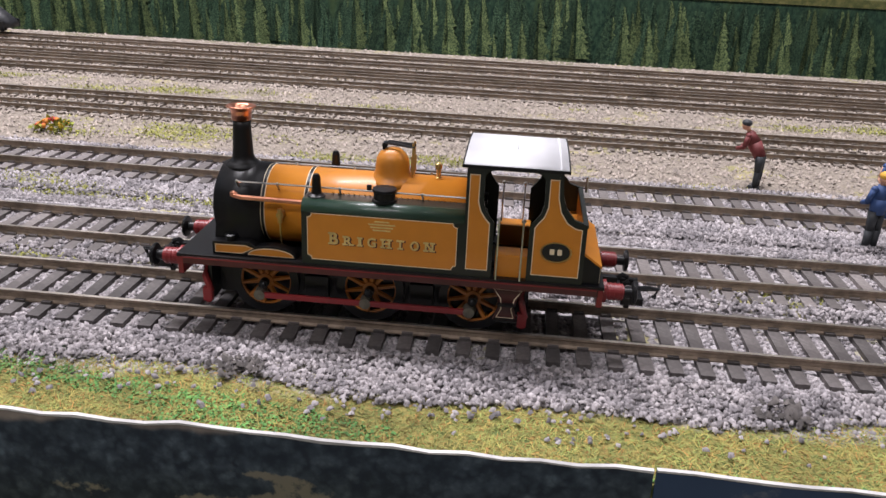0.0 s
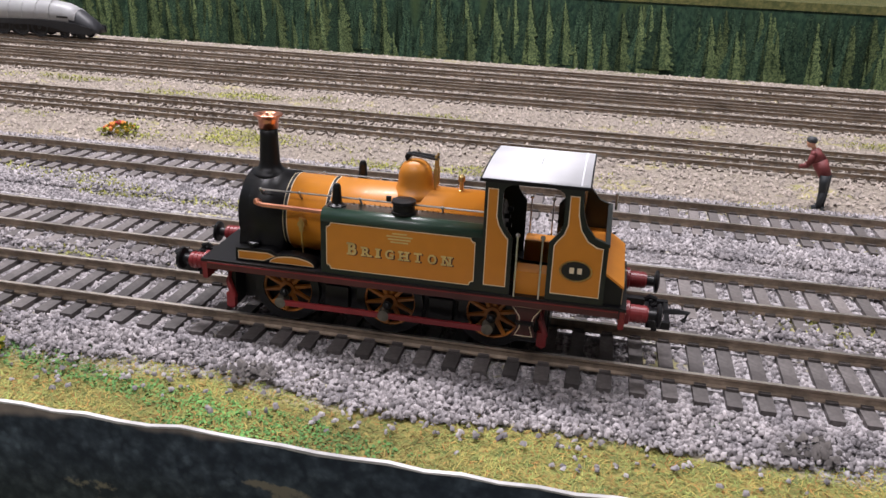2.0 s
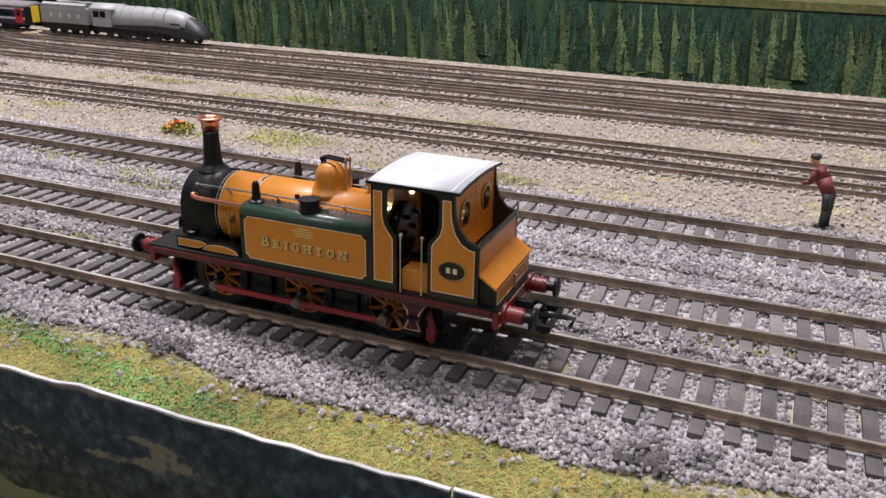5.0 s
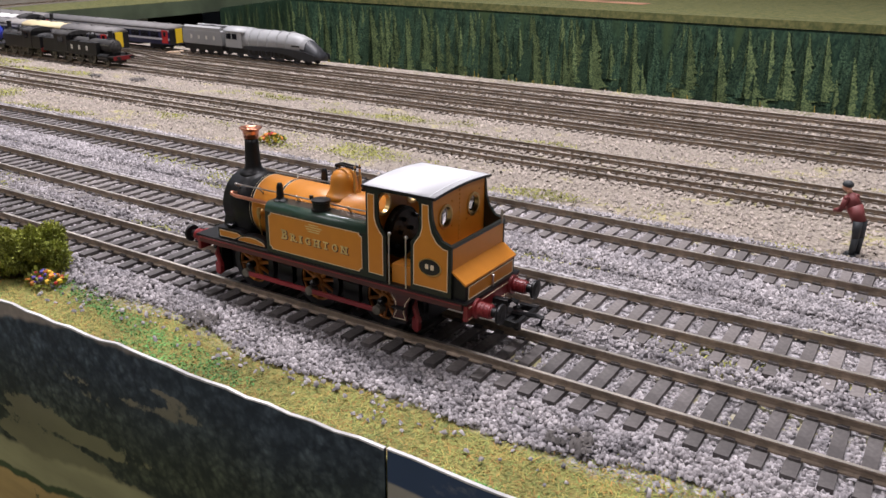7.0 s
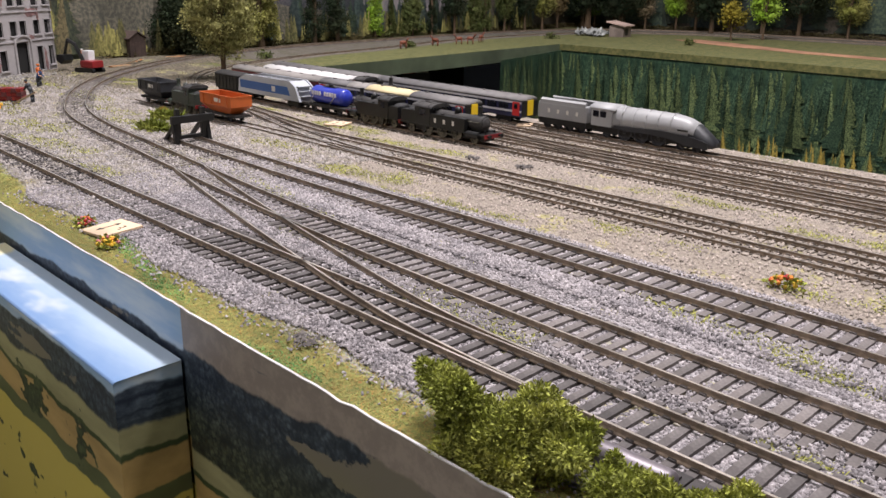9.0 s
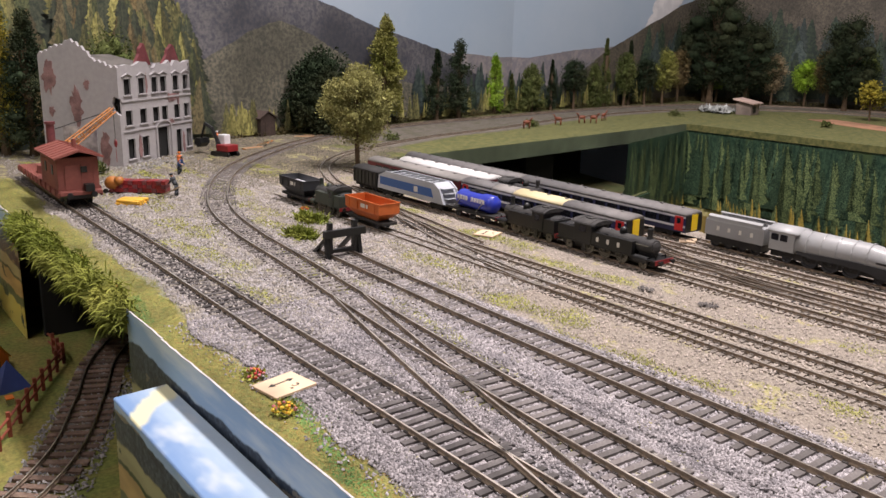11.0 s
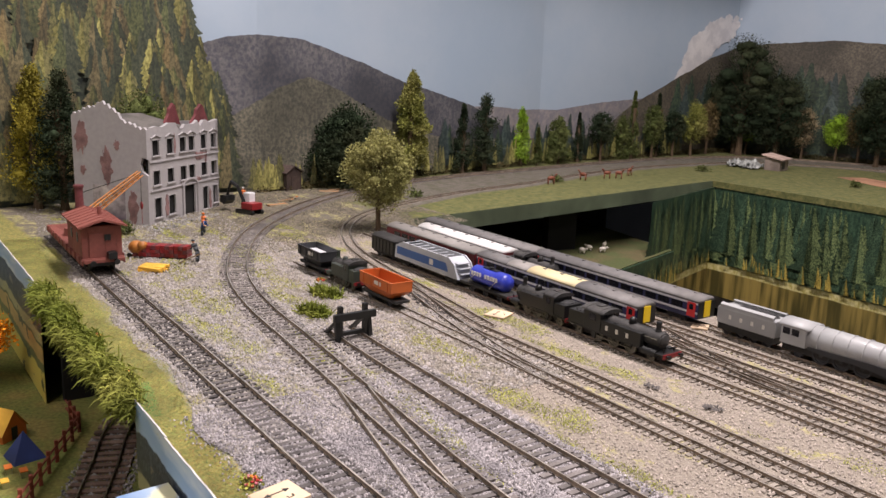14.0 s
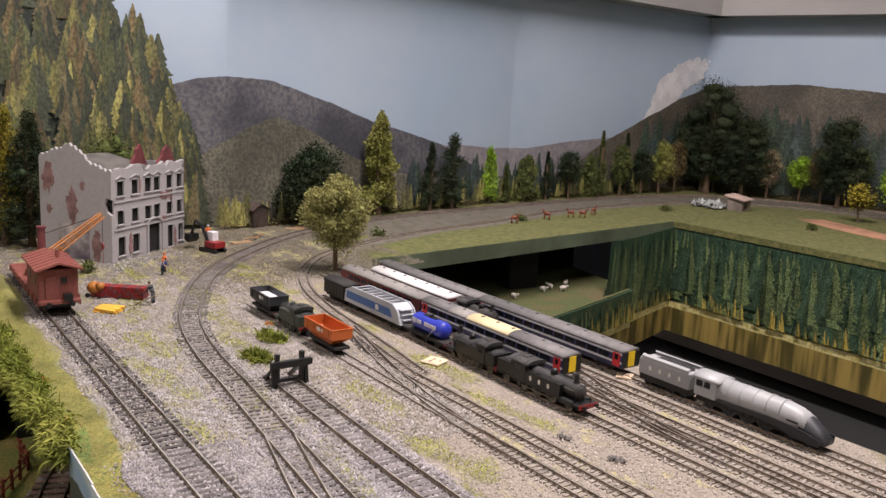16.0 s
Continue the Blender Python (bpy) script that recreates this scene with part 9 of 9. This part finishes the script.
box(bm, -0.021, 0.021, -0.0060, 0.0060, RZ + 0.0030, RZ + 0.0062)
part("chassis", bm, M_UNDER, vn)
nwheels(vn, (-0.012, 0.012), 0.0032, 0.0056)


def open_hopper(x, y, turn, l, body, label, load=None):
    th = empty("mineral_wagon", pose(x, y, 0, 0, 0, turn), label, "wagon", "small hopper wagons")
    bm = B()
    hl, w, t_ = l / 2, 0.0095, 0.0007
    lo = [(-hl * 0.62, -w * 0.5), (hl * 0.62, -w * 0.5), (hl * 0.62, w * 0.5), (-hl * 0.62, w * 0.5)]
    mid = [(-hl, -w), (hl, -w), (hl, w), (-hl, w)]
    inn = [(-hl + t_, -w + t_), (hl - t_, -w + t_), (hl - t_, w - t_), (-hl + t_, w - t_)]
    rows = [[bm.verts.new((a, b, z)) for a, b in q] for q, z in ((lo, RZ + 0.0060), (mid, RZ + 0.0125), (mid, RZ + 0.0205), (inn, RZ + 0.0205), (inn, RZ + 0.0125), ([(a * 0.95, b * 0.9) for a, b in lo], RZ + 0.0070))]
    for a, b in zip(rows, rows[1:]):
        for i in range(4):
            bm.faces.new((a[i], a[(i + 1) % 4], b[(i + 1) % 4], b[i]))
    bm.faces.new(rows[0][::-1])
    bm.faces.new(rows[-1])
    hb = part("hopper_body", bm, body, th)
    bm = B()
    for s in (-1, 1):
        box(bm, -hl - 0.0004, hl + 0.0004, s * w - 0.0005, s * w + 0.0005, RZ + 0.0200, RZ + 0.0209)
        box(bm, s * hl - 0.0005, s * hl + 0.0005, -w, w, RZ + 0.0200, RZ + 0.0209)
    part("rim", bm, body, hb)
    for s in (-1, 1):
        for k in range(4):
            bm = B()
            xx = -hl * 0.75 + k * hl * 0.5
            box(bm, xx - 0.0005, xx + 0.0005, s * w, s * (w + 0.0006), RZ + 0.0126, RZ + 0.0202)
            part("rib", bm, body, hb)
        bm = B()
        box(bm, -hl * 0.35, hl * 0.05, s * w, s * (w + 0.0003), RZ + 0.0150, RZ + 0.0180)
        part("letter_bar", bm, M_LETTER, hb)
    if load:
        bm = B()
        box(bm, -hl + 0.001, hl - 0.001, -w + 0.001, w - 0.001, RZ + 0.0150, RZ + 0.0155)
        part("load", bm, load, th)
    bm = B()
    box(bm, -hl - 0.001, hl + 0.001, -0.0068, 0.0068, RZ + 0.0040, RZ + 0.0060)
    part("chassis", bm, M_UNDER, th)
    nwheels(th, (-hl * 0.6, hl * 0.6), 0.0032, 0.0056)
    return th


open_hopper(-0.8720, 0.179, 180, 0.048, mat("orange_brown_wagon_paint", (0.50, 0.115, 0.025), 0.5, grain=0.08, scale=200), "empty orange-brown hopper wagon with white lettering bars")
open_hopper(-0.9870, 0.179, 180, 0.044, M_DARKGREY, "dark hopper wagon with a yellow flash and pale load", M_PALE)

# ---------------------------------------------------------------- far bank: hut, rocks, deer, sandy path
ht = empty("field_hut", pose(-1.325, 1.40, GZ, 0, 0, 12), "small pale pink-roofed field hut on the bank", "hut")
bm = B()
box(bm, -0.016, 0.016, -0.022, 0.022, 0, 0.024, 0.0005)
part("body", bm, mat("grey_brown_hut_wall", (0.25, 0.2, 0.17), 0.85, grain=0.2, scale=200), ht)
bm = B()
prism(bm, [(-0.022, 0.030), (0.022, 0.022), (0.022, 0.0245), (-0.022, 0.0325)], "y", -0.027, 0.027)
part("roof", bm, mat("pale_pink_roof", (0.55, 0.40, 0.34), 0.8, grain=0.1, scale=200), ht)
bm = B()
box(bm, 0.0158, 0.0164, -0.012, 0.004, 0.004, 0.018)
part("opening", bm, M_BLACK, ht)
M_ROCK = mat("pale_grey_rocks", (0.42, 0.44, 0.42), 0.9, grain=0.3, scale=200, each=0.4)
scatter_stones("rock_heap", 160, -1.405, -1.345, 1.345, 1.40, 0.006, GZ + 0.002, M_ROCK, "heap of pale grey rocks beside the hut", None, 61, 0.008)
M_DEER = mat("red_brown_plastic_deer", (0.20, 0.06, 0.03), 0.6, grain=0.2, scale=400)
for x, y, t_ in ((-1.343, 0.79, 70), (-1.36, 0.881, 200), (-1.361, 0.9415, 240), (-1.352, 0.962, 30), (-1.374, 1.014, 100)):
    th = empty("toy_deer", pose(x, y, GZ, 0, 0, t_), "little red-brown toy deer grazing on the bank", "toy deer", "toy deer on the bank")
    bm = B()
    ball(bm, (0, 0, 0.0105), 0.0038, 10, (1.9, 0.75, 0.9))
    for a in (-0.005, 0.005):
        for b in (-0.0016, 0.0016):
            cyl(bm, (a, b, 0), (a, b, 0.009), 0.0006, 0.0009, 6)
    tube(bm, [(0.0055, 0, 0.012), (0.0085, 0, 0.0165), (0.0105, 0, 0.017)], 0.0014, 6)
    part("body", bm, M_DEER, th, "", True)
M_PATH = mat("red_sandy_path", (0.42, 0.22, 0.13), 0.95, grain=0.2, scale=150, bump=0.4)
bm = B()
prism(bm, [(-1.20, 1.415), (-1.10, 1.36), (-0.9, 1.30), (-0.6, 1.26), (-0.6, 1.30), (-0.9, 1.345), (-1.08, 1.43), (-1.17, 1.46)], "z", GZ, GZ + 0.0006)
tagged(part("sandy_path", bm, M_PATH), "reddish sandy path on the far bank", "path", kind="structure")
M_ROAD = mat("grey_ballast_bed", (0.125, 0.110, 0.090), 0.95, grain=0.45, scale=500, bump=0.6, second=(0.085, 0.08, 0.05))
for pts, w in ((TRACK_B[9:], 0.03), (LOOP[5:], 0.022), ([((a[0] + b[0]) / 2, (a[1] + b[1]) / 2) for a, b in zip(TRACK_B[11:], LOOP[6:])], 0.075)):
    line, head = smooth_line(pts, 0.02)
    bm = B()
    rows = []
    for (x, y), a in zip(line, head):
        n_ = Vector((-math.sin(a), math.cos(a)))
        k = w * (1 + 0.15 * math.sin(x * 60 + y * 45))
        rows.append([bm.verts.new((x + n_.x * q, y + n_.y * q, z)) for q, z in ((-k, GZ - 0.001), (-k * 0.8, GZ + (0.0007 if w < 0.05 else 0.0004)), (k * 0.8, GZ + (0.0007 if w < 0.05 else 0.0004)), (k, GZ - 0.001))])
    for a, b in zip(rows, rows[1:]):
        for i in range(3):
            bm.faces.new((a[i], b[i], b[i + 1], a[i + 1]))
    tagged(part("ballast_bed", bm, M_ROAD), "grey ballast bed under the back line", "ballast", kind="structure")
